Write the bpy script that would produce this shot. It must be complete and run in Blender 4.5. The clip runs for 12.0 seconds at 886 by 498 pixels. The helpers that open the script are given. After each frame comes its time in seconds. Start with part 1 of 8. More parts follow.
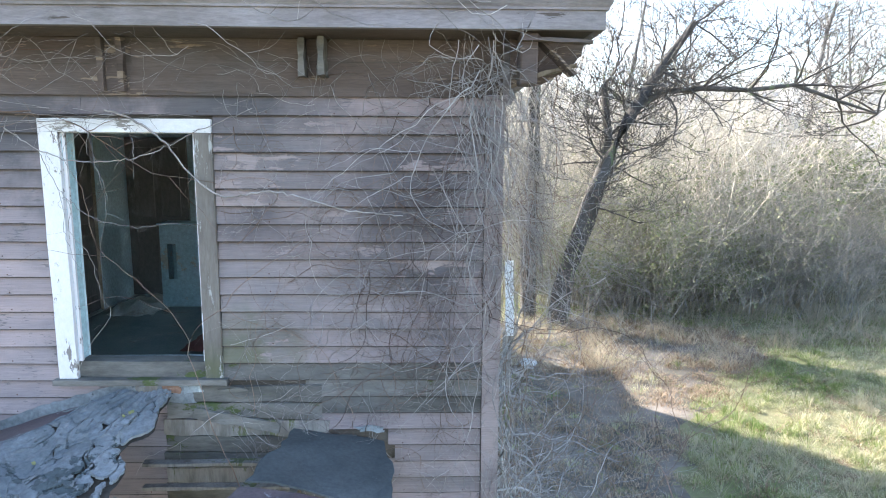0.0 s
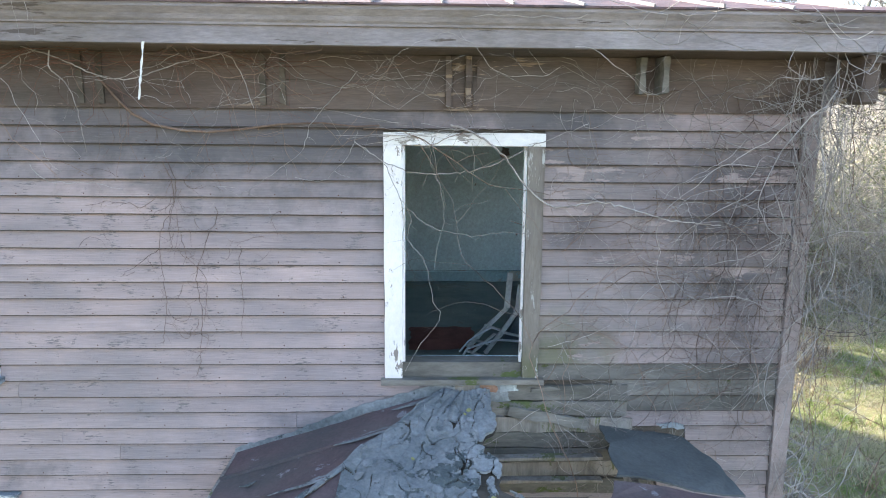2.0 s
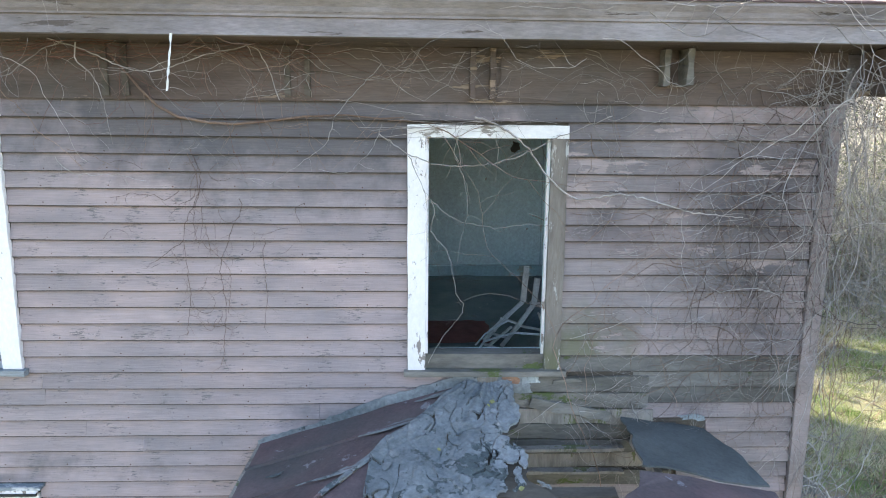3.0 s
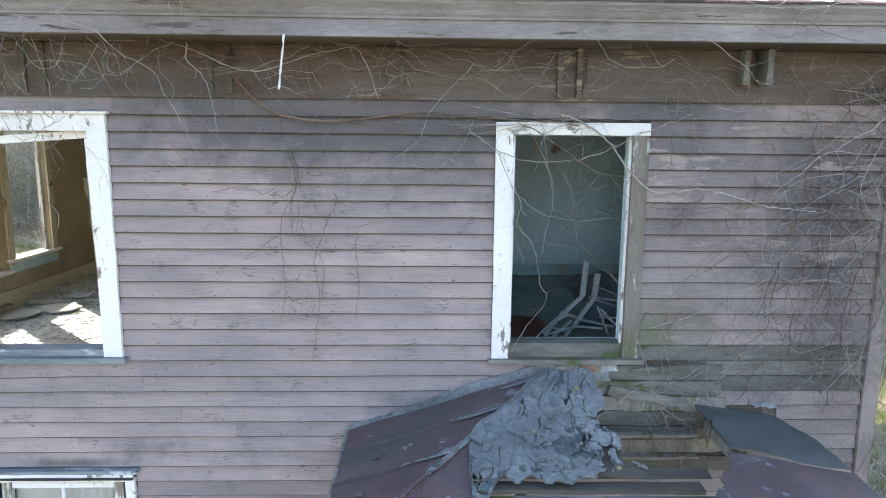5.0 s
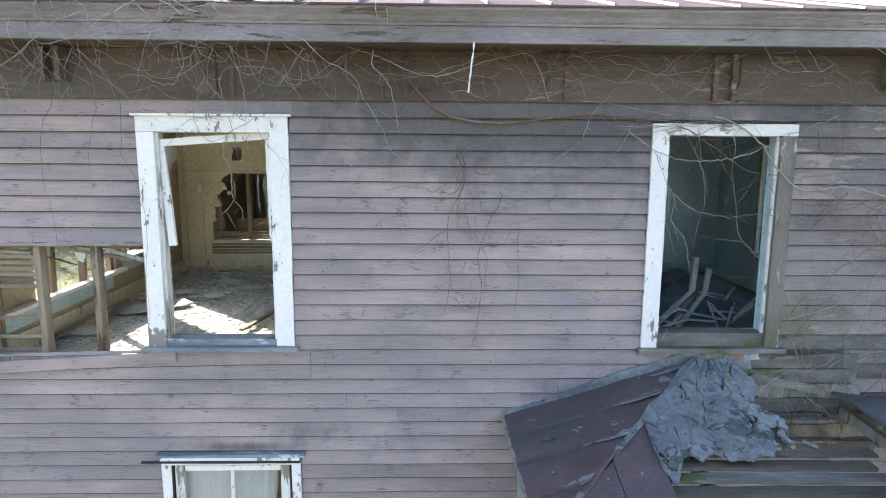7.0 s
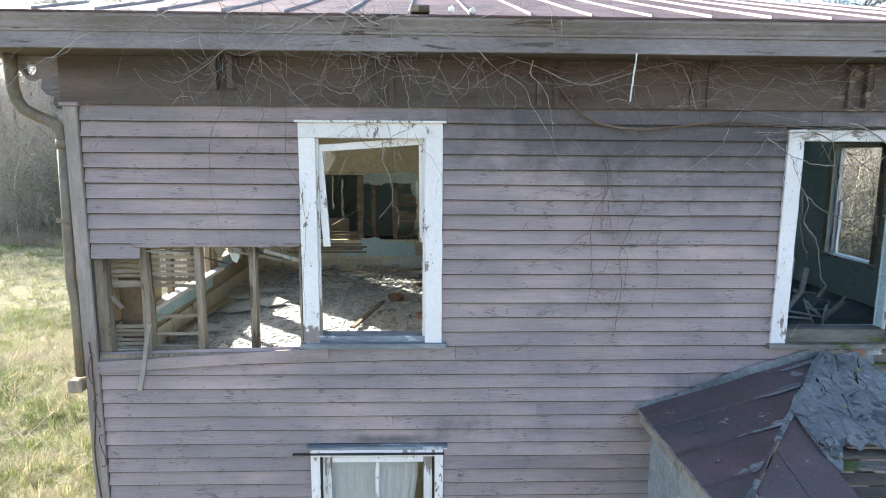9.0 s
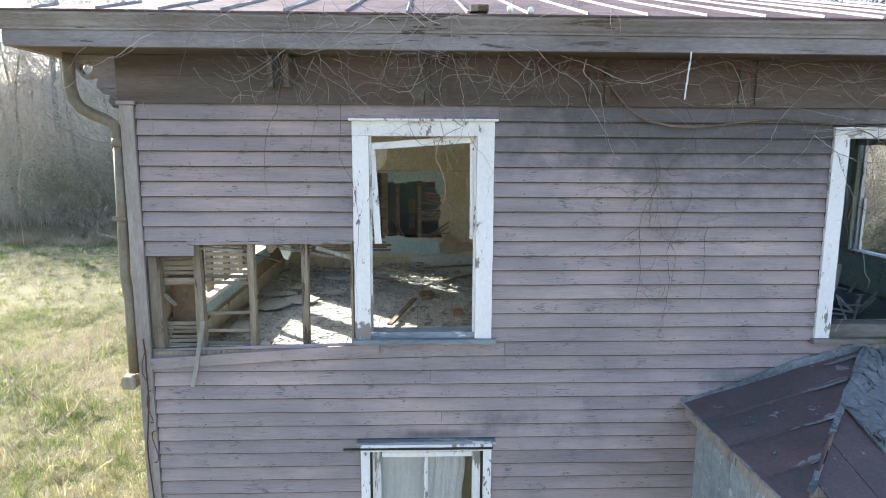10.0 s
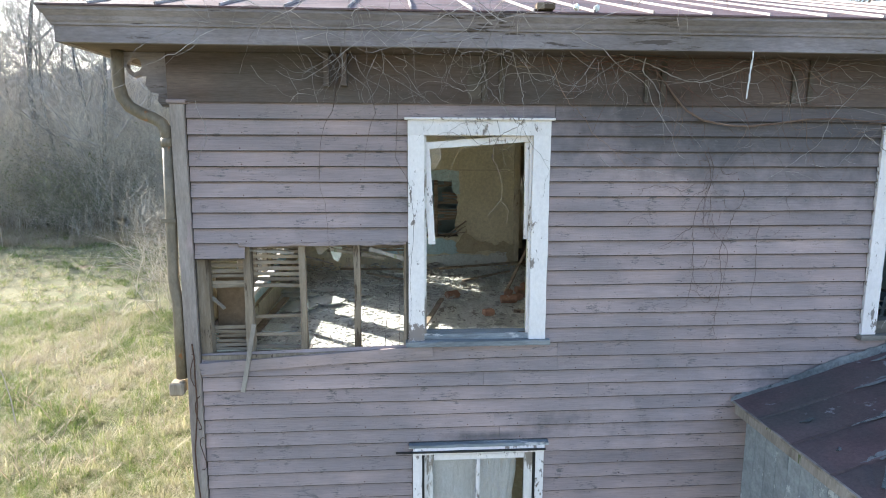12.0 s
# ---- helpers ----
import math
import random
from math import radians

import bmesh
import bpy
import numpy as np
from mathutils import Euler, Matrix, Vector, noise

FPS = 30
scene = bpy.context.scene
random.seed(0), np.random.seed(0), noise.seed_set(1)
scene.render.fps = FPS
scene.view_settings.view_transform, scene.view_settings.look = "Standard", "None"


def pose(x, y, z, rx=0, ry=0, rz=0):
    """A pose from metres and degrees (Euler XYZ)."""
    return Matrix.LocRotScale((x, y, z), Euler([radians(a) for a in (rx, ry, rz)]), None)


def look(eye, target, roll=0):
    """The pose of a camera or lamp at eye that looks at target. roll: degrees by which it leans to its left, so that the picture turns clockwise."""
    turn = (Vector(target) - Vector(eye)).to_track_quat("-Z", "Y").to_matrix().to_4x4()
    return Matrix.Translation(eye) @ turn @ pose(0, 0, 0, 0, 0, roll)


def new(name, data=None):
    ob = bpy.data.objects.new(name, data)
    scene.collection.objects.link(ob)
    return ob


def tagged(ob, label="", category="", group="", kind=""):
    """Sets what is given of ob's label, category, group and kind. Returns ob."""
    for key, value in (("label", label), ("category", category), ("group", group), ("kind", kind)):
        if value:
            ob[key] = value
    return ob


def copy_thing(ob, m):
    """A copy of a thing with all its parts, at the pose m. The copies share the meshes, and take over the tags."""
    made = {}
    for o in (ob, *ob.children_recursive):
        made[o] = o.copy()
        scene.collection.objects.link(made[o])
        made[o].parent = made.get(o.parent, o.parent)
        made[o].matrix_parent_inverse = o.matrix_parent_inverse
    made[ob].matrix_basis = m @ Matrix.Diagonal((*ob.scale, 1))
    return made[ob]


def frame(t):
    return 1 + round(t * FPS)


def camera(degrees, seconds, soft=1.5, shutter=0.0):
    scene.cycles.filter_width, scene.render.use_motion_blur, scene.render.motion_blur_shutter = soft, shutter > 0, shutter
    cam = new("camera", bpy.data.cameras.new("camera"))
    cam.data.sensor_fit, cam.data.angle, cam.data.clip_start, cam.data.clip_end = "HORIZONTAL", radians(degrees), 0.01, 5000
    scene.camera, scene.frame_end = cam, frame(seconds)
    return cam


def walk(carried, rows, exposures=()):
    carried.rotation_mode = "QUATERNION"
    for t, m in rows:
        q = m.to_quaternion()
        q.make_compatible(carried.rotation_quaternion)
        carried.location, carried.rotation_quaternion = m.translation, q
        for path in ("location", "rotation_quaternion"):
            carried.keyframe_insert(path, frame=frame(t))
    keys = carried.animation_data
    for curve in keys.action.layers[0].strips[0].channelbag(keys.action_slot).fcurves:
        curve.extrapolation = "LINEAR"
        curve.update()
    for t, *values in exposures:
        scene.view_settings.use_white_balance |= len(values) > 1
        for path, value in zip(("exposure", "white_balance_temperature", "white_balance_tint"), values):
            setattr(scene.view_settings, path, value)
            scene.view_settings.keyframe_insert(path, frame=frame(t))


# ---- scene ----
cam = camera(70.4, 12.0, soft=1.0)
PATH = [
    (0, (0.584, -0.053, 5.403), (0.632, 1.924, 5.107), 0.3),
    (0.5, (0.301, -0.114, 5.415), (0.355, 1.862, 5.113), 0.4),
    (1, (-0.351, -0.143, 5.478), (-0.302, 1.83, 5.155), 0.5),
    (1.5, (-1.097, -0.156, 5.569), (-1.053, 1.813, 5.22), 0.3),
    (2, (-1.514, -0.201, 5.528), (-1.453, 1.772, 5.204), 0.5),
    (2.5, (-1.61, -0.206, 5.511), (-1.551, 1.766, 5.182), 0.5),
    (3, (-1.671, -0.213, 5.498), (-1.608, 1.758, 5.164), 0.5),
    (5, (-2.246, -0.38, 5.438), (-2.188, 1.593, 5.12), 0.5),
    (5.5, (-2.489, -0.445, 5.432), (-2.432, 1.529, 5.119), 0.4),
    (6, (-2.748, -0.507, 5.426), (-2.695, 1.467, 5.11), 0.4),
    (6.5, (-3.048, -0.565, 5.415), (-2.994, 1.409, 5.101), 0.4),
    (7, (-3.364, -0.606, 5.417), (-3.314, 1.369, 5.105), 0.4),
    (9, (-4.476, -0.777, 5.458), (-4.414, 1.197, 5.141), 0.4),
    (9.5, (-4.708, -0.792, 5.46), (-4.64, 1.181, 5.14), 0.3),
    (10, (-4.882, -0.818, 5.45), (-4.811, 1.155, 5.129), 0.3),
    (10.5, (-5.052, -0.815, 5.448), (-4.973, 1.158, 5.126), 0.3),
    (11, (-5.206, -0.818, 5.445), (-5.12, 1.154, 5.122), 0.3),
    (11.5, (-5.342, -0.781, 5.447), (-5.232, 1.19, 5.123), 0.3),
    (12, (-5.451, -0.737, 5.453), (-5.312, 1.232, 5.128), 0.2),
]
walk(cam, [(t, look(eye, target, roll)) for t, eye, target, roll in PATH],
     exposures=[(0.0, 2.46, 6300, 10), (2.5, 2.44, 6800, 10), (5.0, 2.34, 6800, 10), (9.0, 1.95, 6520, 10), (12.0, 1.8, 6420, 10)])

# ---- light ----
SUN_FROM = Vector((-0.636, 0.604, 0.480))
sun_data = bpy.data.lights.new("sun", "SUN")
sun_data.energy, sun_data.angle, sun_data.color = 5.0, radians(0.6), (1.0, 0.93, 0.82)
sun = new("sun", sun_data)
sun.matrix_world = look(SUN_FROM * 50, (0, 0, 0))
world = bpy.data.worlds.new("sky_world")
scene.world = world
world.use_nodes = True
wn = world.node_tree.nodes
sky = wn.new("ShaderNodeTexSky")
sky.sky_type, sky.sun_disc = "NISHITA", False
sky.sun_elevation, sky.sun_rotation = radians(28.7), radians(-46.5)
sky.air_density, sky.dust_density = 1.0, 1.2
wn["Background"].inputs["Strength"].default_value = 0.15
world.node_tree.links.new(sky.outputs["Color"], wn["Background"].inputs["Color"])


# ---- materials ----
def surface(name, colors, scale=6.0, stretch=(1, 1, 1), rough=0.85, bump=0.3, fine=60.0, wear=None, wear_amount=0.0,
            wear_scale=5.0, vary=0.12, metallic=0.0, island=False, wear_stretch=None, broad=None, grain_dir=(1, 1, 1), spec=0.3, moss=None, contrast=1.0, mildew_shade=None):
    """Two or three colours mixed by coarse noise, fine grain and bump, and patches of a wear colour."""
    m = bpy.data.materials.new(name)
    m.use_nodes = True
    nt = m.node_tree
    n, link = nt.nodes, nt.links
    bsdf = n["Principled BSDF"]
    geo = n.new("ShaderNodeNewGeometry")
    info = n.new("ShaderNodeObjectInfo")
    shift = n.new("ShaderNodeVectorMath")
    shift.operation = "MULTIPLY_ADD"
    rnd = geo.outputs["Random Per Island"] if island else info.outputs["Random"]
    link.new(rnd, shift.inputs[0])
    shift.inputs[1].default_value = (37.0, 11.0, 5.0)
    link.new(geo.outputs["Position"], shift.inputs[2])

    def mapped(st):
        mp = n.new("ShaderNodeMapping")
        mp.inputs["Scale"].default_value = st
        link.new(shift.outputs[0], mp.inputs["Vector"])
        return mp.outputs["Vector"]

    def noise_node(vec, sc, detail=5.0, roughness=0.6):
        t = n.new("ShaderNodeTexNoise")
        t.inputs["Scale"].default_value, t.inputs["Detail"].default_value = sc, detail
        t.inputs["Roughness"].default_value = roughness
        link.new(vec, t.inputs["Vector"])
        return t.outputs["Fac"]

    v = mapped(stretch)
    coarse = noise_node(v, scale)
    ramp = n.new("ShaderNodeValToRGB")
    el = ramp.color_ramp.elements
    k = len(colors)
    el[0].position, el[1].position = 0.3, 0.7
    el[0].color, el[1].color = (*colors[0], 1), (*colors[-1], 1)
    if k == 3:
        e = el.new(0.5)
        e.color = (*colors[1], 1)
    link.new(coarse, ramp.inputs["Fac"])
    color = ramp.outputs["Color"]
    gv = mapped(tuple(s * g for s, g in zip(stretch, grain_dir)))
    grain = noise_node(gv, fine, 8.0, 0.75)
    hsv = n.new("ShaderNodeHueSaturation")
    mul = n.new("ShaderNodeMapRange")
    mul.inputs["From Min"].default_value, mul.inputs["From Max"].default_value = 0.25, 0.75
    mul.inputs["To Min"].default_value, mul.inputs["To Max"].default_value = 1 - 0.32 * contrast, 1 + 0.3 * contrast
    link.new(grain, mul.inputs["Value"])
    rv = n.new("ShaderNodeMapRange")
    rv.inputs["To Min"].default_value, rv.inputs["To Max"].default_value = 1 - vary, 1 + vary
    link.new(rnd, rv.inputs["Value"])
    mm = n.new("ShaderNodeMath")
    mm.operation = "MULTIPLY"
    link.new(mul.outputs["Result"], mm.inputs[0])
    link.new(rv.outputs["Result"], mm.inputs[1])
    link.new(mm.outputs[0], hsv.inputs["Value"])
    link.new(color, hsv.inputs["Color"])
    color = hsv.outputs["Color"]
    if broad is not None:
        # wide stains that run on from piece to piece
        mp = n.new("ShaderNodeMapping")
        mp.inputs["Scale"].default_value = (0.8, 1.0, 1.1)
        link.new(geo.outputs["Position"], mp.inputs["Vector"])
        st = noise_node(mp.outputs["Vector"], 1.3, 7.0, 0.62)
        sr = n.new("ShaderNodeMapRange")
        sr.inputs["From Min"].default_value, sr.inputs["From Max"].default_value = 0.42, 0.68
        link.new(st, sr.inputs["Value"])
        sm = n.new("ShaderNodeMath")
        sm.operation = "MULTIPLY"
        sm.inputs[1].default_value = 0.8
        link.new(sr.outputs["Result"], sm.inputs[0])
        smix = n.new("ShaderNodeMix")
        smix.data_type = "RGBA"
        link.new(sm.outputs[0], smix.inputs["Factor"])
        link.new(color, smix.inputs["A"])
        bcol = n.new("ShaderNodeHueSaturation")
        bcol.inputs["Color"].default_value = (*broad, 1)
        link.new(mul.outputs["Result"], bcol.inputs["Value"])
        link.new(bcol.outputs["Color"], smix.inputs["B"])
        color = smix.outputs["Result"]
    height = grain
    if moss is not None:
        # growth or bare wood spreading from one damp spot
        mcol, centre, reach, low, high, most = moss
        dist = n.new("ShaderNodeVectorMath")
        dist.operation = "DISTANCE"
        dist.inputs[1].default_value = centre
        link.new(geo.outputs["Position"], dist.inputs[0])
        md = n.new("ShaderNodeMapRange")
        md.inputs["From Min"].default_value, md.inputs["From Max"].default_value = reach, 0.0
        link.new(dist.outputs["Value"], md.inputs["Value"])
        mn = noise_node(geo.outputs["Position"], 5.0, 8.0, 0.7)
        ma = n.new("ShaderNodeMath")
        ma.operation = "MULTIPLY"
        link.new(md.outputs["Result"], ma.inputs[0])
        link.new(mn, ma.inputs[1])
        mr = n.new("ShaderNodeMapRange")
        mr.inputs["From Min"].default_value, mr.inputs["From Max"].default_value = low, high
        mr.inputs["To Max"].default_value = most
        link.new(ma.outputs[0], mr.inputs["Value"])
        mmix = n.new("ShaderNodeMix")
        mmix.data_type = "RGBA"
        mmix.inputs["B"].default_value = (*mcol, 1)
        link.new(mr.outputs["Result"], mmix.inputs["Factor"])
        link.new(color, mmix.inputs["A"])
        color = mmix.outputs["Result"]
    if mildew_shade is not None:
        # ragged dark blots of mildew and painted shade, each (x, z, reach in x, reach in z, strength)
        dark, blots = mildew_shade
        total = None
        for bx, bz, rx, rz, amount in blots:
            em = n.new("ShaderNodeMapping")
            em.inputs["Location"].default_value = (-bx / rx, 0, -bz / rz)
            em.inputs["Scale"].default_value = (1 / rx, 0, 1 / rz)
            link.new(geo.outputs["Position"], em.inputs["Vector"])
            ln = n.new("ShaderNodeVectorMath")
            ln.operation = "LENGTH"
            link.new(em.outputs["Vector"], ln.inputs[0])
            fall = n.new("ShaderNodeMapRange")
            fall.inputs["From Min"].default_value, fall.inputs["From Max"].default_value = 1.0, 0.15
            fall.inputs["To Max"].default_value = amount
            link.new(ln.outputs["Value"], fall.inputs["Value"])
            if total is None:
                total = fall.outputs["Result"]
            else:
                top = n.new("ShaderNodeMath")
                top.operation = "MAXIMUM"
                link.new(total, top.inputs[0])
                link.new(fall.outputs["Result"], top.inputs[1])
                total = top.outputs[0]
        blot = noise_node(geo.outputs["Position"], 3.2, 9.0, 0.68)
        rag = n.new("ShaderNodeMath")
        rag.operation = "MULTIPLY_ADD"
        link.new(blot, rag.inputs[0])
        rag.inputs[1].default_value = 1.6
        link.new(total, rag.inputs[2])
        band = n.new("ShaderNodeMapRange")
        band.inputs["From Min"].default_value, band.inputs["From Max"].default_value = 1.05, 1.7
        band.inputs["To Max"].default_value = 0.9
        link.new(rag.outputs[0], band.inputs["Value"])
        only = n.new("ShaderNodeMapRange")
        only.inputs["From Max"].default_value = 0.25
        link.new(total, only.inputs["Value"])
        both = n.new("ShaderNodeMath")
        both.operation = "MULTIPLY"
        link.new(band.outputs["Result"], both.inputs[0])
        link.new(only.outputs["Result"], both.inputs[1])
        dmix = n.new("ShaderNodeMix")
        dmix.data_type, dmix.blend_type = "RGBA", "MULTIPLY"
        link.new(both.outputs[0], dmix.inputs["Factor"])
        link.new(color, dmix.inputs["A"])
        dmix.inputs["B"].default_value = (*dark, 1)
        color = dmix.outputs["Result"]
    if wear is not None:
        wv = mapped(wear_stretch or stretch)
        w0 = noise_node(wv, wear_scale, 10.0, 0.72)
        wl = noise_node(geo.outputs["Position"], wear_scale * 0.22, 2.0, 0.5)
        wa = n.new("ShaderNodeMath")
        wa.operation = "MULTIPLY_ADD"
        link.new(wl, wa.inputs[0])
        wa.inputs[1].default_value = 0.5
        wb = n.new("ShaderNodeMath")
        wb.operation = "SUBTRACT"
        link.new(w0, wb.inputs[0])
        wb.inputs[1].default_value = 0.25
        link.new(wb.outputs[0], wa.inputs[2])
        w = wa.outputs[0]
        wr = n.new("ShaderNodeValToRGB")
        we = wr.color_ramp.elements
        edge = 0.72 - 0.4 * wear_amount
        we[0].position, we[1].position = edge, edge + 0.02
        link.new(w, wr.inputs["Fac"])
        mix = n.new("ShaderNodeMix")
        mix.data_type = "RGBA"
        link.new(wr.outputs["Color"], mix.inputs["Factor"])
        link.new(color, mix.inputs["A"])
        wcol = n.new("ShaderNodeHueSaturation")
        wcol.inputs["Color"].default_value = (*wear, 1)
        link.new(mul.outputs["Result"], wcol.inputs["Value"])
        link.new(wcol.outputs["Color"], mix.inputs["B"])
        color = mix.outputs["Result"]
        sub = n.new("ShaderNodeMath")
        sub.operation = "SUBTRACT"
        link.new(grain, sub.inputs[0])
        link.new(wr.outputs["Color"], sub.inputs[1])
        height = sub.outputs[0]
    link.new(color, bsdf.inputs["Base Color"])
    bsdf.inputs["Roughness"].default_value = rough
    bsdf.inputs["Metallic"].default_value = metallic
    bsdf.inputs["Specular IOR Level"].default_value = spec
    bp = n.new("ShaderNodeBump")
    bp.inputs["Strength"].default_value, bp.inputs["Distance"].default_value = bump, 0.004
    link.new(height, bp.inputs["Height"])
    link.new(bp.outputs["Normal"], bsdf.inputs["Normal"])
    return m


# First three blots paint eave shade into the top boards; the rest are stains.
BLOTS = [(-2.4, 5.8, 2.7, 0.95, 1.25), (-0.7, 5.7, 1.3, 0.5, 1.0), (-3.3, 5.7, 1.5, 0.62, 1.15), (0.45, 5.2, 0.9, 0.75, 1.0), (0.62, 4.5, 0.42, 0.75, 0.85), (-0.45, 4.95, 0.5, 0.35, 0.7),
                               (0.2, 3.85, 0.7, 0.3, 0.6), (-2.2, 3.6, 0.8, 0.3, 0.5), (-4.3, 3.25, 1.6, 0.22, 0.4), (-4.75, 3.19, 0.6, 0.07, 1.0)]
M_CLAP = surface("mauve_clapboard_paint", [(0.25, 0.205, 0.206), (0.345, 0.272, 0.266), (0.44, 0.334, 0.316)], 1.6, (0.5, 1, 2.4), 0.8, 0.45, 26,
                 (0.165, 0.147, 0.147), 0.255, 34.0, 0.10, wear_stretch=(0.5, 1, 3.6), broad=(0.215, 0.192, 0.198), grain_dir=(0.4, 1, 3.0), contrast=0.75, mildew_shade=((0.34, 0.385, 0.395), BLOTS))
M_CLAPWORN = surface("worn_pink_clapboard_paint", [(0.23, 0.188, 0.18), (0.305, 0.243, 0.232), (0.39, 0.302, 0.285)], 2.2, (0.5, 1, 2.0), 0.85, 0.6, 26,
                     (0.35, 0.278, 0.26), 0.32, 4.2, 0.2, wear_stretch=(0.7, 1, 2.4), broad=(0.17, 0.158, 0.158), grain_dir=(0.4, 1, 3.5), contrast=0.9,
                     moss=((0.115, 0.125, 0.06), (-0.62, 3.87, 3.98), 0.8, 0.16, 0.42, 0.7), mildew_shade=((0.52, 0.54, 0.56), BLOTS))
# Weathered brown wood, darkened further to paint the soffit's shade.
M_FRIEZE = surface("weathered_shaded_frieze_wood", [(0.075, 0.053, 0.044), (0.125, 0.093, 0.079), (0.175, 0.134, 0.116)], 1.4, (0.35, 1, 3.5), 0.85, 0.5, 30,
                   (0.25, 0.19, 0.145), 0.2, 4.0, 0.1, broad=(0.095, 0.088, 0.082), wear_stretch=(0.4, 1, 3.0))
M_CORNICE = surface("cornice_paint", [(0.16, 0.142, 0.145), (0.25, 0.218, 0.222), (0.33, 0.295, 0.3)], 1.3, (0.5, 1, 3), 0.75, 0.5, 30,
                    (0.1, 0.08, 0.07), 0.3, 6.0, 0.1, wear_stretch=(0.3, 1, 3), broad=(0.15, 0.125, 0.108))
M_VINEPALE = surface("pale_vine_bark", [(0.19, 0.172, 0.165), (0.31, 0.287, 0.275), (0.45, 0.42, 0.405)], 5, (1, 1, 1), 0.85, 0.2, 60, vary=0.3, island=True)
M_CASING = surface("peeling_white_paint", [(0.75, 0.715, 0.71), (0.83, 0.79, 0.78)], 4, (1, 1, 0.6), 0.6, 0.5, 40,
                   (0.25, 0.215, 0.195), 0.25, 9.0, 0.04, wear_stretch=(1.8, 1.8, 0.8), contrast=0.35, moss=((0.25, 0.215, 0.2), (-5.37, 3.86, 4.1), 1.1, 0.455, 0.47, 1.0))
M_BARE = surface("bare_grey_wood", [(0.15, 0.13, 0.11), (0.27, 0.24, 0.21), (0.33, 0.3, 0.27)], 5, (1.6, 1.6, 0.3), 0.9, 0.5, 30,
                 (0.14, 0.15, 0.075), 0.27, 5.0, 0.15)
M_MOSSY = surface("mossy_grey_wood", [(0.085, 0.082, 0.07), (0.145, 0.135, 0.12), (0.21, 0.195, 0.175)], 5, (0.4, 1.6, 1.6), 0.9, 0.6, 30,
                  (0.085, 0.105, 0.04), 0.34, 3.0, 0.2, wear_stretch=(0.7, 1, 1.2))
M_JAMB = surface("half_peeled_jamb_paint", [(0.62, 0.6, 0.57), (0.76, 0.73, 0.7)], 4, (1, 1, 0.6), 0.7, 0.6, 40,
                 (0.26, 0.225, 0.19), 0.47, 6.0, 0.06, wear_stretch=(3.0, 3.0, 0.35), contrast=0.5)
M_DOOR = surface("dim_brown_door_paint", [(0.17, 0.15, 0.13), (0.24, 0.21, 0.18)], 2, (1, 1, 0.5), 0.7, 0.3, 30, (0.3, 0.27, 0.23), 0.2, 4.0)
M_CEIL = surface("pale_bounce_ceiling_plaster", [(0.7, 0.75, 0.75), (0.8, 0.83, 0.82)], 1.5, (1, 1, 1), 0.9, 0.2, 30, (0.5, 0.5, 0.45), 0.18, 3.0, 0.04)
M_RUG = surface("dark_teal_floor_carpet", [(0.19, 0.245, 0.235), (0.26, 0.315, 0.305), (0.33, 0.375, 0.36)], 2.0, (1, 1, 1), 0.95, 0.6, 60, (0.24, 0.25, 0.23), 0.22, 4.0)
M_DARKBARE = surface("dark_bare_casing_wood", [(0.1, 0.086, 0.074), (0.16, 0.138, 0.12), (0.21, 0.185, 0.16)], 5, (1.6, 1.6, 0.25), 0.9, 0.6, 30,
                     (0.4, 0.385, 0.36), 0.23, 9.0, 0.12, wear_stretch=(2.2, 2.2, 0.5), moss=((0.11, 0.118, 0.06), (-0.78, 3.87, 4.0), 0.32, 0.16, 0.42, 0.7))
M_FLAKING = surface("flaking_white_paint", [(0.7, 0.67, 0.66), (0.8, 0.77, 0.75)], 4, (0.6, 1, 1), 0.65, 0.6, 40,
                    (0.27, 0.24, 0.215), 0.36, 7.0, 0.04, wear_stretch=(0.7, 2.0, 2.6), contrast=0.4)
M_SILL = surface("blue_grey_sill_paint", [(0.13, 0.148, 0.165), (0.21, 0.232, 0.25), (0.3, 0.32, 0.335)], 5, (0.3, 2, 2), 0.75, 0.7, 40,
                 (0.56, 0.56, 0.56), 0.31, 9.0, 0.1, wear_stretch=(0.5, 2, 2))
M_STUD = surface("old_stud_wood", [(0.15, 0.115, 0.082), (0.26, 0.208, 0.153), (0.34, 0.28, 0.215)], 5, (2, 2, 0.3), 0.9, 0.6, 30, (0.09, 0.065, 0.045), 0.33, 7.0, 0.2, wear_stretch=(2, 2, 0.25))
M_SACK = surface("brown_fibre_board", [(0.15, 0.1, 0.06), (0.22, 0.155, 0.1)], 3, (1, 1, 1), 0.95, 0.3, 40)
M_SHEETPL = surface("grey_green_plaster_board", [(0.5, 0.53, 0.5), (0.6, 0.63, 0.6)], 3, (1, 1, 1), 0.9, 0.3, 40, (0.42, 0.4, 0.36), 0.25, 6.0)
M_LATH = surface("lath_wood", [(0.17, 0.135, 0.1), (0.31, 0.26, 0.2)], 4, (0.3, 2, 2), 0.9, 0.4, 30, vary=0.25)
M_SHEATH = surface("dark_sheathing", [(0.07, 0.06, 0.05), (0.13, 0.11, 0.09)], 4, (0.4, 1, 2), 0.95, 0.4, 30)
M_ROOF = surface("rusty_red_roof_metal", [(0.075, 0.043, 0.042), (0.108, 0.068, 0.067), (0.15, 0.112, 0.112)], 2.5, (1, 1, 1), 0.65, 0.25, 30,
                 (0.06, 0.047, 0.05), 0.34, 4.0, 0.1, spec=0.2)
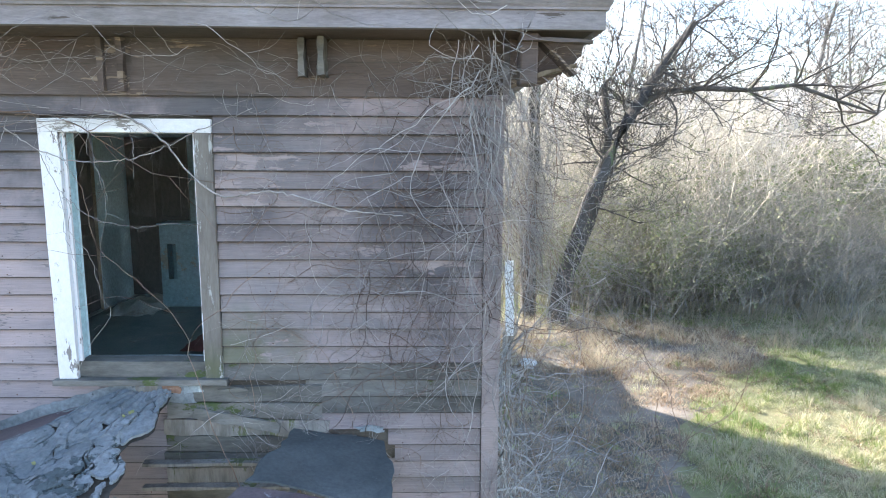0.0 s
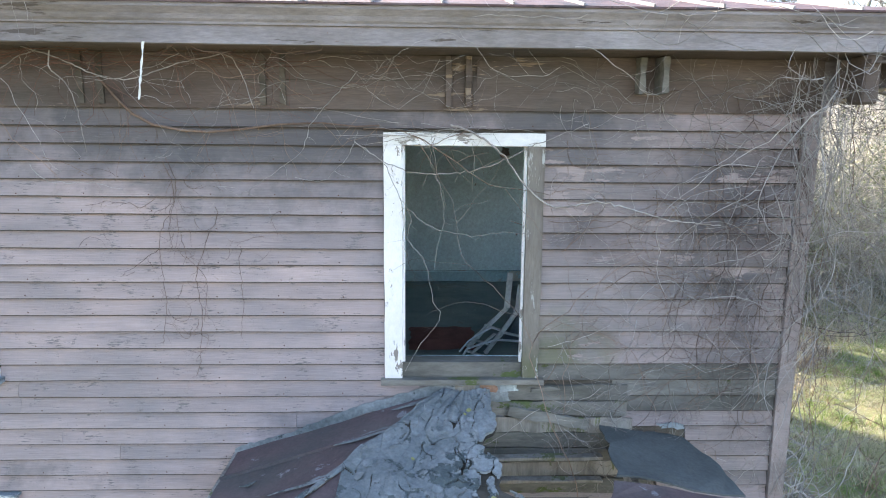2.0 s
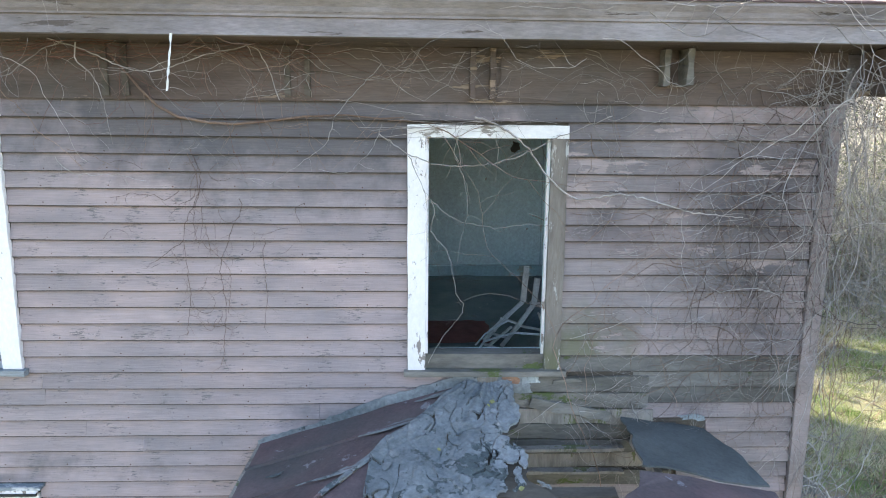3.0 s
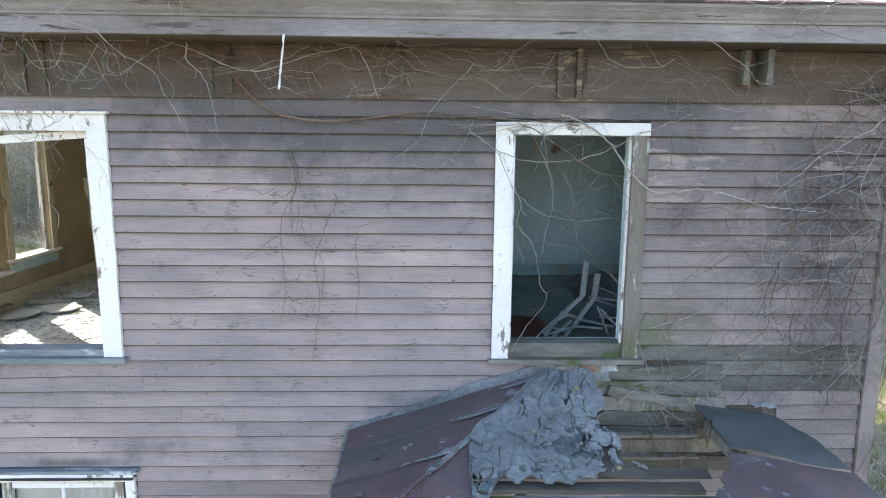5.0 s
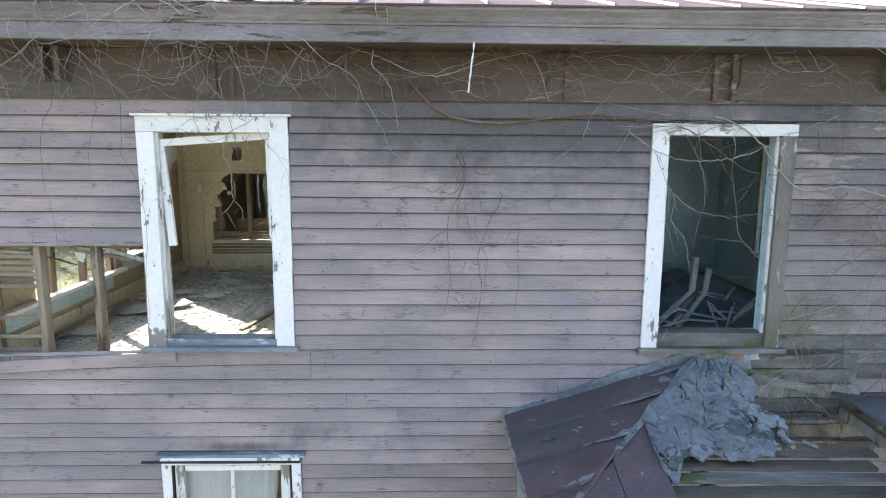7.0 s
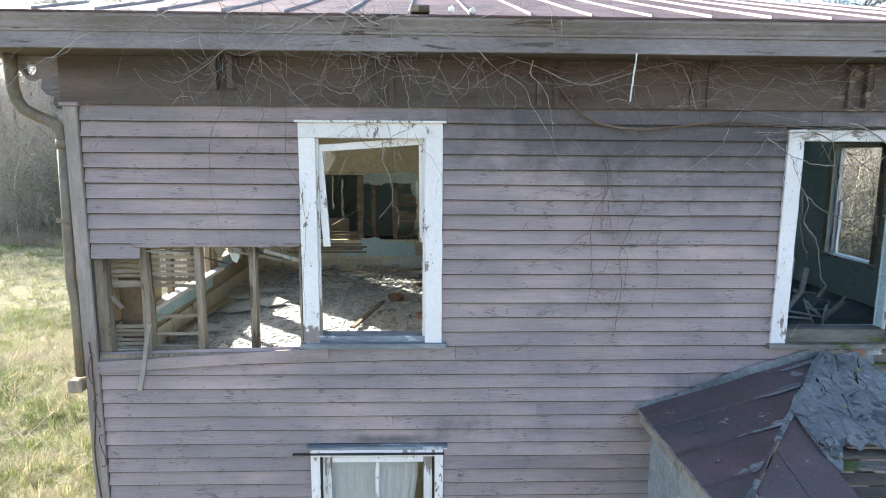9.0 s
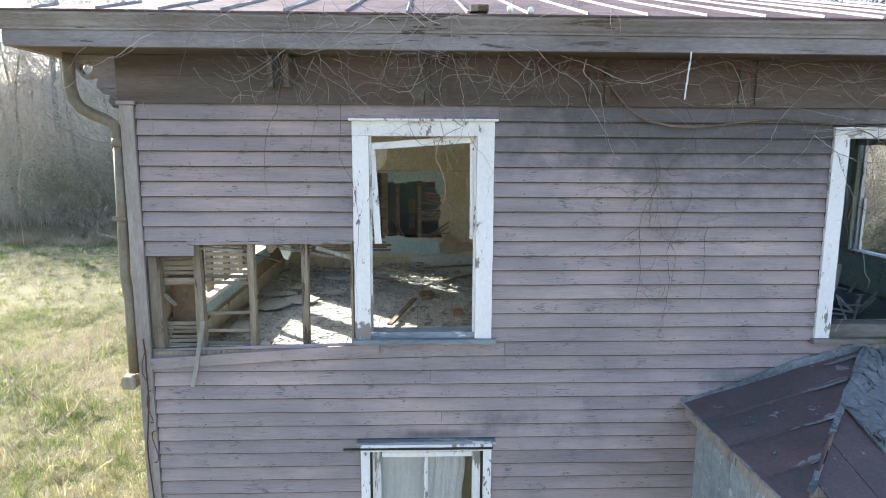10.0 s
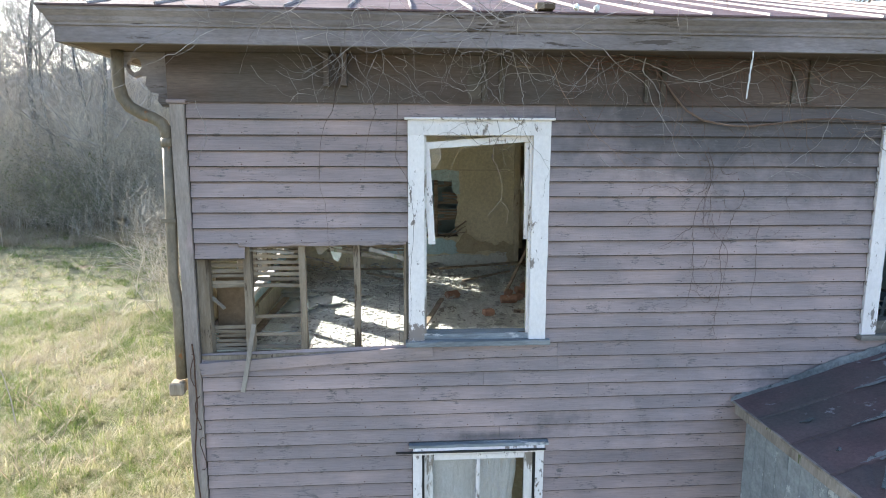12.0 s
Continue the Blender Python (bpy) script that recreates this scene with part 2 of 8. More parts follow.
M_PORCH = surface("oxblood_porch_metal", [(0.083, 0.063, 0.065), (0.128, 0.082, 0.085), (0.17, 0.116, 0.118)], 2.0, (1, 1, 1), 0.55, 0.3, 40,
                  (0.24, 0.235, 0.25), 0.18, 6.0, 0.12, broad=(0.075, 0.08, 0.078))
M_TAR = surface("cracked_grey_roof_tar", [(0.13, 0.142, 0.147), (0.22, 0.23, 0.236), (0.31, 0.318, 0.325)], 3.5, (1, 1, 1), 0.7, 0.9, 30,
                (0.085, 0.1, 0.102), 0.34, 7.0, 0.12, broad=(0.085, 0.1, 0.106), contrast=1.4)
M_LICHEN = surface("yellow_lichen", [(0.24, 0.23, 0.09), (0.34, 0.33, 0.15)], 20, (1, 1, 1), 0.95, 0.4, 60)
M_DARKTAR = surface("dark_roofing_sheet", [(0.06, 0.066, 0.066), (0.105, 0.112, 0.112)], 3, (1, 1, 1), 0.7, 0.4, 40,
                    (0.19, 0.2, 0.22), 0.2, 4.0, 0.08)
M_PEELGREY = surface("peeling_grey_boards", [(0.19, 0.21, 0.22), (0.33, 0.36, 0.37)], 6, (1, 1, 1), 0.8, 0.4, 30, (0.5, 0.53, 0.53), 0.31, 13.0, wear_stretch=(1, 1.6, 0.8))
M_KHAKI = surface("khaki_plaster", [(0.57, 0.53, 0.39), (0.67, 0.63, 0.48)], 2, (1, 1, 1), 0.9, 0.2, 30, (0.55, 0.5, 0.4), 0.18, 4.0, 0.04)
M_BLUEPL = surface("pale_blue_plaster", [(0.4, 0.56, 0.58), (0.52, 0.66, 0.67)], 2, (1, 1, 1), 0.85, 0.2, 30, (0.5, 0.47, 0.38), 0.25, 3.5, 0.04)
M_TEALPL = surface("teal_wall_paint", [(0.62, 0.75, 0.76), (0.7, 0.82, 0.825)], 1.5, (1, 1, 1), 0.8, 0.2, 30, (0.56, 0.66, 0.68), 0.14, 3.0, 0.04)
# Teal paint toned dark for the shade in the back room and cupboard.
M_DIMTEAL = surface("shade_dark_teal_paint", [(0.24, 0.35, 0.37), (0.34, 0.45, 0.47)], 1.5, (1, 1, 1), 0.8, 0.2, 30, (0.3, 0.3, 0.27), 0.25, 3.0, 0.04)
# Plaster browned to the tone the walls have in shade.
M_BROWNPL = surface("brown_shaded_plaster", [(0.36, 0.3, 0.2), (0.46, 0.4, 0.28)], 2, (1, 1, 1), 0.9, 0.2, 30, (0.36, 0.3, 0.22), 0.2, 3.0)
M_TRIMIN = surface("cream_inside_trim", [(0.5, 0.45, 0.32), (0.62, 0.57, 0.44)], 5, (1, 1, 0.4), 0.7, 0.3, 30, (0.3, 0.24, 0.16), 0.25, 6.0)
M_FLOOR = surface("dusty_floor_boards", [(0.45, 0.465, 0.445), (0.59, 0.605, 0.575), (0.69, 0.695, 0.66)], 3, (1, 0.4, 1), 0.95, 0.3, 30, (0.25, 0.235, 0.22), 0.18, 5.0, 0.15)
M_RUBBLE = surface("plaster_rubble", [(0.33, 0.345, 0.325), (0.49, 0.505, 0.475), (0.69, 0.7, 0.665)], 8, (1, 1, 1), 0.95, 0.5, 40, (0.2, 0.19, 0.175), 0.22, 12.0, 0.35, island=True)
M_BRICK = surface("orange_brick", [(0.28, 0.15, 0.1), (0.4, 0.24, 0.17)], 12, (1, 1, 1), 0.9, 0.5, 60, (0.45, 0.4, 0.35), 0.36, 10.0, 0.25)
M_CORNER = surface("worn_corner_board_paint", [(0.2, 0.165, 0.145), (0.29, 0.245, 0.22), (0.38, 0.33, 0.3)], 3, (1.6, 1, 0.35), 0.9, 0.5, 30, (0.34, 0.27, 0.262), 0.36, 7.0, 0.12, wear_stretch=(2, 1, 0.4))
M_PIPE = surface("tan_downspout_paint", [(0.14, 0.115, 0.085), (0.21, 0.175, 0.13)], 5, (1, 1, 0.5), 0.5, 0.2, 40, (0.28, 0.13, 0.06), 0.24, 6.0)
M_VINE = surface("grey_vine_bark", [(0.18, 0.155, 0.14), (0.31, 0.275, 0.255), (0.47, 0.43, 0.405)], 5, (1, 1, 1), 0.85, 0.2, 60, vary=0.3, island=True)
M_VINEDK = surface("dark_creeper_stem", [(0.09, 0.06, 0.055), (0.17, 0.12, 0.1)], 5, (1, 1, 1), 0.85, 0.2, 60, vary=0.3, island=True)
M_VINERUST = surface("rust_red_creeper_stem", [(0.1, 0.05, 0.04), (0.2, 0.105, 0.08)], 5, (1, 1, 1), 0.85, 0.2, 60, vary=0.3, island=True)
M_VINERED = surface("reddish_creeper_stem", [(0.15, 0.095, 0.07), (0.27, 0.19, 0.15)], 5, (1, 1, 1), 0.85, 0.2, 60, vary=0.3, island=True)
M_BARK = surface("grey_tree_bark", [(0.055, 0.05, 0.045), (0.12, 0.105, 0.092)], 3, (1, 1, 0.4), 0.9, 0.5, 30, (0.13, 0.15, 0.08), 0.25, 3.0, 0.25)
# Twigs and the far bark below are paled to paint distance haze.
M_TWIG = surface("bare_twigs", [(0.29, 0.27, 0.25), (0.52, 0.485, 0.45)], 1, (1, 1, 1), 0.85, 0.1, 10, vary=0.3, island=True)
M_FARBARK = surface("haze_pale_wood_bark", [(0.13, 0.12, 0.112), (0.24, 0.225, 0.21)], 3, (1, 1, 0.4), 0.9, 0.5, 30, (0.2, 0.21, 0.15), 0.25, 3.0, 0.25)
M_TWIGDIM = surface("dim_brown_brush_stems", [(0.2, 0.18, 0.155), (0.4, 0.36, 0.31)], 1, (1, 1, 1), 0.85, 0.1, 10, vary=0.35, island=True)
# Dry stems, paled further to carry backlight and haze in their colour.
M_TWIGPALE = surface("haze_paled_dry_stems", [(0.46, 0.41, 0.33), (0.7, 0.63, 0.52)], 1, (1, 1, 1), 0.85, 0.1, 10, vary=0.3, island=True)
# Soil toned dark to paint shade into the gaps between grass.
M_GROUND = surface("winter_field_soil", [(0.09, 0.097, 0.042), (0.165, 0.155, 0.085), (0.13, 0.145, 0.06)], 0.8, (1, 1, 1), 0.95, 0.8, 14, (0.17, 0.125, 0.08), 0.34, 2.5)
M_DIRT = surface("bare_dirt_and_leaf_litter", [(0.085, 0.075, 0.06), (0.14, 0.12, 0.1), (0.2, 0.17, 0.145)], 1.5, (1, 1, 1), 0.95, 0.8, 16, (0.2, 0.19, 0.1), 0.32, 3.0)
# Worn seams, paled further to paint the sun they catch.
M_SEAM = surface("pale_worn_sunlit_seam", [(0.22, 0.19, 0.188), (0.36, 0.33, 0.325)], 6, (1, 1, 1), 0.6, 0.2, 30)
M_WHITE = surface("white_enamel", [(0.7, 0.72, 0.74), (0.8, 0.82, 0.84)], 8, (1, 1, 1), 0.4, 0.1, 40, (0.3, 0.25, 0.2), 0.1, 9.0)
M_BLACK = surface("black_storm_trim", [(0.015, 0.016, 0.018), (0.03, 0.03, 0.032)], 8, (1, 1, 1), 0.5, 0.1, 40)
M_CURTAIN = surface("dirty_white_curtain", [(0.56, 0.535, 0.535), (0.69, 0.66, 0.66)], 3, (2, 1, 0.5), 0.9, 0.2, 50, (0.42, 0.35, 0.27), 0.3, 3.0)
M_CLOTH = surface("dull_red_cloth", [(0.15, 0.065, 0.055), (0.23, 0.1, 0.085)], 6, (1, 1, 1), 0.95, 0.4, 60)
M_CARPET = surface("dark_rolled_carpet", [(0.12, 0.14, 0.145), (0.2, 0.22, 0.225)], 6, (1, 1, 1), 0.95, 0.5, 60)
M_CHAIR = surface("grey_chair_wood", [(0.58, 0.57, 0.55), (0.74, 0.73, 0.7)], 5, (1, 1, 1), 0.7, 0.3, 40, (0.55, 0.56, 0.55), 0.25, 6.0)
M_PAD = surface("slate_blue_seat_pad", [(0.12, 0.16, 0.18), (0.18, 0.22, 0.24)], 5, (1, 1, 1), 0.6, 0.2, 40)
# Grey-blue tone puts the distance haze into the wood's colour.
M_FARWOOD = surface("distant_wood_in_haze", [(0.25, 0.255, 0.26), (0.33, 0.333, 0.335), (0.42, 0.42, 0.415)], 0.5, (1, 1, 0.35), 1.0, 0.6, 3.0, (0.2, 0.22, 0.14), 0.3, 0.25)
# Dark bare edge that paints the shadow line of each lap.
M_BUTT = surface("shade_dark_bare_edge", [(0.05, 0.043, 0.042), (0.11, 0.093, 0.09)], 4, (0.5, 1, 3), 0.95, 0.3, 30)
M_NAIL = surface("rusty_iron", [(0.06, 0.035, 0.025), (0.12, 0.06, 0.04)], 30, (1, 1, 1), 0.7, 0.2, 60)


def blades(name, colors, translucency):
    m = bpy.data.materials.new(name)
    m.use_nodes = True
    n, link = m.node_tree.nodes, m.node_tree.links
    bsdf = n["Principled BSDF"]
    geo = n.new("ShaderNodeNewGeometry")
    tex = n.new("ShaderNodeTexNoise")
    tex.inputs["Scale"].default_value, tex.inputs["Detail"].default_value = 0.45, 4.0
    link.new(geo.outputs["Position"], tex.inputs["Vector"])
    add = n.new("ShaderNodeMath")
    add.operation = "MULTIPLY_ADD"
    link.new(geo.outputs["Random Per Island"], add.inputs[0])
    add.inputs[1].default_value = 0.34
    clump = n.new("ShaderNodeTexNoise")
    clump.inputs["Scale"].default_value, clump.inputs["Detail"].default_value = 2.6, 2.0
    link.new(geo.outputs["Position"], clump.inputs["Vector"])
    blend = n.new("ShaderNodeMath")
    blend.operation = "MULTIPLY_ADD"
    link.new(clump.outputs["Fac"], blend.inputs[0])
    blend.inputs[1].default_value = 0.6
    shift = n.new("ShaderNodeMath")
    shift.operation = "SUBTRACT"
    link.new(tex.outputs["Fac"], shift.inputs[0])
    shift.inputs[1].default_value = 0.22
    link.new(shift.outputs[0], blend.inputs[2])
    link.new(blend.outputs[0], add.inputs[2])
    ramp = n.new("ShaderNodeValToRGB")
    el = ramp.color_ramp.elements
    el[0].position, el[1].position = 0.5, 1.0
    el[0].color, el[1].color = (*colors[0], 1), (*colors[-1], 1)
    for i, c in enumerate(colors[1:-1]):
        e = el.new(0.5 + 0.5 * (i + 1) / (len(colors) - 1))
        e.color = (*c, 1)
    link.new(add.outputs[0], ramp.inputs["Fac"])
    link.new(ramp.outputs["Color"], bsdf.inputs["Base Color"])
    bsdf.inputs["Roughness"].default_value = 0.6
    tr = n.new("ShaderNodeBsdfTranslucent")
    link.new(ramp.outputs["Color"], tr.inputs["Color"])
    mix = n.new("ShaderNodeMixShader")
    mix.inputs["Fac"].default_value = translucency
    link.new(bsdf.outputs["BSDF"], mix.inputs[1])
    link.new(tr.outputs["BSDF"], mix.inputs[2])
    link.new(mix.outputs["Shader"], n["Material Output"].inputs["Surface"])
    return m


M_GRASS = blades("winter_grass", [(0.1, 0.17, 0.03), (0.2, 0.26, 0.07), (0.38, 0.37, 0.19), (0.56, 0.52, 0.37), (0.42, 0.37, 0.25)], 0.5)
M_DRYGRASS = blades("dead_weeds", [(0.3, 0.24, 0.16), (0.4, 0.33, 0.23), (0.48, 0.41, 0.3)], 0.35)
M_LITTER = blades("brown_leaf_litter", [(0.2, 0.13, 0.08), (0.31, 0.22, 0.145), (0.42, 0.32, 0.22)], 0.3)
M_LEAF = blades("shrub_leaves", [(0.11, 0.14, 0.06), (0.18, 0.205, 0.1), (0.27, 0.27, 0.16), (0.36, 0.34, 0.22)], 0.5)


def glass_material():
    m = bpy.data.materials.new("dusty_pane_glass")
    m.use_nodes = True
    b = m.node_tree.nodes["Principled BSDF"]
    b.inputs["Transmission Weight"].default_value = 1.0
    b.inputs["Roughness"].default_value = 0.08
    b.inputs["IOR"].default_value = 1.45
    b.inputs["Base Color"].default_value = (0.95, 0.97, 0.96, 1)
    return m


M_GLASS = glass_material()


# ---- building blocks ----
def mesh_object(name, bm, material, parent=None):
    data = bpy.data.meshes.new(name)
    bm.to_mesh(data)
    bm.free()
    data.materials.append(material)
    ob = new(name, data)
    if parent is not None:
        ob.parent = parent
    return ob


def part(name, bm, material, parent, label=""):
    ob = mesh_object(name, bm, material, parent)
    return tagged(ob, label) if label else ob


def pydata_object(name, verts, faces, material, parent=None, smooth=False):
    data = bpy.data.meshes.new(name)
    data.from_pydata(verts, [], faces)
    data.materials.append(material)
    if smooth:
        data.polygons.foreach_set("use_smooth", [True] * len(data.polygons))
    ob = new(name, data)
    if parent is not None:
        ob.parent = parent
    return ob


def thing(name, label, category, group="", kind=""):
    return tagged(new(name), label, category, group, kind)


def box(x0, x1, y0, y1, z0, z1, bm=None, bevel=0.0, m=None):
    """A box, alone or added to bm, turned by m about the origin."""
    own = bmesh.new()
    bmesh.ops.create_cube(own, size=1)
    bmesh.ops.scale(own, vec=(x1 - x0, y1 - y0, z1 - z0), verts=own.verts)
    bmesh.ops.translate(own, vec=((x0 + x1) / 2, (y0 + y1) / 2, (z0 + z1) / 2), verts=own.verts)
    if bevel:
        bmesh.ops.bevel(own, geom=own.edges[:], offset=bevel, segments=1, affect="EDGES")
    if m is not None:
        bmesh.ops.transform(own, matrix=m, verts=own.verts)
    if bm is None:
        return own
    tmp = bpy.data.meshes.new("tmp")
    own.to_mesh(tmp)
    own.free()
    bm.from_mesh(tmp)
    bpy.data.meshes.remove(tmp)
    return bm


def rough_bar(a, b, width, depth, seed=0, wobble=0.004, segs=6, up=(0, 0, 1)):
    """A hand-worn bar from a to b with uneven edges."""
    rng = random.Random(seed)
    a, b = Vector(a), Vector(b)
    d = (b - a).normalized()
    up = Vector(up)
    if abs(d.dot(up)) > 0.95:
        up = Vector((0, 1, 0))
    s = d.cross(up).normalized()
    u = s.cross(d).normalized()
    bm = bmesh.new()
    rings = []
    for i in range(segs + 1):
        p = a.lerp(b, i / segs)
        ring = []
        for sx, sy in ((-1, -1), (1, -1), (1, 1), (-1, 1)):
            j = Vector((rng.uniform(-1, 1), rng.uniform(-1, 1), rng.uniform(-1, 1))) * wobble
            ring.append(bm.verts.new(p + s * sx * width / 2 + u * sy * depth / 2 + j))
        rings.append(ring)
    for r0, r1 in zip(rings, rings[1:]):
        for k in range(4):
            bm.faces.new((r0[k], r0[(k + 1) % 4], r1[(k + 1) % 4], r1[k]))
    bm.faces.new(rings[0][::-1])
    bm.faces.new(rings[-1])
    bmesh.ops.recalc_face_normals(bm, faces=bm.faces)
    return bm


def sheet(us, vs, keep, place, thickness):
    """A wall or slab from grid lines us and vs: cells that keep() takes, laid out by place(u, v), made solid along thickness."""
    bm = bmesh.new()
    grid = {}

    def vert(i, j):
        if (i, j) not in grid:
            grid[i, j] = bm.verts.new(place(us[i], vs[j]))
        return grid[i, j]

    for i in range(len(us) - 1):
        for j in range(len(vs) - 1):
            if keep((us[i] + us[i + 1]) / 2, (vs[j] + vs[j + 1]) / 2):
                bm.faces.new((vert(i, j), vert(i + 1, j), vert(i + 1, j + 1), vert(i, j + 1)))
    geom = bmesh.ops.extrude_face_region(bm, geom=bm.faces[:])
    bmesh.ops.translate(bm, vec=thickness, verts=[g for g in geom["geom"] if isinstance(g, bmesh.types.BMVert)])
    bmesh.ops.recalc_face_normals(bm, faces=bm.faces)
    return bm


def outside(holes):
    return lambda u, v: not any(a < u < b and c < v < d for a, b, c, d in holes)


def lines(lo, hi, holes, k):
    return sorted({lo, hi, *[h for hole in holes for h in hole[k:k + 2] if lo < h < hi]})


def ragged(points, rng, amount=0.03, cuts=4):
    """A closed outline broken into short uneven steps."""
    out = []
    for p, q in zip(points, points[1:] + points[:1]):
        for i in range(cuts):
            f = i / cuts
            out.append((p[0] + (q[0] - p[0]) * f + rng.uniform(-amount, amount), p[1] + (q[1] - p[1]) * f + rng.uniform(-amount, amount)))
    return out


def slab(outline, place, thickness, curl=0.0, rng=None):
    """A thin slab with the given outline, its points laid out by place(u, v)."""
    bm = bmesh.new()
    vs = []
    for u, v in outline:
        p = Vector(place(u, v))
        if rng:
            p += Vector(thickness).normalized() * -abs(rng.uniform(0, curl))
        vs.append(bm.verts.new(p))
    f = bm.faces.new(vs)
    g = bmesh.ops.extrude_face_region(bm, geom=[f])
    bmesh.ops.translate(bm, vec=thickness, verts=[x for x in g["geom"] if isinstance(x, bmesh.types.BMVert)])
    bmesh.ops.triangulate(bm, faces=bm.faces[:])
    bmesh.ops.recalc_face_normals(bm, faces=bm.faces)
    return bm


class Tubes:
    """Collects tapered tubes into one mesh."""

    def __init__(self, left=-1e9):
        self.verts, self.faces, self.left = [], [], left

    def add(self, pts, radii, sides=4, cap=False):
        base = len(self.verts)
        cut = next((i for i, p in enumerate(pts) if p.x < self.left), len(pts))
        pts = pts[:cut]
        if len(pts) < 2:
            return
        n = len(pts)
        for i, p in enumerate(pts):
            d = (pts[min(i + 1, n - 1)] - pts[max(i - 1, 0)])
            d = d.normalized() if d.length > 1e-6 else Vector((0, 0, 1))
            ref = Vector((0, 0, 1)) if abs(d.z) < 0.9 else Vector((1, 0, 0))
            s = d.cross(ref).normalized()
            u = s.cross(d)
            for k in range(sides):
                a = 2 * math.pi * k / sides
                self.verts.append(p + (s * math.cos(a) + u * math.sin(a)) * radii[i])
        for i in range(n - 1):
            for k in range(sides):
                a, b = base + i * sides + k, base + i * sides + (k + 1) % sides
                self.faces.append((a, b, b + sides, a + sides))
        if cap:
            self.faces.append(tuple(base + k for k in range(sides))[::-1])
            self.faces.append(tuple(base + (n - 1) * sides + k for k in range(sides)))

    def put(self, name, material, parent=None, smooth=True):
        return pydata_object(name, [tuple(v) for v in self.verts], self.faces, material, parent, smooth)


# ---- the house: measures ----
XL, XR, YF = -7.05, 1.04, 3.875
YB = 16.8
FLOOR2, CEIL2, EAVE = 3.60, 6.0, 6.09
WIN_L = (-5.265, -4.465, 4.03, 5.525)
WIN_R = (-1.655, -0.845, 4.075, 5.527)
WIN_G = (-5.22, -4.45, 1.55, 3.02)
HOLE = (-6.94, -5.40, 3.895, 4.755)
CLAP_TOP = 5.744


# ---- setting: ground ----
def ground_height(x, y):
    far = max(0.0, math.hypot(x + 3, y - 8) - 14)
    return 0.10 * noise.noise(Vector((x * 0.25, y * 0.25, 0))) * min(1, far / 6) + 0.012 * far * (0.6 if y > 0 else 0.0) * min(1, far / 30)


def build_ground():
    xs = [-2000, -600, -200, -100] + [-70 + 2 * i for i in range(71)] + [100, 200, 600, 2000]
    ys = [-2000, -400, -100, -40, -15] + [0 + 2 * i for i in range(46)] + [120, 200, 600, 2000]
    verts = [(x, y, ground_height(x, y) if abs(x) < 500 and y < 500 else 8.0 if y > 100 else 0.0) for y in ys for x in xs]
    w = len(xs)
    faces = [(j * w + i, j * w + i + 1, (j + 1) * w + i + 1, (j + 1) * w + i) for j in range(len(ys) - 1) for i in range(w - 1)]
    ob = pydata_object("ground", verts, faces, M_GROUND, smooth=True)
    return tagged(ob, "rough winter field of green and straw-coloured grass", "ground", kind="structure")


build_ground()


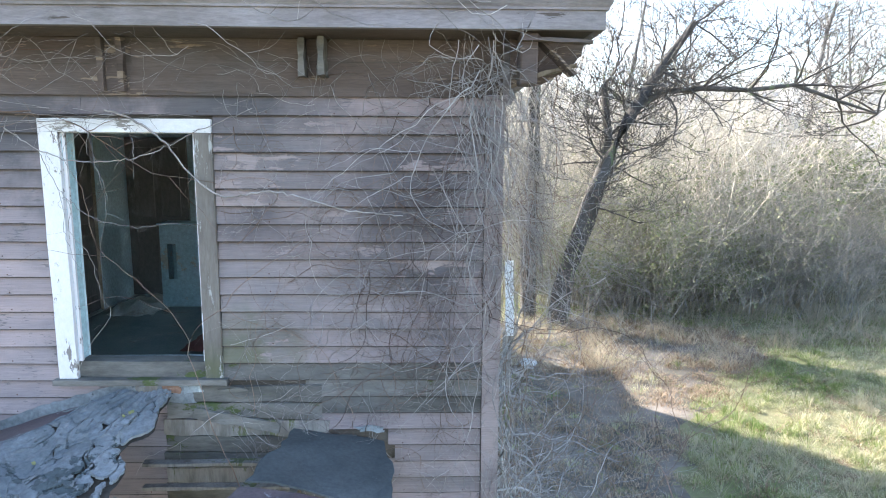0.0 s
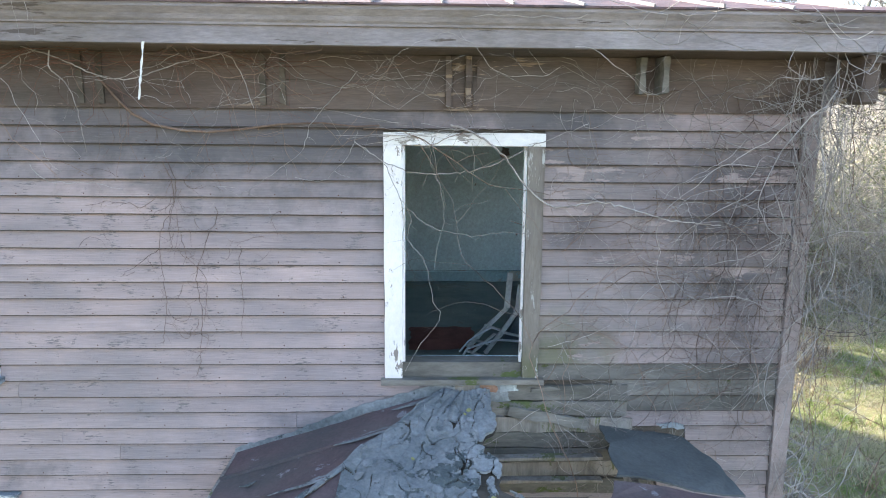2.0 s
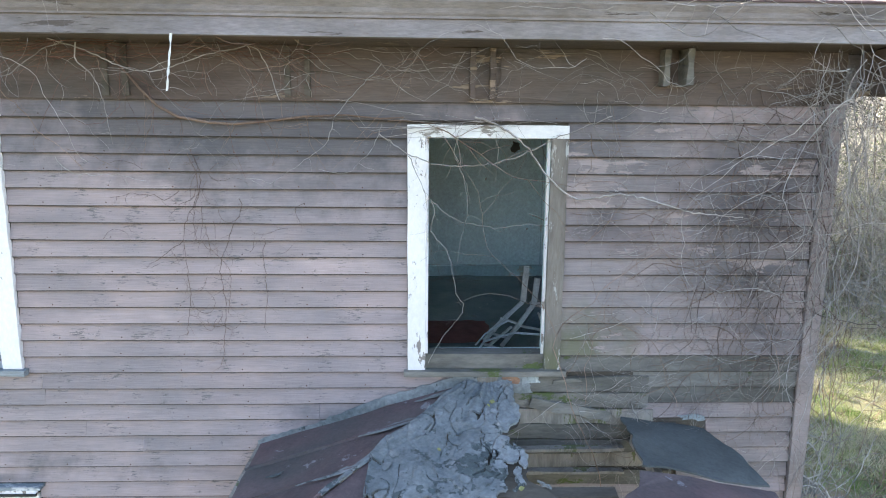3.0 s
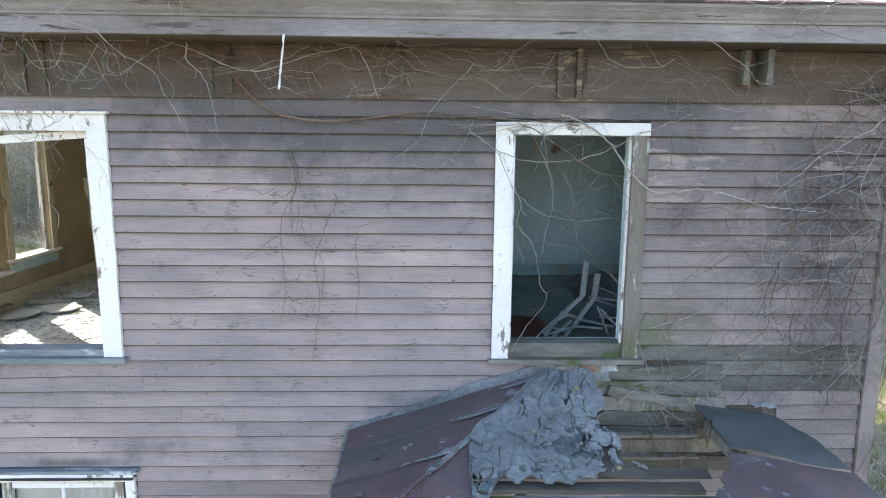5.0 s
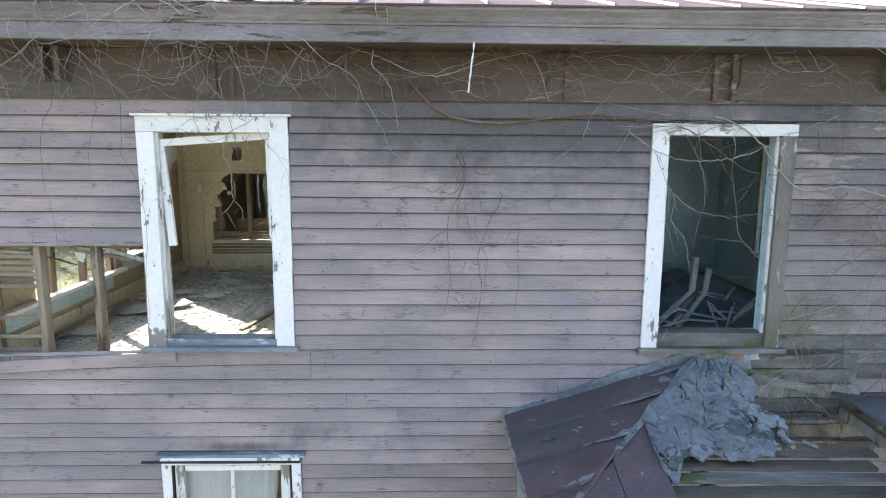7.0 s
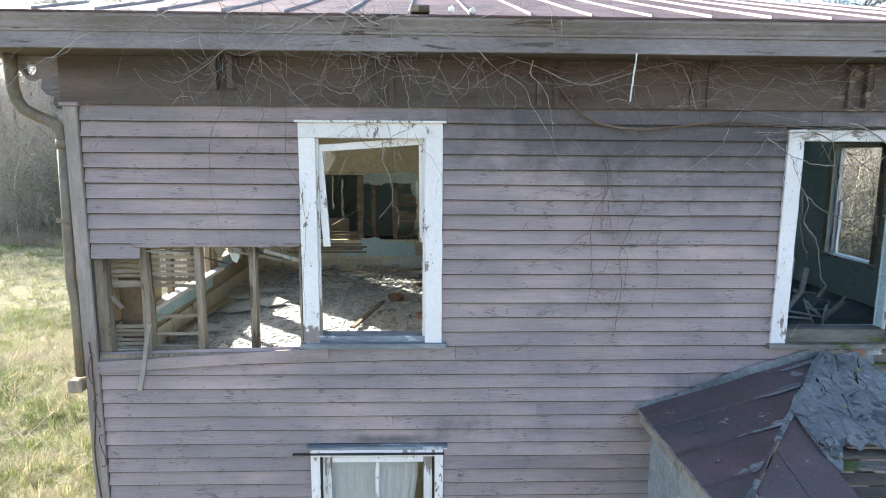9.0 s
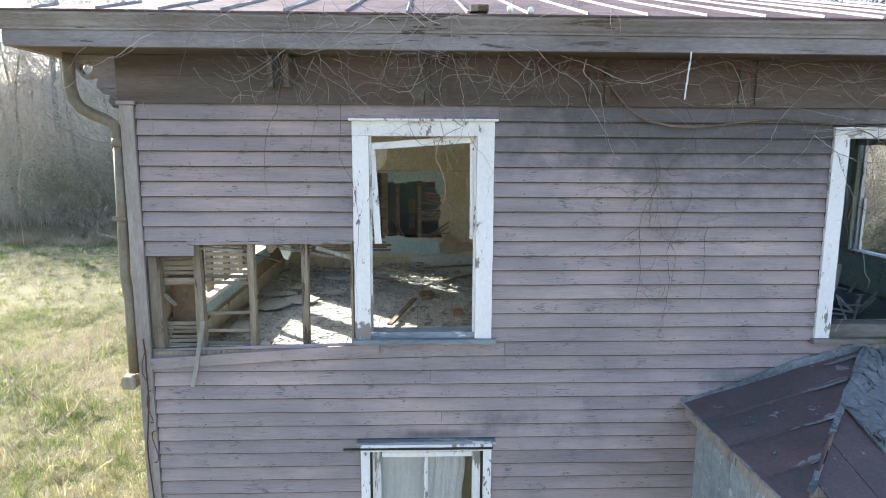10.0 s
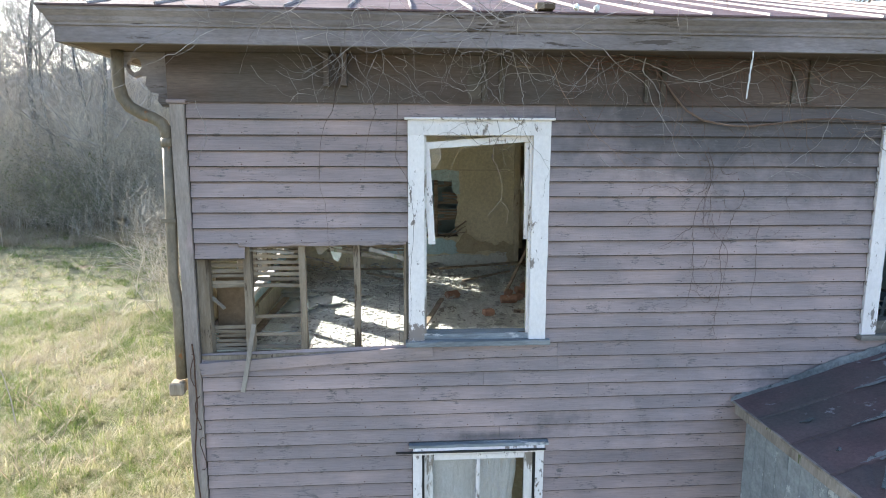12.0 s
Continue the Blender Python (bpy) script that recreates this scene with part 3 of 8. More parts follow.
# ---- setting: outer walls ----
def build_walls():
    holes = [WIN_L, WIN_R, WIN_G, HOLE]
    bm = sheet(lines(XL + 0.02, XR - 0.02, holes, 0), lines(0.0, 6.12, holes, 2), outside(holes), lambda u, v: (u, YF + 0.032, v), (0, 0.022, 0))
    front = mesh_object("wall_front", bm, M_SHEATH)
    tagged(front, "weathered mauve clapboard house wall with a torn-out gap", "wall", kind="structure")
    # inner plaster skins of the two front rooms
    bm = sheet(lines(XL + 0.13, -3.3, holes, 0), lines(FLOOR2, CEIL2, holes, 2), outside(holes), lambda u, v: (u, YF + 0.135, v), (0, 0.02, 0))
    part("plaster_skin", bm, M_KHAKI, front, "khaki plaster inside")
    bm = sheet(lines(-3.2, XR - 0.13, holes, 0), lines(FLOOR2, CEIL2, holes, 2), outside(holes), lambda u, v: (u, YF + 0.135, v), (0, 0.02, 0))
    part("plaster_skin", bm, M_TEALPL, front, "teal painted plaster inside")
    # wall on the sunny side: windows and a stripped stretch
    left_holes = [(6.85, 7.58, 4.15, 5.62), (9.45, 10.0, 4.2, 5.6), (5.1, 6.6, 4.0, 5.1), (12.6, 13.5, 4.1, 5.5)]
    bm = sheet(lines(YF + 0.04, YB, left_holes, 0), lines(0.0, 6.12, left_holes, 2), outside(left_holes), lambda u, v: (XL, u, v), (0.10, 0, 0))
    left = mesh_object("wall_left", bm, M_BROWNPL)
    tagged(left, "brown plastered side wall with open windows and broken lath", "wall", kind="structure")
    right_holes = [(6.55, 7.4, 4.12, 5.5)]
    bm = sheet(lines(YF + 0.04, YB, right_holes, 0), lines(0.0, 6.12, right_holes, 2), outside(right_holes), lambda u, v: (XR - 0.1, u, v), (0.10, 0, 0))
    right = mesh_object("wall_right", bm, M_TEALPL)
    tagged(right, "side wall with teal paint inside and one open window", "wall", kind="structure")
    back_holes = [(-5.3, -4.5, 4.1, 5.5), (-1.5, -0.7, 4.1, 5.5)]
    bm = sheet(lines(XL + 0.1, XR - 0.1, back_holes, 0), lines(0.0, 6.12, back_holes, 2), outside(back_holes), lambda u, v: (u, YB - 0.1, v), (0, 0.1, 0))
    tagged(mesh_object("wall_back", bm, M_BROWNPL), "rear house wall with open windows", "wall", kind="structure")
    # the low lean-to behind
    bm = box(XL + 0.6, XR - 0.1, YB + 0.004, 18.4, 0, 2.9)
    tagged(mesh_object("wall_lean_to", bm, M_SHEATH), "low weathered lean-to behind the house", "wall", kind="structure")
    bm = box(XL + 0.4, XR + 0.25, YB + 0.004, 18.65, 2.904, 3.0)
    tagged(mesh_object("roof_lean_to", bm, M_ROOF), "low metal lean-to roof", "roof", kind="structure")
    # floors and ceilings
    bm = box(XL + 0.1, XR - 0.1, YF + 0.155, YB - 0.1, FLOOR2 - 0.15, FLOOR2 - 0.012)
    tagged(mesh_object("floor", bm, M_SHEATH), "dusty upper floor", "floor", kind="structure")
    bm = box(XL + 0.1, -3.25, YF + 0.155, YB - 0.1, CEIL2 + 0.004, CEIL2 + 0.05)
    tagged(mesh_object("ceiling_1", bm, M_KHAKI), "khaki plaster ceiling", "ceiling", kind="structure")
    # Unseen ceiling, coloured pale to bounce more light into this room.
    bm = box(-3.248, XR - 0.1, YF + 0.155, YB - 0.1, CEIL2 + 0.004, CEIL2 + 0.05)
    tagged(mesh_object("ceiling_2", bm, M_CEIL), "pale blue-white plaster ceiling toned to brighten the room", "ceiling", kind="structure")
    skin_holes = [(6.3, 7.2, FLOOR2, 5.65)]
    bm = sheet(lines(YF + 0.16, 8.59, skin_holes, 0), lines(FLOOR2, CEIL2, skin_holes, 2), outside(skin_holes), lambda u, v: (-3.198, u, v), (0.008, 0, 0))
    part("plaster_skin", bm, M_TEALPL, front, "teal painted plaster inside")
    # partitions
    mid_holes = [(6.3, 7.2, FLOOR2, 5.65), (9.6, 10.5, FLOOR2, 5.65)]
    bm = sheet(lines(YF + 0.16, YB - 0.1, mid_holes, 0), lines(FLOOR2, CEIL2, mid_holes, 2), outside(mid_holes), lambda u, v: (-3.3, u, v), (0.1, 0, 0))
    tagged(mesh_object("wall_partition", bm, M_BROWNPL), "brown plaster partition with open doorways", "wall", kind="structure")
    return front


WALL_FRONT = build_walls()


def board_mesh(x0, x1, ztop, zbot, seed, sag=0.0):
    """One wedge-shaped clapboard, its worn lower edge painted dark as the lap's shadow."""
    rng = random.Random(seed)
    segs = max(2, min(9, int((x1 - x0) / 0.4)))
    bm = bmesh.new()
    prof = []
    lift = rng.uniform(0, 0.003)
    for i in range(segs + 1):
        x = x0 + (x1 - x0) * i / segs
        e = rng.uniform(-0.0022, 0.0022) - sag * (1 - i / segs) ** 1.5
        o = rng.uniform(-0.0015, 0.0015) - lift
        t = -sag * (1 - i / segs) ** 1.5
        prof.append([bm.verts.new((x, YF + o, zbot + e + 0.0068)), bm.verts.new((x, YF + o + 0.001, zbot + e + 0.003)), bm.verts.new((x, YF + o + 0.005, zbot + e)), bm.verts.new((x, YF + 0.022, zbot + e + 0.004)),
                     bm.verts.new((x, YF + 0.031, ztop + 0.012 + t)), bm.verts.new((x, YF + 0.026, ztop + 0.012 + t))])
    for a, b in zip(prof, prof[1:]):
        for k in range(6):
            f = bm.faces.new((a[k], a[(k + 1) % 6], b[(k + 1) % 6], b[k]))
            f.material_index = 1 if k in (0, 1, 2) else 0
    bm.faces.new(prof[0][::-1])
    bm.faces.new(prof[-1])
    bmesh.ops.recalc_face_normals(bm, faces=bm.faces)
    # rusty nail heads along the studs
    x = math.ceil((x0 + 0.03) / 0.41) * 0.41
    while x < x1 - 0.02:
        r, zc, xc = 0.0048, zbot + 0.02 + rng.uniform(-0.004, 0.006), x + rng.uniform(-0.02, 0.02)
        yc = YF + 0.001
        f = bm.faces.new([bm.verts.new((xc + r * math.cos(a), yc, zc + r * math.sin(a))) for a in (0, 1.05, 2.1, 3.14, 4.19, 5.24)])
        f.material_index = 2
        x += 0.41
    return bm


def build_clapboards():
    rng = random.Random(11)
    xa, xb = XL + 0.112, XR - 0.105
    blocks = [(-5.385, -4.335, 3.955, 5.65), (-1.775, -0.735, 3.94, 5.63), (-5.36, -4.315, 1.4, 3.10)]
    row = 0
    z = CLAP_TOP
    while z > 0.3:
        zt, zb = z, z - (0.1114 if z > 4.8 else 0.1131)
        spans = [(xa, xb)]
        cuts = [b[:2] for b in blocks if b[2] < zt - 0.03 and b[3] > zb + 0.03]
        if zb > 3.86 and zt < 4.765:
            cuts.append((xa - 1, -5.385))
        if 4.60 < zb < 4.70:
            cuts = [c for c in cuts if c[0] > xa] + [(-6.58, -5.385)]
        if 3.15 < zb < 3.86:
            # stripped patch behind the broken porch roof
            cuts.append((-1.05 + 0.15 * rng.random(), -0.33 + 0.25 * rng.random() + (0.45 if zb < 3.6 else 0)))
        for c0, c1 in sorted(cuts):
            nxt = []
            for s0, s1 in spans:
                if c1 <= s0 or c0 >= s1:
                    nxt.append((s0, s1))
                else:
                    if c0 - s0 > 0.05:
                        nxt.append((s0, c0))
                    if s1 - c1 > 0.05:
                        nxt.append((c1, s1))
            spans = nxt
        for s0, s1 in spans:
            joints = [s0]
            while s1 - joints[-1] > 3.6:
                j = joints[-1] + rng.uniform(2.0, 3.4)
                if s1 - j < 0.5:
                    break
                joints.append(j)
            joints.append(s1)
            for a, b in zip(joints, joints[1:]):
                row += 1
                sag = 0.06 if (3.75 < zb < 3.86 and a < -6.8) else 0.0
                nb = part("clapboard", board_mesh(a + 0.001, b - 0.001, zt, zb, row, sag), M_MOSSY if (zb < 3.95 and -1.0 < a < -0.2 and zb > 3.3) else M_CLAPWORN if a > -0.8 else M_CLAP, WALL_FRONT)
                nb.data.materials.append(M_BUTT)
                nb.data.materials.append(M_NAIL)
        z -= 0.1114 if z > 4.8 else 0.1131


def build_corner_boards():
    for x0, x1, y in ((XL + 0.012, XL + 0.108, YF - 0.012), (XR - 0.102, XR + 0.012, YF - 0.012)):
        tr = mesh_object("corner_board", rough_bar(((x0 + x1) / 2, y + 0.011, 0.05), ((x0 + x1) / 2, y + 0.011, 5.735), x1 - x0, 0.026, int(x0 * 10), 0.003, 14, (0, 1, 0)), M_CORNER if x0 < 0 else M_CLAPWORN)
        tagged(tr, "corner board worn to grey-brown wood" if x0 < 0 else "weathered mauve corner board of the house", "trim", kind="structure")
        cap = mesh_object("corner_cap", box(x0 - 0.02, x1 + 0.02, y - 0.02, y + 0.03, 5.736, 5.765, None, 0.006), M_CLAP)
        tagged(cap, "small moulded cap on the corner board", "trim", kind="structure")


def build_cornice():
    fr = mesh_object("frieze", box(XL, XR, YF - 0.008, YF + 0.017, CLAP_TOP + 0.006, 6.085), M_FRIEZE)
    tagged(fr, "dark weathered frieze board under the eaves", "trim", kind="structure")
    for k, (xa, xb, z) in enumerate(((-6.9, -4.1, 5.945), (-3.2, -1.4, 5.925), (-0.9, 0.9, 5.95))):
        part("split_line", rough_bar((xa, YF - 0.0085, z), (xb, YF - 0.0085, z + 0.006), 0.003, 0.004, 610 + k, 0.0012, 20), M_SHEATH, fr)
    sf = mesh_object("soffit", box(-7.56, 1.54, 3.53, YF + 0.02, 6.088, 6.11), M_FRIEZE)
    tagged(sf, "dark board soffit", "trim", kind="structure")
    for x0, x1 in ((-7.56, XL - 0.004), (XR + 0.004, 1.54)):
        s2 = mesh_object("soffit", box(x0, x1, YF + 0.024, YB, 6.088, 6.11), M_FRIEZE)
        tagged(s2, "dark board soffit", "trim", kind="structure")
    # fascia and crown run round the front and both sides
    prof = [(0.0, 6.085), (0.0, 6.185), (-0.014, 6.187), (-0.016, 6.2), (-0.026, 6.213), (-0.036, 6.238), (-0.056, 6.264), (-0.062, 6.271), (-0.062, 6.292), (0.05, 6.30), (0.05, 6.085)]
    fx0, fx1, fy = -7.585, 1.555, 3.505

    def moulding(name, corners, label):
        bm = bmesh.new()
        rings = []
        for (x, y), (ox, oy) in corners:
            rings.append([bm.verts.new((x + ox * -d, y + oy * -d, z)) for d, z in prof])
        for r0, r1 in zip(rings, rings[1:]):
            for k in range(len(prof)):
                bm.faces.new((r0[k], r1[k], r1[(k + 1) % len(prof)], r0[(k + 1) % len(prof)]))
        bm.faces.new(rings[0])
        bm.faces.new(rings[-1][::-1])
        bmesh.ops.recalc_face_normals(bm, faces=bm.faces)
        tagged(mesh_object(name, bm, M_CORNICE), label, "trim", kind="structure")

    n = 16
    front = [((fx0 + (fx1 - fx0) * i / n, fy + 0.004 * math.sin(i * 2.1)), (0, -1)) for i in range(n + 1)]
    front[0] = ((fx0, fy), (-1, -1))
    front[-1] = ((fx1, fy), (1, -1))
    moulding("cornice_front", front, "peeling grey-mauve crown moulding and fascia")
    moulding("cornice_left", [((fx0, fy + 0.001), (-1, -1)), ((fx0, YB + 0.4), (-1, 0))], "weathered side crown moulding")
    moulding("cornice_right", [((fx1, fy + 0.001), (1, -1)), ((fx1, YB + 0.4), (1, 0))], "weathered side crown moulding")


RX0, RX1, RY0, RY1, RZ, RS = -7.655, 1.625, 3.43, 17.3, 6.303, 0.27


def roof_z(x, y):
    return RZ + RS * min(y - RY0, x - RX0, RX1 - x, RY1 - y)


def build_roof():
    half = (RX1 - RX0) / 2
    xm = (RX0 + RX1) / 2
    zt = RZ + RS * half
    bm = bmesh.new()
    a, b, c, d = [bm.verts.new(p) for p in ((RX0, RY0, RZ), (RX1, RY0, RZ), (RX1, RY1, RZ), (RX0, RY1, RZ))]
    e, f = bm.verts.new((xm, RY0 + half, zt)), bm.verts.new((xm, RY1 - half, zt))
    for q in ((a, b, e), (b, c, f, e), (c, d, f), (d, a, e, f)):
        bm.faces.new(q)
    g = bmesh.ops.extrude_face_region(bm, geom=bm.faces[:])
    bmesh.ops.translate(bm, vec=(0, 0, -0.012), verts=[x for x in g["geom"] if isinstance(x, bmesh.types.BMVert)])
    bmesh.ops.recalc_face_normals(bm, faces=bm.faces)
    roof = tagged(mesh_object("roof", bm, M_ROOF), "rusty red standing-seam metal roof", "roof", kind="structure")
    k = 0
    x = -4.97 - 0.395 * 6
    while x < RX1 - 0.1:
        run = min(x - RX0, RX1 - x)
        if run > 0.15:
            k += 1
            y1 = RY0 + run
            rib = rough_bar((x, RY0 + 0.01, RZ + 0.008), (x, y1, roof_z(x, y1) + 0.008), 0.01, 0.022, k, 0.003, 8)
            part("roof_seam", rib, M_SEAM, roof)
        x += 0.395
    # loose rubbish at the eave
    return roof


build_clapboards()
build_corner_boards()
build_cornice()
build_roof()


# ---- windows of the front ----
def upper_window(name, o, white_right, label, left_ext, top, sill_ext):
    x0, x1, z0, z1 = o
    w = tagged(new(name), label, "window", kind="structure")
    ol, orr = left_ext
    part("casing", rough_bar(((ol + x0) / 2, YF, sill_ext[2] + 0.034), ((ol + x0) / 2, YF, z1 + 0.002), x0 - ol, 0.032, 3, 0.0022, 12, (0, 1, 0)), M_CASING, w, "white paint peeling off side casing")
    part("casing", rough_bar(((orr + x1) / 2, YF, sill_ext[2] + 0.034), ((orr + x1) / 2, YF, z1 + 0.002), orr - x1, 0.032, 5, 0.0022, 12, (0, 1, 0)),
         M_CASING if white_right else M_DARKBARE, w, "white paint peeling off side casing" if white_right else "bare mossy grey side casing")
    part("head_casing", rough_bar((ol, YF, (z1 + top) / 2 + 0.001), (orr, YF, (z1 + top) / 2 + 0.001), 0.036, top - z1 - 0.004, 7, 0.002, 10), M_CASING if white_right else M_FLAKING, w)
    if white_right:
        part("drip_cap", box(ol - 0.025, orr + 0.025, YF - 0.045, YF + 0.02, top - 0.001, top + 0.016, None, 0.004), M_CASING, w)
    s0, s1, sz = sill_ext
    part("window_sill", rough_bar((s0, YF - 0.01, sz + 0.018), (s1, YF - 0.01, sz + 0.018), 0.085, 0.036, 9, 0.002, 10), M_SILL if white_right else M_MOSSY, w)
    part("sub_sill", rough_bar((x0, YF + 0.075, (sz + 0.037 + z0) / 2 + 0.004), (x1, YF + 0.075, (sz + 0.037 + z0) / 2), 0.13, z0 - sz - 0.037, 10, 0.002, 8),
         M_SILL if white_right else M_MOSSY, w)
    # jambs through the wall
    part("jamb", box(x0 - 0.025, x0 - 0.0005, YF + 0.018, YF + 0.16, z0, z1, None, 0.003), M_JAMB if white_right else M_BLUEPL, w)
    part("jamb", box(x1 + 0.0005, x1 + 0.025, YF + 0.018, YF + 0.16, z0, z1, None, 0.003), M_CASING if white_right else M_BLUEPL, w)
    part("head_jamb", box(x0, x1, YF + 0.018, YF + 0.16, z1 + 0.0005, z1 + 0.025, None, 0.003), M_CASING, w)
    for xs in (x0 + 0.009, x1 - 0.009):
        part("stop_bead", rough_bar((xs, YF + 0.03, z0), (xs, YF + 0.03, z1), 0.018, 0.02, 12, 0.001, 8, (0, 1, 0)), M_JAMB if (white_right and xs < x0 + 0.1) else M_CASING, w)
    return w


upper_window("window_1", WIN_L, True, "tall white-painted window frame with a slipped glassless sash", (-5.383, -4.337), 5.636, (-5.405, -4.303, 3.95))
upper_window("window_2", WIN_R, False, "glassless window frame, half white paint and half bare wood", (-1.773, -0.735), 5.612, (-1.80, -0.70, 3.937))


def build_sash():
    """The slipped upper sash: a top rail that slopes and two stiles with open lower ends."""
    s = tagged(new("window_sash"), "white glassless upper sash hanging askew in the window", "window sash")
    y = YF + 0.062
    part("top_rail", rough_bar((-5.275, y, 5.45), (-4.475, y, 5.51), 0.034, 0.052, 1, 0.002, 8), M_CASING, s)
    part("stile", rough_bar((-5.25, y + 0.001, 5.44), (-5.205, y + 0.01, 4.72), 0.052, 0.034, 2, 0.002, 8, (0, 1, 0)), M_CASING, s)
    part("stile", rough_bar((-4.492, y + 0.001, 5.478), (-4.486, y + 0.01, 4.755), 0.04, 0.034, 3, 0.002, 8, (0, 1, 0)), M_CASING, s)
    rng = random.Random(5)
    out = ragged([(-5.223, 5.42), (-5.13, 5.42), (-5.16, 5.32), (-5.218, 5.22)], rng, 0.012, 3)
    part("glass_shard", slab(out, lambda u, v: (u, y, v), (0, 0.003, 0)), M_GLASS, s, "jagged leftover window glass")
    out = ragged([(-4.54, 5.2), (-4.512, 5.24), (-4.512, 4.85), (-4.53, 4.9)], rng, 0.012, 5)
    part("glass_shard", slab(out, lambda u, v: (u, y, v), (0, 0.003, 0)), M_GLASS, s)
    return s


build_sash()


def lower_window():
    z0 = WIN_G[2]
    ol, orr = -5.358, -4.317
    w = tagged(new("window_3"), "white two-over-two window with black trim and curtains", "window", kind="structure")
    part("head_flashing", rough_bar((ol - 0.03, YF - 0.008, 3.139), (orr + 0.03, YF - 0.008, 3.139), 0.075, 0.022, 2, 0.002, 8), M_SILL, w)
    part("head_board", rough_bar((ol + 0.002, YF - 0.018, 3.115), (orr - 0.002, YF - 0.018, 3.115), 0.05, 0.024, 8, 0.0015, 8), M_CASING, w)
    part("black_strip", rough_bar((-5.49, YF - 0.05, 3.098), (orr + 0.005, YF - 0.05, 3.095), 0.02, 0.012, 2, 0.001, 4), M_BLACK, w, "black strip along the window head")
    for a, b in ((ol, -5.285), (-4.385, orr)):
        part("casing", rough_bar(((a + b) / 2, YF - 0.004, z0 - 0.1), ((a + b) / 2, YF - 0.004, 3.082), b - a, 0.03, 4, 0.002, 8, (0, 1, 0)), M_CASING, w)
    part("head_casing", rough_bar((ol, YF - 0.006, 3.07), (orr, YF - 0.006, 3.07), 0.03, 0.024, 4, 0.001, 6), M_CASING, w)
    for a in (-5.278, -4.392):
        part("black_strip", box(a - 0.0065, a + 0.0065, YF - 0.02, YF + 0.01, z0, 3.055), M_BLACK, w)
    for a, b in ((-5.265, -5.20), (-4.47, -4.405)):
        part("stile", rough_bar(((a + b) / 2, YF + 0.014, z0), ((a + b) / 2, YF + 0.014, 3.05), b - a, 0.036, 6, 0.0015, 6, (0, 1, 0)), M_JAMB, w)
    part("top_rail", rough_bar((-5.19, YF + 0.014, 3.025), (-4.475, YF + 0.014, 3.025), 0.034, 0.04, 6, 0.001, 6), M_CASING, w)
    part("muntin", box(-4.855, -4.825, YF + 0.0, YF + 0.03, z0, 3.0, None, 0.004), M_CASING, w)
    part("meeting_rail", box(-5.19, -4.475, YF + 0.002, YF + 0.034, 2.25, 2.29, None, 0.004), M_CASING, w)
    for a, b in ((-5.198, -4.858), (-4.822, -4.472)):
        p = part("pane", box(a, b, YF + 0.018, YF + 0.022, z0, 3.003), M_GLASS, w)
        p.visible_shadow = False
    part("window_sill", box(ol - 0.04, orr + 0.04, YF - 0.05, YF + 0.03, z0 - 0.05, z0 - 0.002, None, 0.006), M_CASING, w)
    # curtain behind the panes
    verts, faces = [], []
    cols = 60
    for i in range(cols + 1):
        x = -5.22 + 0.78 * i / cols
        for j in range(9):
            z = 3.03 - 1.5 * j / 8
            fold = 0.15 + 0.85 * min(1.0, max(0.0, (i - 34) / 8))
            y = YF + 0.075 + fold * (0.014 * math.sin(i * 0.55 + 0.5 * math.sin(j * 0.8)) + 0.008 * math.sin(i * 1.7))
            verts.append((-5.22 + (x + 5.22) * (0.90 - 0.012 * j + 0.012 * math.sin(2.1 * j)), y, z))
    faces = [(i * 9 + j, i * 9 + j + 1, (i + 1) * 9 + j + 1, (i + 1) * 9 + j) for i in range(cols) for j in range(8)]
    c = pydata_object("curtain", verts, faces, M_CURTAIN, smooth=True)
    tagged(c, "dirty white curtain hanging behind the lower window", "curtain")
    bm = box(XL + 0.15, -3.2, 4.3, 4.32, 0.4, 3.4)
    tagged(mesh_object("wall_lower_room", bm, M_BROWNPL), "dim plaster wall of the lower room", "wall", kind="structure")


lower_window()


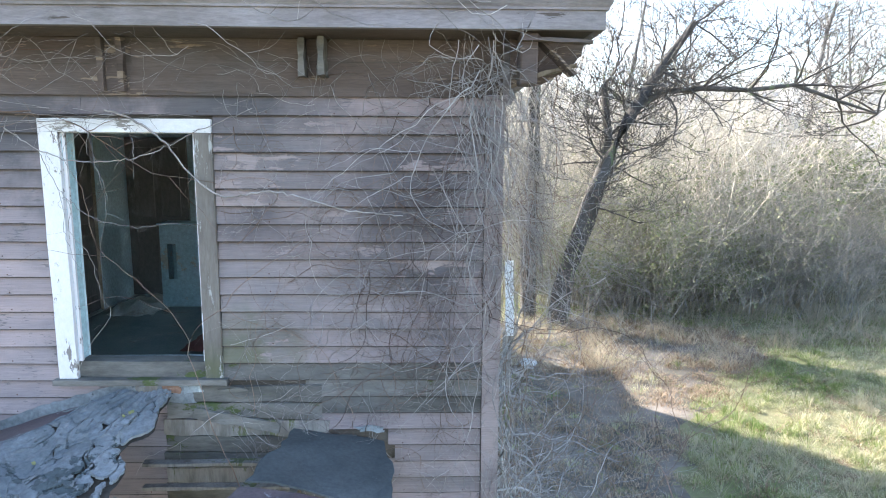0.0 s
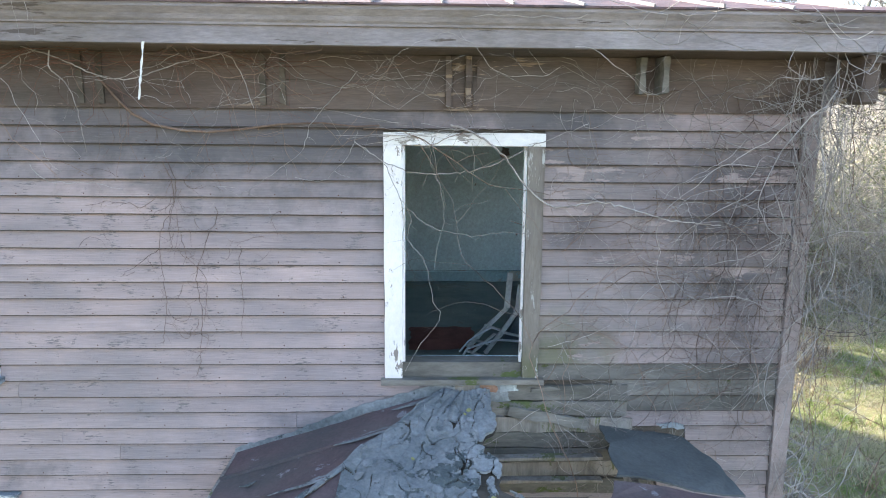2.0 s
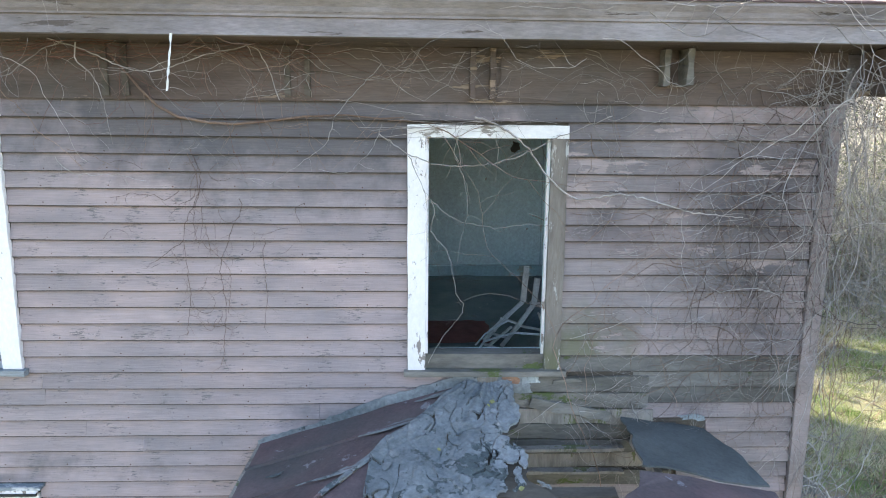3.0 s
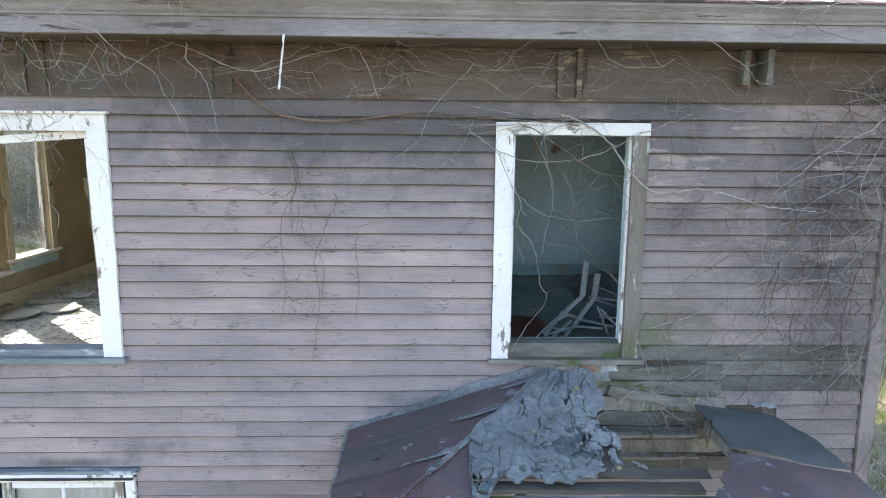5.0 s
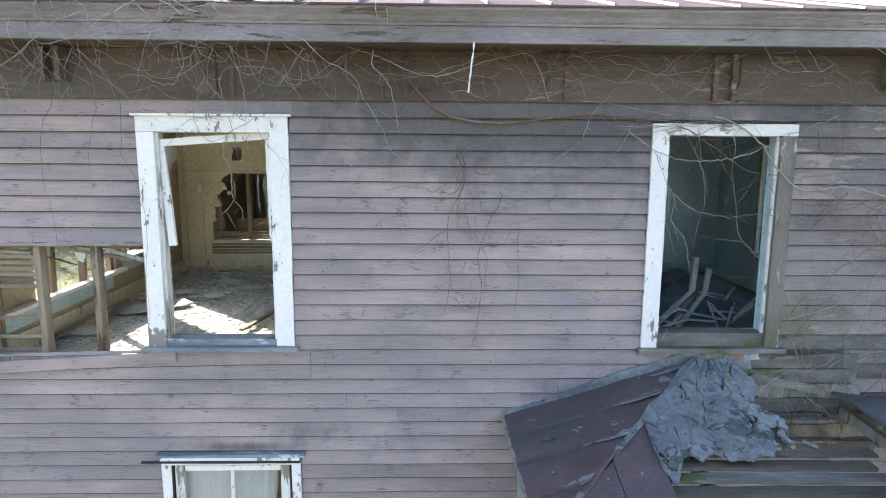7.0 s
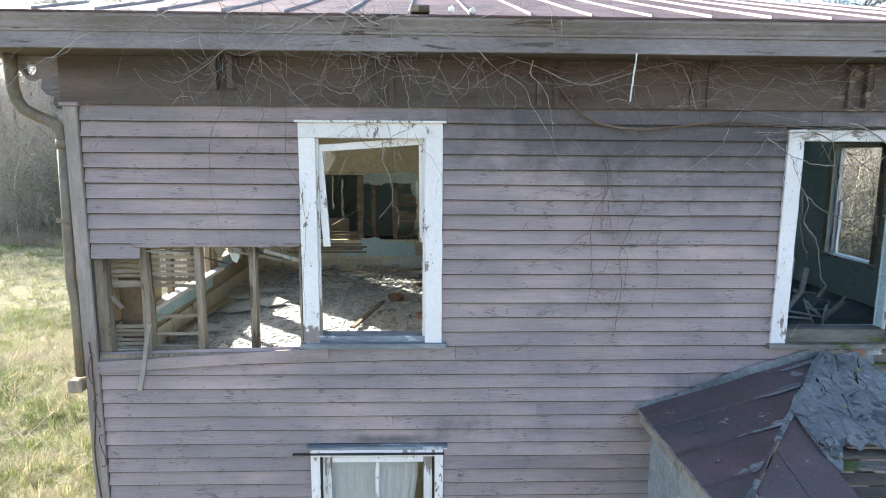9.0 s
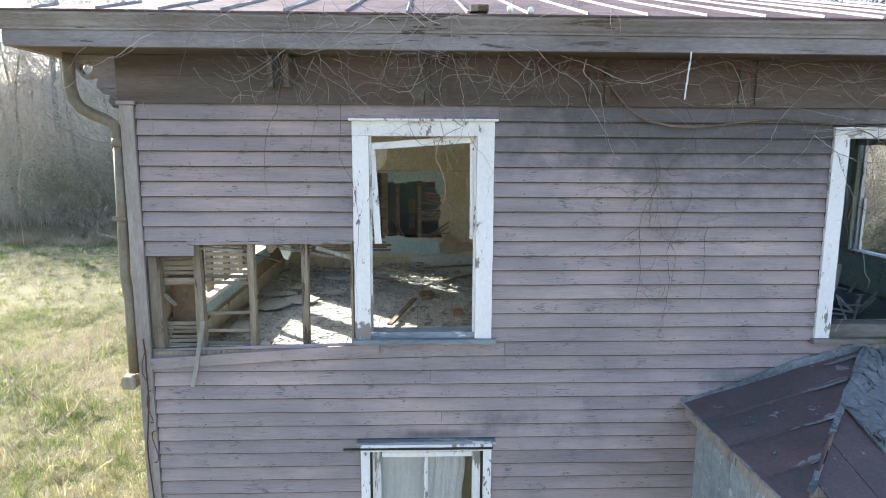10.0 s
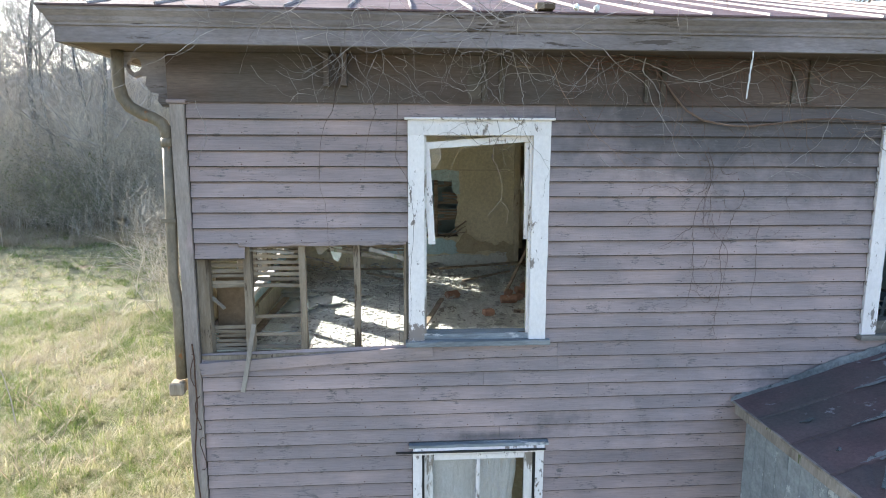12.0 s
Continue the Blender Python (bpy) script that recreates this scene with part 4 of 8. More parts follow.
# ---- the torn gap: studs and laths ----
def build_gap():
    stud_x = [(-6.915, 0.11), (-6.58, 0.055), (-6.18, 0.045), (-5.775, 0.046), (-5.41, 0.03)]
    for i, (x, w) in enumerate(stud_x):
        st = mesh_object("wall_stud", rough_bar((x, YF + 0.09, 3.55), (x + 0.004 * i, YF + 0.09, 5.9), w, 0.085, i, 0.004, 12, (0, 1, 0)), M_STUD)
        tagged(st, "rough old sawn wall stud, nail-holed", "stud", "studs in the torn wall")
    part("torn_board", rough_bar((-6.62, YF + 0.005, 4.735), (-5.4, YF + 0.006, 4.742), 0.014, 0.03, 71, 0.006, 14), M_CLAP, WALL_FRONT)
    rng = random.Random(4)
    k = 0
    for x0, x1, zs in ((-6.89, -6.55, [4.68, 4.64, 4.60, 4.56, 4.52, 4.475, 4.43, 4.395, 4.08, 4.045, 4.01, 3.97, 3.935, 3.905]),
                       (-6.56, -6.17, [4.70, 4.665, 4.625, 4.58, 4.535, 4.49, 4.45, 4.40, 4.16, 4.02, 3.92]),
                       (-6.2, -5.42, [4.735, 4.705]), (-5.78, -5.41, [4.73])):
        for z in zs:
            k += 1
            la = rough_bar((x0, YF + 0.137 + rng.uniform(-0.002, 0.002), z + rng.uniform(-0.006, 0.006)), (x1, YF + 0.137, z + rng.uniform(-0.008, 0.008)), 0.008, 0.026, k, 0.002, 5)
            tagged(mesh_object("lath", la, M_LATH), "thin grey split wall lath", "lath", "laths in the torn wall")
    # shreds of paper and plaster hanging from the torn edge
    for k in range(10):
        x = rng.uniform(-6.15, -5.5)
        w, h = rng.uniform(0.05, 0.13), rng.uniform(0.015, 0.05)
        out = ragged([(x, 4.745), (x + w, 4.745), (x + w * rng.uniform(0.8, 1), 4.745 - h * 0.6), (x + w * rng.uniform(0.4, 0.7), 4.745 - h), (x + w * 0.1, 4.745 - h * 0.5)], rng, 0.008, 3)
        yy = YF + rng.uniform(0.1, 0.13)
        tagged(mesh_object("torn_shred", slab(out, lambda u, v: (u, yy + 0.1 * (4.745 - v), v), (0, 0.004, 0)), M_BARE if k % 2 else M_SHEATH), "torn shred hanging from the gap's top edge", "shred", "torn shreds")
    fray = random.Random(17)
    for k in range(16):
        x = fray.uniform(-6.6, -5.55)
        ln, tilt = fray.uniform(0.12, 0.42), fray.gauss(0, 0.16)
        z = fray.uniform(4.67, 4.745)
        yy = YF + fray.uniform(0.03, 0.16)
        ob = mesh_object("splinter", rough_bar((x, yy, z), (x + ln, yy + fray.uniform(-0.04, 0.04), z + ln * tilt - 0.01), fray.uniform(0.006, 0.016), fray.uniform(0.008, 0.028), 700 + k, 0.004, 7), fray.choice((M_STUD, M_BARE, M_LATH, M_SHEATH)))
        tagged(ob, "frayed wood splinter along the gap's top edge", "splinter", "splinters in the gap")
    for k, (x, z, w, h) in enumerate(((-6.12, 4.72, 0.14, 0.1), (-5.98, 4.72, 0.1, 0.16), (-5.86, 4.7, 0.06, 0.09), (-6.42, 4.72, 0.2, 0.06))):
        out = ragged([(x, z), (x + w, z), (x + w * 0.9, z - h * 0.5), (x + w * 0.5, z - h), (x + w * 0.2, z - h * 0.6)], fray, 0.014, 3)
        lean = fray.uniform(0.1, 0.5)
        ob = mesh_object("plaster_shred", slab(out, lambda u, v: (u, YF + 0.15 + lean * (z - v), v), (0, 0.012, 0)), M_SHEETPL if k % 2 else M_BARE)
        tagged(ob, "broken plaster key hanging behind the studs", "plaster", "torn shreds")
    b = mesh_object("loose_lath", rough_bar((-6.53, YF - 0.02, 4.14), (-6.63, YF - 0.035, 3.62), 0.032, 0.012, 3, 0.002, 6, (0, 1, 0)), M_BARE)
    tagged(b, "loose grey lath hanging out of the gap", "lath")
    b = mesh_object("loose_lath", rough_bar((-6.86, YF + 0.11, 4.32), (-6.76, YF + 0.06, 4.24), 0.03, 0.012, 8, 0.003, 4), M_LATH)
    tagged(b, "splintered pale lath end", "lath")
    sl = mesh_object("sill_plate", rough_bar((-6.93, YF + 0.06, 3.875), (-5.4, YF + 0.06, 3.90), 0.11, 0.03, 5, 0.003, 10), M_STUD)
    tagged(sl, "old timber along the bottom of the gap", "timber")
    wb = mesh_object("warped_board", rough_bar((-6.94, YF - 0.012, 3.80), (-5.2, YF - 0.008, 3.905), 0.02, 0.085, 31, 0.003, 14), M_CLAP)
    tagged(wb, "warped mauve clapboard sagging under the gap", "clapboard")
    # brown sack of insulation and debris behind the corner studs
    bm = box(-6.87, -6.6, YF + 0.25, YF + 0.28, FLOOR2, 4.5, None, 0.01)
    tagged(mesh_object("brown_panel", bm, M_SACK), "brown board leaning behind the corner studs", "board")


build_gap()


# ---- porch roof against the front ----
PX0, PX1, PYF, PZE = -2.79, 0.40, 2.28, 3.44
APX, APX2, PZA = -1.36, -1.02, 3.88


def porch_left(u, v):
    """A place on the left slope: u from the eave (0) to the hip or wall (1), v along y."""
    hip_x = PX0 + (APX - PX0) * (v - PYF) / (YF - PYF)
    x = PX0 + (hip_x - PX0) * u
    return (x, v, PZE + (PZA - PZE) * (x - PX0) / (APX - PX0))


def porch_front_z(y):
    return PZE + (PZA - PZE) * (y - PYF) / (YF - PYF)


def build_porch():
    rf = tagged(new("porch_roof"), "broken low hip porch roof of dull red metal panels", "porch roof")
    # left slope: metal panels with seams running down to the eave
    ys = [YF - 0.005, 3.50, 3.10, 2.70, PYF]
    for i, (ya, yb) in enumerate(zip(ys, ys[1:])):
        bm = bmesh.new()
        n = 6
        top, low = [], []
        for k in range(n + 1):
            for row, y in ((top, ya), (low, yb)):
                p = Vector(porch_left(k / n, y - (0.003 if row is top else -0.003)))
                p.z += 0.004 * math.sin(k * 1.9 + i)
                row.append(bm.verts.new(p))
        for k in range(n):
            bm.faces.new((low[k], low[k + 1], top[k + 1], top[k]))
        g = bmesh.ops.extrude_face_region(bm, geom=bm.faces[:])
        bmesh.ops.translate(bm, vec=(0, 0, -0.01), verts=[v for v in g["geom"] if isinstance(v, bmesh.types.BMVert)])
        bmesh.ops.recalc_face_normals(bm, faces=bm.faces)
        part("roof_panel", bm, M_PORCH, rf)
        if i:
            a, b = Vector(porch_left(0, ya)), Vector(porch_left(1, ya))
            part("roof_seam", rough_bar(a + Vector((0, 0, 0.008)), b + Vector((0, 0, 0.008)), 0.014, 0.02, i, 0.0015, 8), M_PORCH, rf)
    # front slope: what is left of it, in strips down to the eave
    xs = [-2.55, -2.26, -1.97]
    for i, (xa, xb) in enumerate(zip(xs, xs[1:])):
        bm = bmesh.new()
        cols = []
        for x in (xa + 0.003, xb - 0.003):
            ytop = PYF + (YF - PYF) * (x - PX0) / (APX - PX0) - 0.02
            cols.append([bm.verts.new((x, PYF + (ytop - PYF) * k / 5, porch_front_z(PYF + (ytop - PYF) * k / 5) - 0.004 * k * (i == 2))) for k in range(6)])
        for k in range(5):
            bm.faces.new((cols[0][k], cols[1][k], cols[1][k + 1], cols[0][k + 1]))
        g = bmesh.ops.extrude_face_region(bm, geom=bm.faces[:])
        bmesh.ops.translate(bm, vec=(0, 0, -0.01), verts=[v for v in g["geom"] if isinstance(v, bmesh.types.BMVert)])
        bmesh.ops.recalc_face_normals(bm, faces=bm.faces)
        part("roof_panel", bm, M_PORCH, rf)
    hip = [Vector(porch_left(1, PYF + (YF - PYF) * k / 10)) + Vector((0, 0, 0.014)) for k in range(11)]
    for k, (a, b) in enumerate(zip(hip, hip[1:])):
        part("hip_cap", rough_bar(a, b, 0.012 + 0.022 * (k in (1, 4, 5, 8)), 0.008, k, 0.006, 3), M_TAR if k in (1, 4, 5, 8) else M_PORCH, rf)
    daub = random.Random(44)
    for k, (ys, u0, u1) in enumerate(((3.50, 0.66, 0.97), (3.10, 0.55, 0.98), (2.72, 0.5, 0.95), (3.78, 0.8, 0.99), (3.3, 0.2, 0.3), (2.9, 0.3, 0.36))):
        wd = 0.035 if k < 4 else 0.015
        out = ragged([(u0, ys - 0.3 * wd), (u1, ys - wd), (u1, ys + wd), ((u0 + u1) / 2, ys + 0.5 * wd)], daub, 0.012, 5)
        part("tar_daub", slab(out, lambda u, v: Vector(porch_left(min(u, 0.995), v)) + Vector((0, 0, 0.012)), (0, 0, 0.006)), M_TAR, rf, "flaking grey tar along a seam")
    part("eave_board", rough_bar((PX0 + 0.03, PYF, PZE - 0.055), (PX0 + 0.03, YF - 0.02, PZE - 0.055), 0.03, 0.09, 3, 0.003, 10), M_BARE, rf, "grey weathered eave board")
    part("eave_board", rough_bar((PX0, PYF + 0.02, PZE - 0.055), (PX1, PYF + 0.02, PZE - 0.055), 0.03, 0.09, 4, 0.003, 10), M_BARE, rf)
    part("drip_edge", rough_bar((PX0 - 0.004, PYF, PZE - 0.003), (PX0 - 0.004, YF - 0.02, PZE - 0.003), 0.02, 0.016, 3, 0.002, 10), M_BARE, rf)
    # right slope: dark roofing sheet, torn along its hip
    rng = random.Random(8)

    def right_place(u, v):
        return (u, v, PZE + 0.07 + 0.17 * (PX1 - u) / 0.9 + 0.015 * math.sin(u * 7 + v * 5))

    for pts, nm in (([(-0.28, 3.86), (0.30, 3.86), (0.39, 3.5), (0.39, 3.16), (-0.40, 3.12), (-0.33, 3.5)], 0),
                    ([(-0.42, 3.10), (0.39, 3.15), (0.39, PYF), (-0.9, PYF), (-0.62, 2.75)], 1)):
        out = ragged(pts, rng, 0.02, 5)
        part("roofing_sheet", slab(out, lambda u, v: Vector(right_place(u, v)) + Vector((0, 0, -0.02 * nm)), (0, 0, -0.012)), M_PORCH if nm else M_DARKTAR, rf, "dull mauve metal sheet lying flat" if nm else "dark torn roofing sheet")
    # rafters and laths left bare in the middle
    for k, (x, z) in enumerate(((-0.2, 3.5), (-1.7, 3.62), (-2.2, 3.5))):
        part("rafter", rough_bar((x, YF - 0.02, z - 0.03), (x + 0.02, PYF + 0.03, PZE - 0.06), 0.045, 0.08, k, 0.004, 6), M_BARE, rf)
    for k, (y, z) in enumerate(((3.80, 3.42), (3.78, 3.27), (3.1, 3.2), (2.8, 3.2))):
        part("batten", rough_bar((-1.25, y, z), (-0.28, y + 0.02, z - 0.012 * k), 0.06, 0.02, k + 20, 0.004, 8), M_BARE, rf)
    # walls of the porch below
    pw = tagged(new("porch_wall"), "peeling grey board wall closing the porch side", "porch wall")
    for k in range(11):
        y0 = YF - 0.03 - 0.14 * (k + 1)
        part("wall_board", rough_bar((PX0 + 0.13, y0 + 0.07, 0.0), (PX0 + 0.13, y0 + 0.07, PZE - 0.04), 0.025, 0.136, k, 0.002, 6, (0, 1, 0)), M_PEELGREY, pw)
    for x in (PX0 + 0.18, -1.2, PX1 - 0.1):
        p = mesh_object("porch_post", box(x - 0.05, x + 0.05, PYF + 0.05, PYF + 0.15, 0.0, PZE - 0.105, None, 0.008), M_PEELGREY)
        tagged(p, "square grey porch post", "post", "porch posts")
    # tar flashing smeared up the wall
    pts = [(-2.80, 3.475), (-2.6, 3.535), (-2.42, 3.585), (-2.28, 3.645), (-2.0, 3.755), (-1.8, 3.82), (-1.45, 3.92), (-0.95, 3.92), (-0.92, 3.80), (-1.4, 3.82), (-1.9, 3.72), (-2.4, 3.55), (-2.8, 3.43)]
    fl = slab(ragged(pts, rng, 0.008, 6), lambda u, v: (u, YF - 0.006, v), (0, -0.004, 0))
    tagged(mesh_object("tar_flashing", fl, M_TAR), "cracked grey tar smeared along the roof joint", "flashing")
    return rf


build_porch()


def build_tar_sheets():
    """The peeled grey roofing felt that drapes over the hip: one buckled, cracked skin over a dark underlay."""
    rng = random.Random(21)
    tar = tagged(new("peeled_roofing"), "buckled cracked grey roofing felt peeling off the porch", "roofing felt")

    def plate(u, v):
        """The plate of cracked felt at u, v: its near-edge measure, and a lift that tilts with the plate."""
        w = Vector((u * 6.5 + 0.5 * noise.noise(Vector((u * 9, v * 9, 1))), v * 3.6 + 0.5 * noise.noise(Vector((u * 9, v * 9, 11))), 0.0))
        dist, centres = noise.voronoi(w)
        c = centres[0]
        tilt = Vector((math.sin(c.x * 12.7 + c.y * 3.1), math.sin(c.x * 5.3 + c.y * 17.9), 0))
        return dist[1] - dist[0], 0.008 * tilt.dot(w - c) + 0.0025 * math.sin(c.x * 31.0 + c.y * 7.0)

    def place(u, v, lift=0.0, flat=False):
        fan = math.atan2(u + 1.2, 4.0 - v)
        fold = 0.02 * noise.noise(Vector((u * 5.0 + v * 2.0, v * 1.6, 2))) + 0.022 * noise.noise(Vector((fan * 9.0, 0.6 * v, 4))) + 0.006 * noise.noise(Vector((u * 13, v * 6, 5))) + 0.003 * noise.noise(Vector((u * 34, v * 34, 8)))
        z = porch_front_z(v) + 0.03 + fold + lift + (0.0 if flat else plate(u, v)[1])
        edge = max(0.0, u + 1.3)
        droop = max(0.0, 2.98 - v)
        return Vector((u, v, z - 0.25 * edge * edge - 0.6 * droop * droop))

    def left_edge(v):
        return max(PX0 + (APX - PX0) * (v - PYF) / (YF - PYF) - 0.012, -1.985) + 0.02 * noise.noise(Vector((0, v * 5, 0)))

    def right_edge(v):
        return -1.06 + min(0.2, 1.4 * max(0.0, 3.02 - v)) + 0.05 * noise.noise(Vector((7, v * 5, 0))) + 0.03 * noise.noise(Vector((7, v * 21, 4))) - 0.1 * math.exp(-((v - 3.35) / 0.1) ** 2)

    def low_edge(u):
        return 2.86 + 0.3 * max(0.0, u + 1.35) - 0.2 * math.exp(-((u + 1.93) / 0.07) ** 2) + 0.09 * noise.noise(Vector((u * 5, 3, 0))) + 0.05 * noise.noise(Vector((u * 13, 5, 0))) + 0.006 * noise.noise(Vector((u * 40, 5, 3)))

    def cracked(u, v):
        wu = u + 0.06 * noise.noise(Vector((u * 6, v * 6, 1)))
        wv = v + 0.06 * noise.noise(Vector((u * 6, v * 6, 11)))
        long_one = abs(noise.noise(Vector((wu * 4.2 - wv * 1.2, wv * 1.5, 3))))
        short_one = abs(noise.noise(Vector((wu * 7.0, wv * 7.0, 6))))
        here = noise.noise(Vector((u * 3.0, v * 3.0, 15)))
        return (long_one < 0.016 and here > -0.15) or (plate(u, v)[0] < 0.035 + 0.05 * here and here > -0.05 + 0.3 * short_one)

    nu, nv = 150, 150
    v0, v1 = 2.68, YF - 0.03
    grid = {}
    for j in range(nv + 1):
        v = v0 + (v1 - v0) * j / nv
        le, ri = left_edge(v), right_edge(v)
        for i in range(nu + 1):
            grid[i, j] = (le + (ri - le) * i / nu, v)
    kept = set()
    for j in range(nv):
        for i in range(nu):
            u, v = grid[i, j]
            if v > low_edge(u) and not cracked(u, v):
                kept.add((i, j))
    verts, index, faces = [], {}, []

    def node(i, j, low):
        if (i, j, low) not in index:
            index[i, j, low] = len(verts)
            u, v = grid[i, j]
            near = sum((i + a, j + b) in kept for a in (-1, 0) for b in (-1, 0))
            curl = 0.018 * max(0.0, noise.noise(Vector((u * 11, v * 11, 9)))) if near < 4 else 0.0
            verts.append(tuple(place(u, v, curl - (0.014 if low else 0.0))))
        return index[i, j, low]

    for i, j in kept:
        c = ((i, j), (i + 1, j), (i + 1, j + 1), (i, j + 1))
        faces.append([node(*p, False) for p in c])
        for (p, q), nb in zip(zip(c, c[1:] + c[:1]), ((i, j - 1), (i + 1, j), (i, j + 1), (i - 1, j))):
            if nb not in kept:
                faces.append([node(*q, False), node(*p, False), node(*p, True), node(*q, True)])
    pydata_object("felt_skin", verts, faces, M_TAR, tar, False)
    verts = [tuple(place(u, v, -0.035, True)) for (u, v) in (grid[i, j] for j in range(0, nv + 1, 5) for i in range(0, nu + 1, 5))]
    w = nu // 5 + 1
    faces = [(j * w + i, j * w + i + 1, (j + 1) * w + i + 1, (j + 1) * w + i) for j in range(nv // 5) for i in range(nu // 5) if verts[j * w + i][1] > 2.9]
    pydata_object("felt_underlay", verts, faces, M_SHEATH, tar, True)
    # loose flakes and yellow lichen on the skin
    for k in range(26):
        u, v, r = rng.uniform(-1.9, -1.1), rng.uniform(2.9, 3.8), rng.uniform(0.012, 0.04) * (0.5 if k % 5 == 0 else 1)
        if u < left_edge(v) + 0.04:
            continue
        out = [(u + r * rng.uniform(0.5, 1.1) * math.cos(a), v + r * rng.uniform(0.5, 1.1) * math.sin(a)) for a in (0.2, 1.1, 2.2, 3.3, 4.4, 5.5)]
        lichen = k % 5 == 0
        tilt = rng.uniform(-0.25, 0.25)
        part("lichen" if lichen else "felt_flake", slab(out, lambda x, y: place(x, y, 0.006 + tilt * (x - u) * (0 if lichen else 1)), (0, 0, 0.004)), M_LICHEN if lichen else M_TAR, tar, "yellow lichen patch" if lichen else "")
    # old roof boards left bare below the torn felt
    for k in range(7):
        y = 2.36 + 0.105 * k
        b = rough_bar((-1.99 + 0.03 * rng.random(), y, porch_front_z(y) - 0.05), (-0.75 + 0.2 * rng.random(), y + rng.uniform(-0.02, 0.02), porch_front_z(y) - 0.06), 0.097, 0.02, 130 + k, 0.004, 8)
        part("roof_board", b, M_MOSSY if k % 3 == 1 else M_SHEATH, bpy.data.objects["porch_roof"], "old dark roof board laid bare")
    # broken bits under the sill
    for x0, x1, z0, z1, mt in ((-1.13, -1.01, 3.865, 3.925, M_BRICK), (-0.99, -0.87, 3.865, 3.922, M_PEELGREY), (-0.78, -0.58, 3.87, 3.9, M_MOSSY), (-1.3, -1.15, 3.87, 3.92, M_BARE)):
        b = mesh_object("broken_block", slab(ragged([(x0, z0), (x1, z0 + 0.01), (x1 - 0.01, z1), (x0, z1)], rng, 0.01, 3), lambda u, v: (u, YF - 0.014, v), (0, 0.02, 0)), mt)
        tagged(b, "broken bit of masonry and board under the sill", "debris")
    for k in range(7):
        z = 3.86 - 0.1127 * k
        b = rough_bar((-1.15 + 0.05 * rng.random(), YF + 0.004, z), (-0.3 + 0.3 * rng.random() + 0.35 * (k > 2), YF + 0.002 + 0.01 * rng.random(), z - rng.uniform(-0.02, 0.03)), 0.018, 0.104, 50 + k, 0.006, 8)
        part("old_board", b, M_MOSSY if k % 3 != 2 else M_BARE, WALL_FRONT, "mossy split board laid bare")
    b = mesh_object("splintered_board", rough_bar((-0.93, YF - 0.03, 3.74), (-0.38, YF - 0.03, 3.64), 0.016, 0.07, 91, 0.008, 8), M_MOSSY)
    tagged(b, "splintered mossy board across the hole", "board")
    b = mesh_object("torn_felt", slab(ragged([(0.1, 3.65), (0.30, 3.64), (0.30, 3.60), (0.15, 3.605)], rng, 0.012, 4), lambda u, v: (u, YF - 0.02, v), (0, -0.004, 0)), M_PEELGREY)
    tagged(b, "torn pale clapboard end", "debris")


build_tar_sheets()


# ---- brackets, downspout and hanging bits under the eaves ----
def scroll_bracket():
    """A sawn scroll bracket: a profile with two round cut-outs, in the x-z plane going out from the wall by 0.40 m."""
    def ring(cx, cz, r, n=12):
        return [(cx + r * math.cos(2 * math.pi * i / n), cz + r * math.sin(2 * math.pi * i / n)) for i in range(n)]
    prof = [(0, 0), (0, -0.36), (0.06, -0.37), (0.09, -0.33), (0.08, -0.28), (0.13, -0.27), (0.17, -0.22), (0.155, -0.16), (0.2, -0.155), (0.24, -0.17), (0.27, -0.15), (0.30, -0.10), (0.36, -0.10), (0.39, -0.06), (0.39, 0)]
    bm = bmesh.new()
    outer = [bm.verts.new((x, 0, z)) for x, z in prof]
    edges = [bm.edges.new((a, b)) for a, b in zip(outer, outer[1:] + outer[:1])]
    for c in ((0.235, -0.085, 0.05),):
        vs = [bm.verts.new((x, 0, z)) for x, z in ring(*c)]
        edges += [bm.edges.new((a, b)) for a, b in zip(vs, vs[1:] + vs[:1])]
    bmesh.ops.triangle_fill(bm, use_beauty=True, edges=edges)
    g = bmesh.ops.extrude_face_region(bm, geom=bm.faces[:])
    bmesh.ops.translate(bm, vec=(0, 0.06, 0), verts=[v for v in g["geom"] if isinstance(v, bmesh.types.BMVert)])
    bmesh.ops.recalc_face_normals(bm, faces=bm.faces)
    return bm


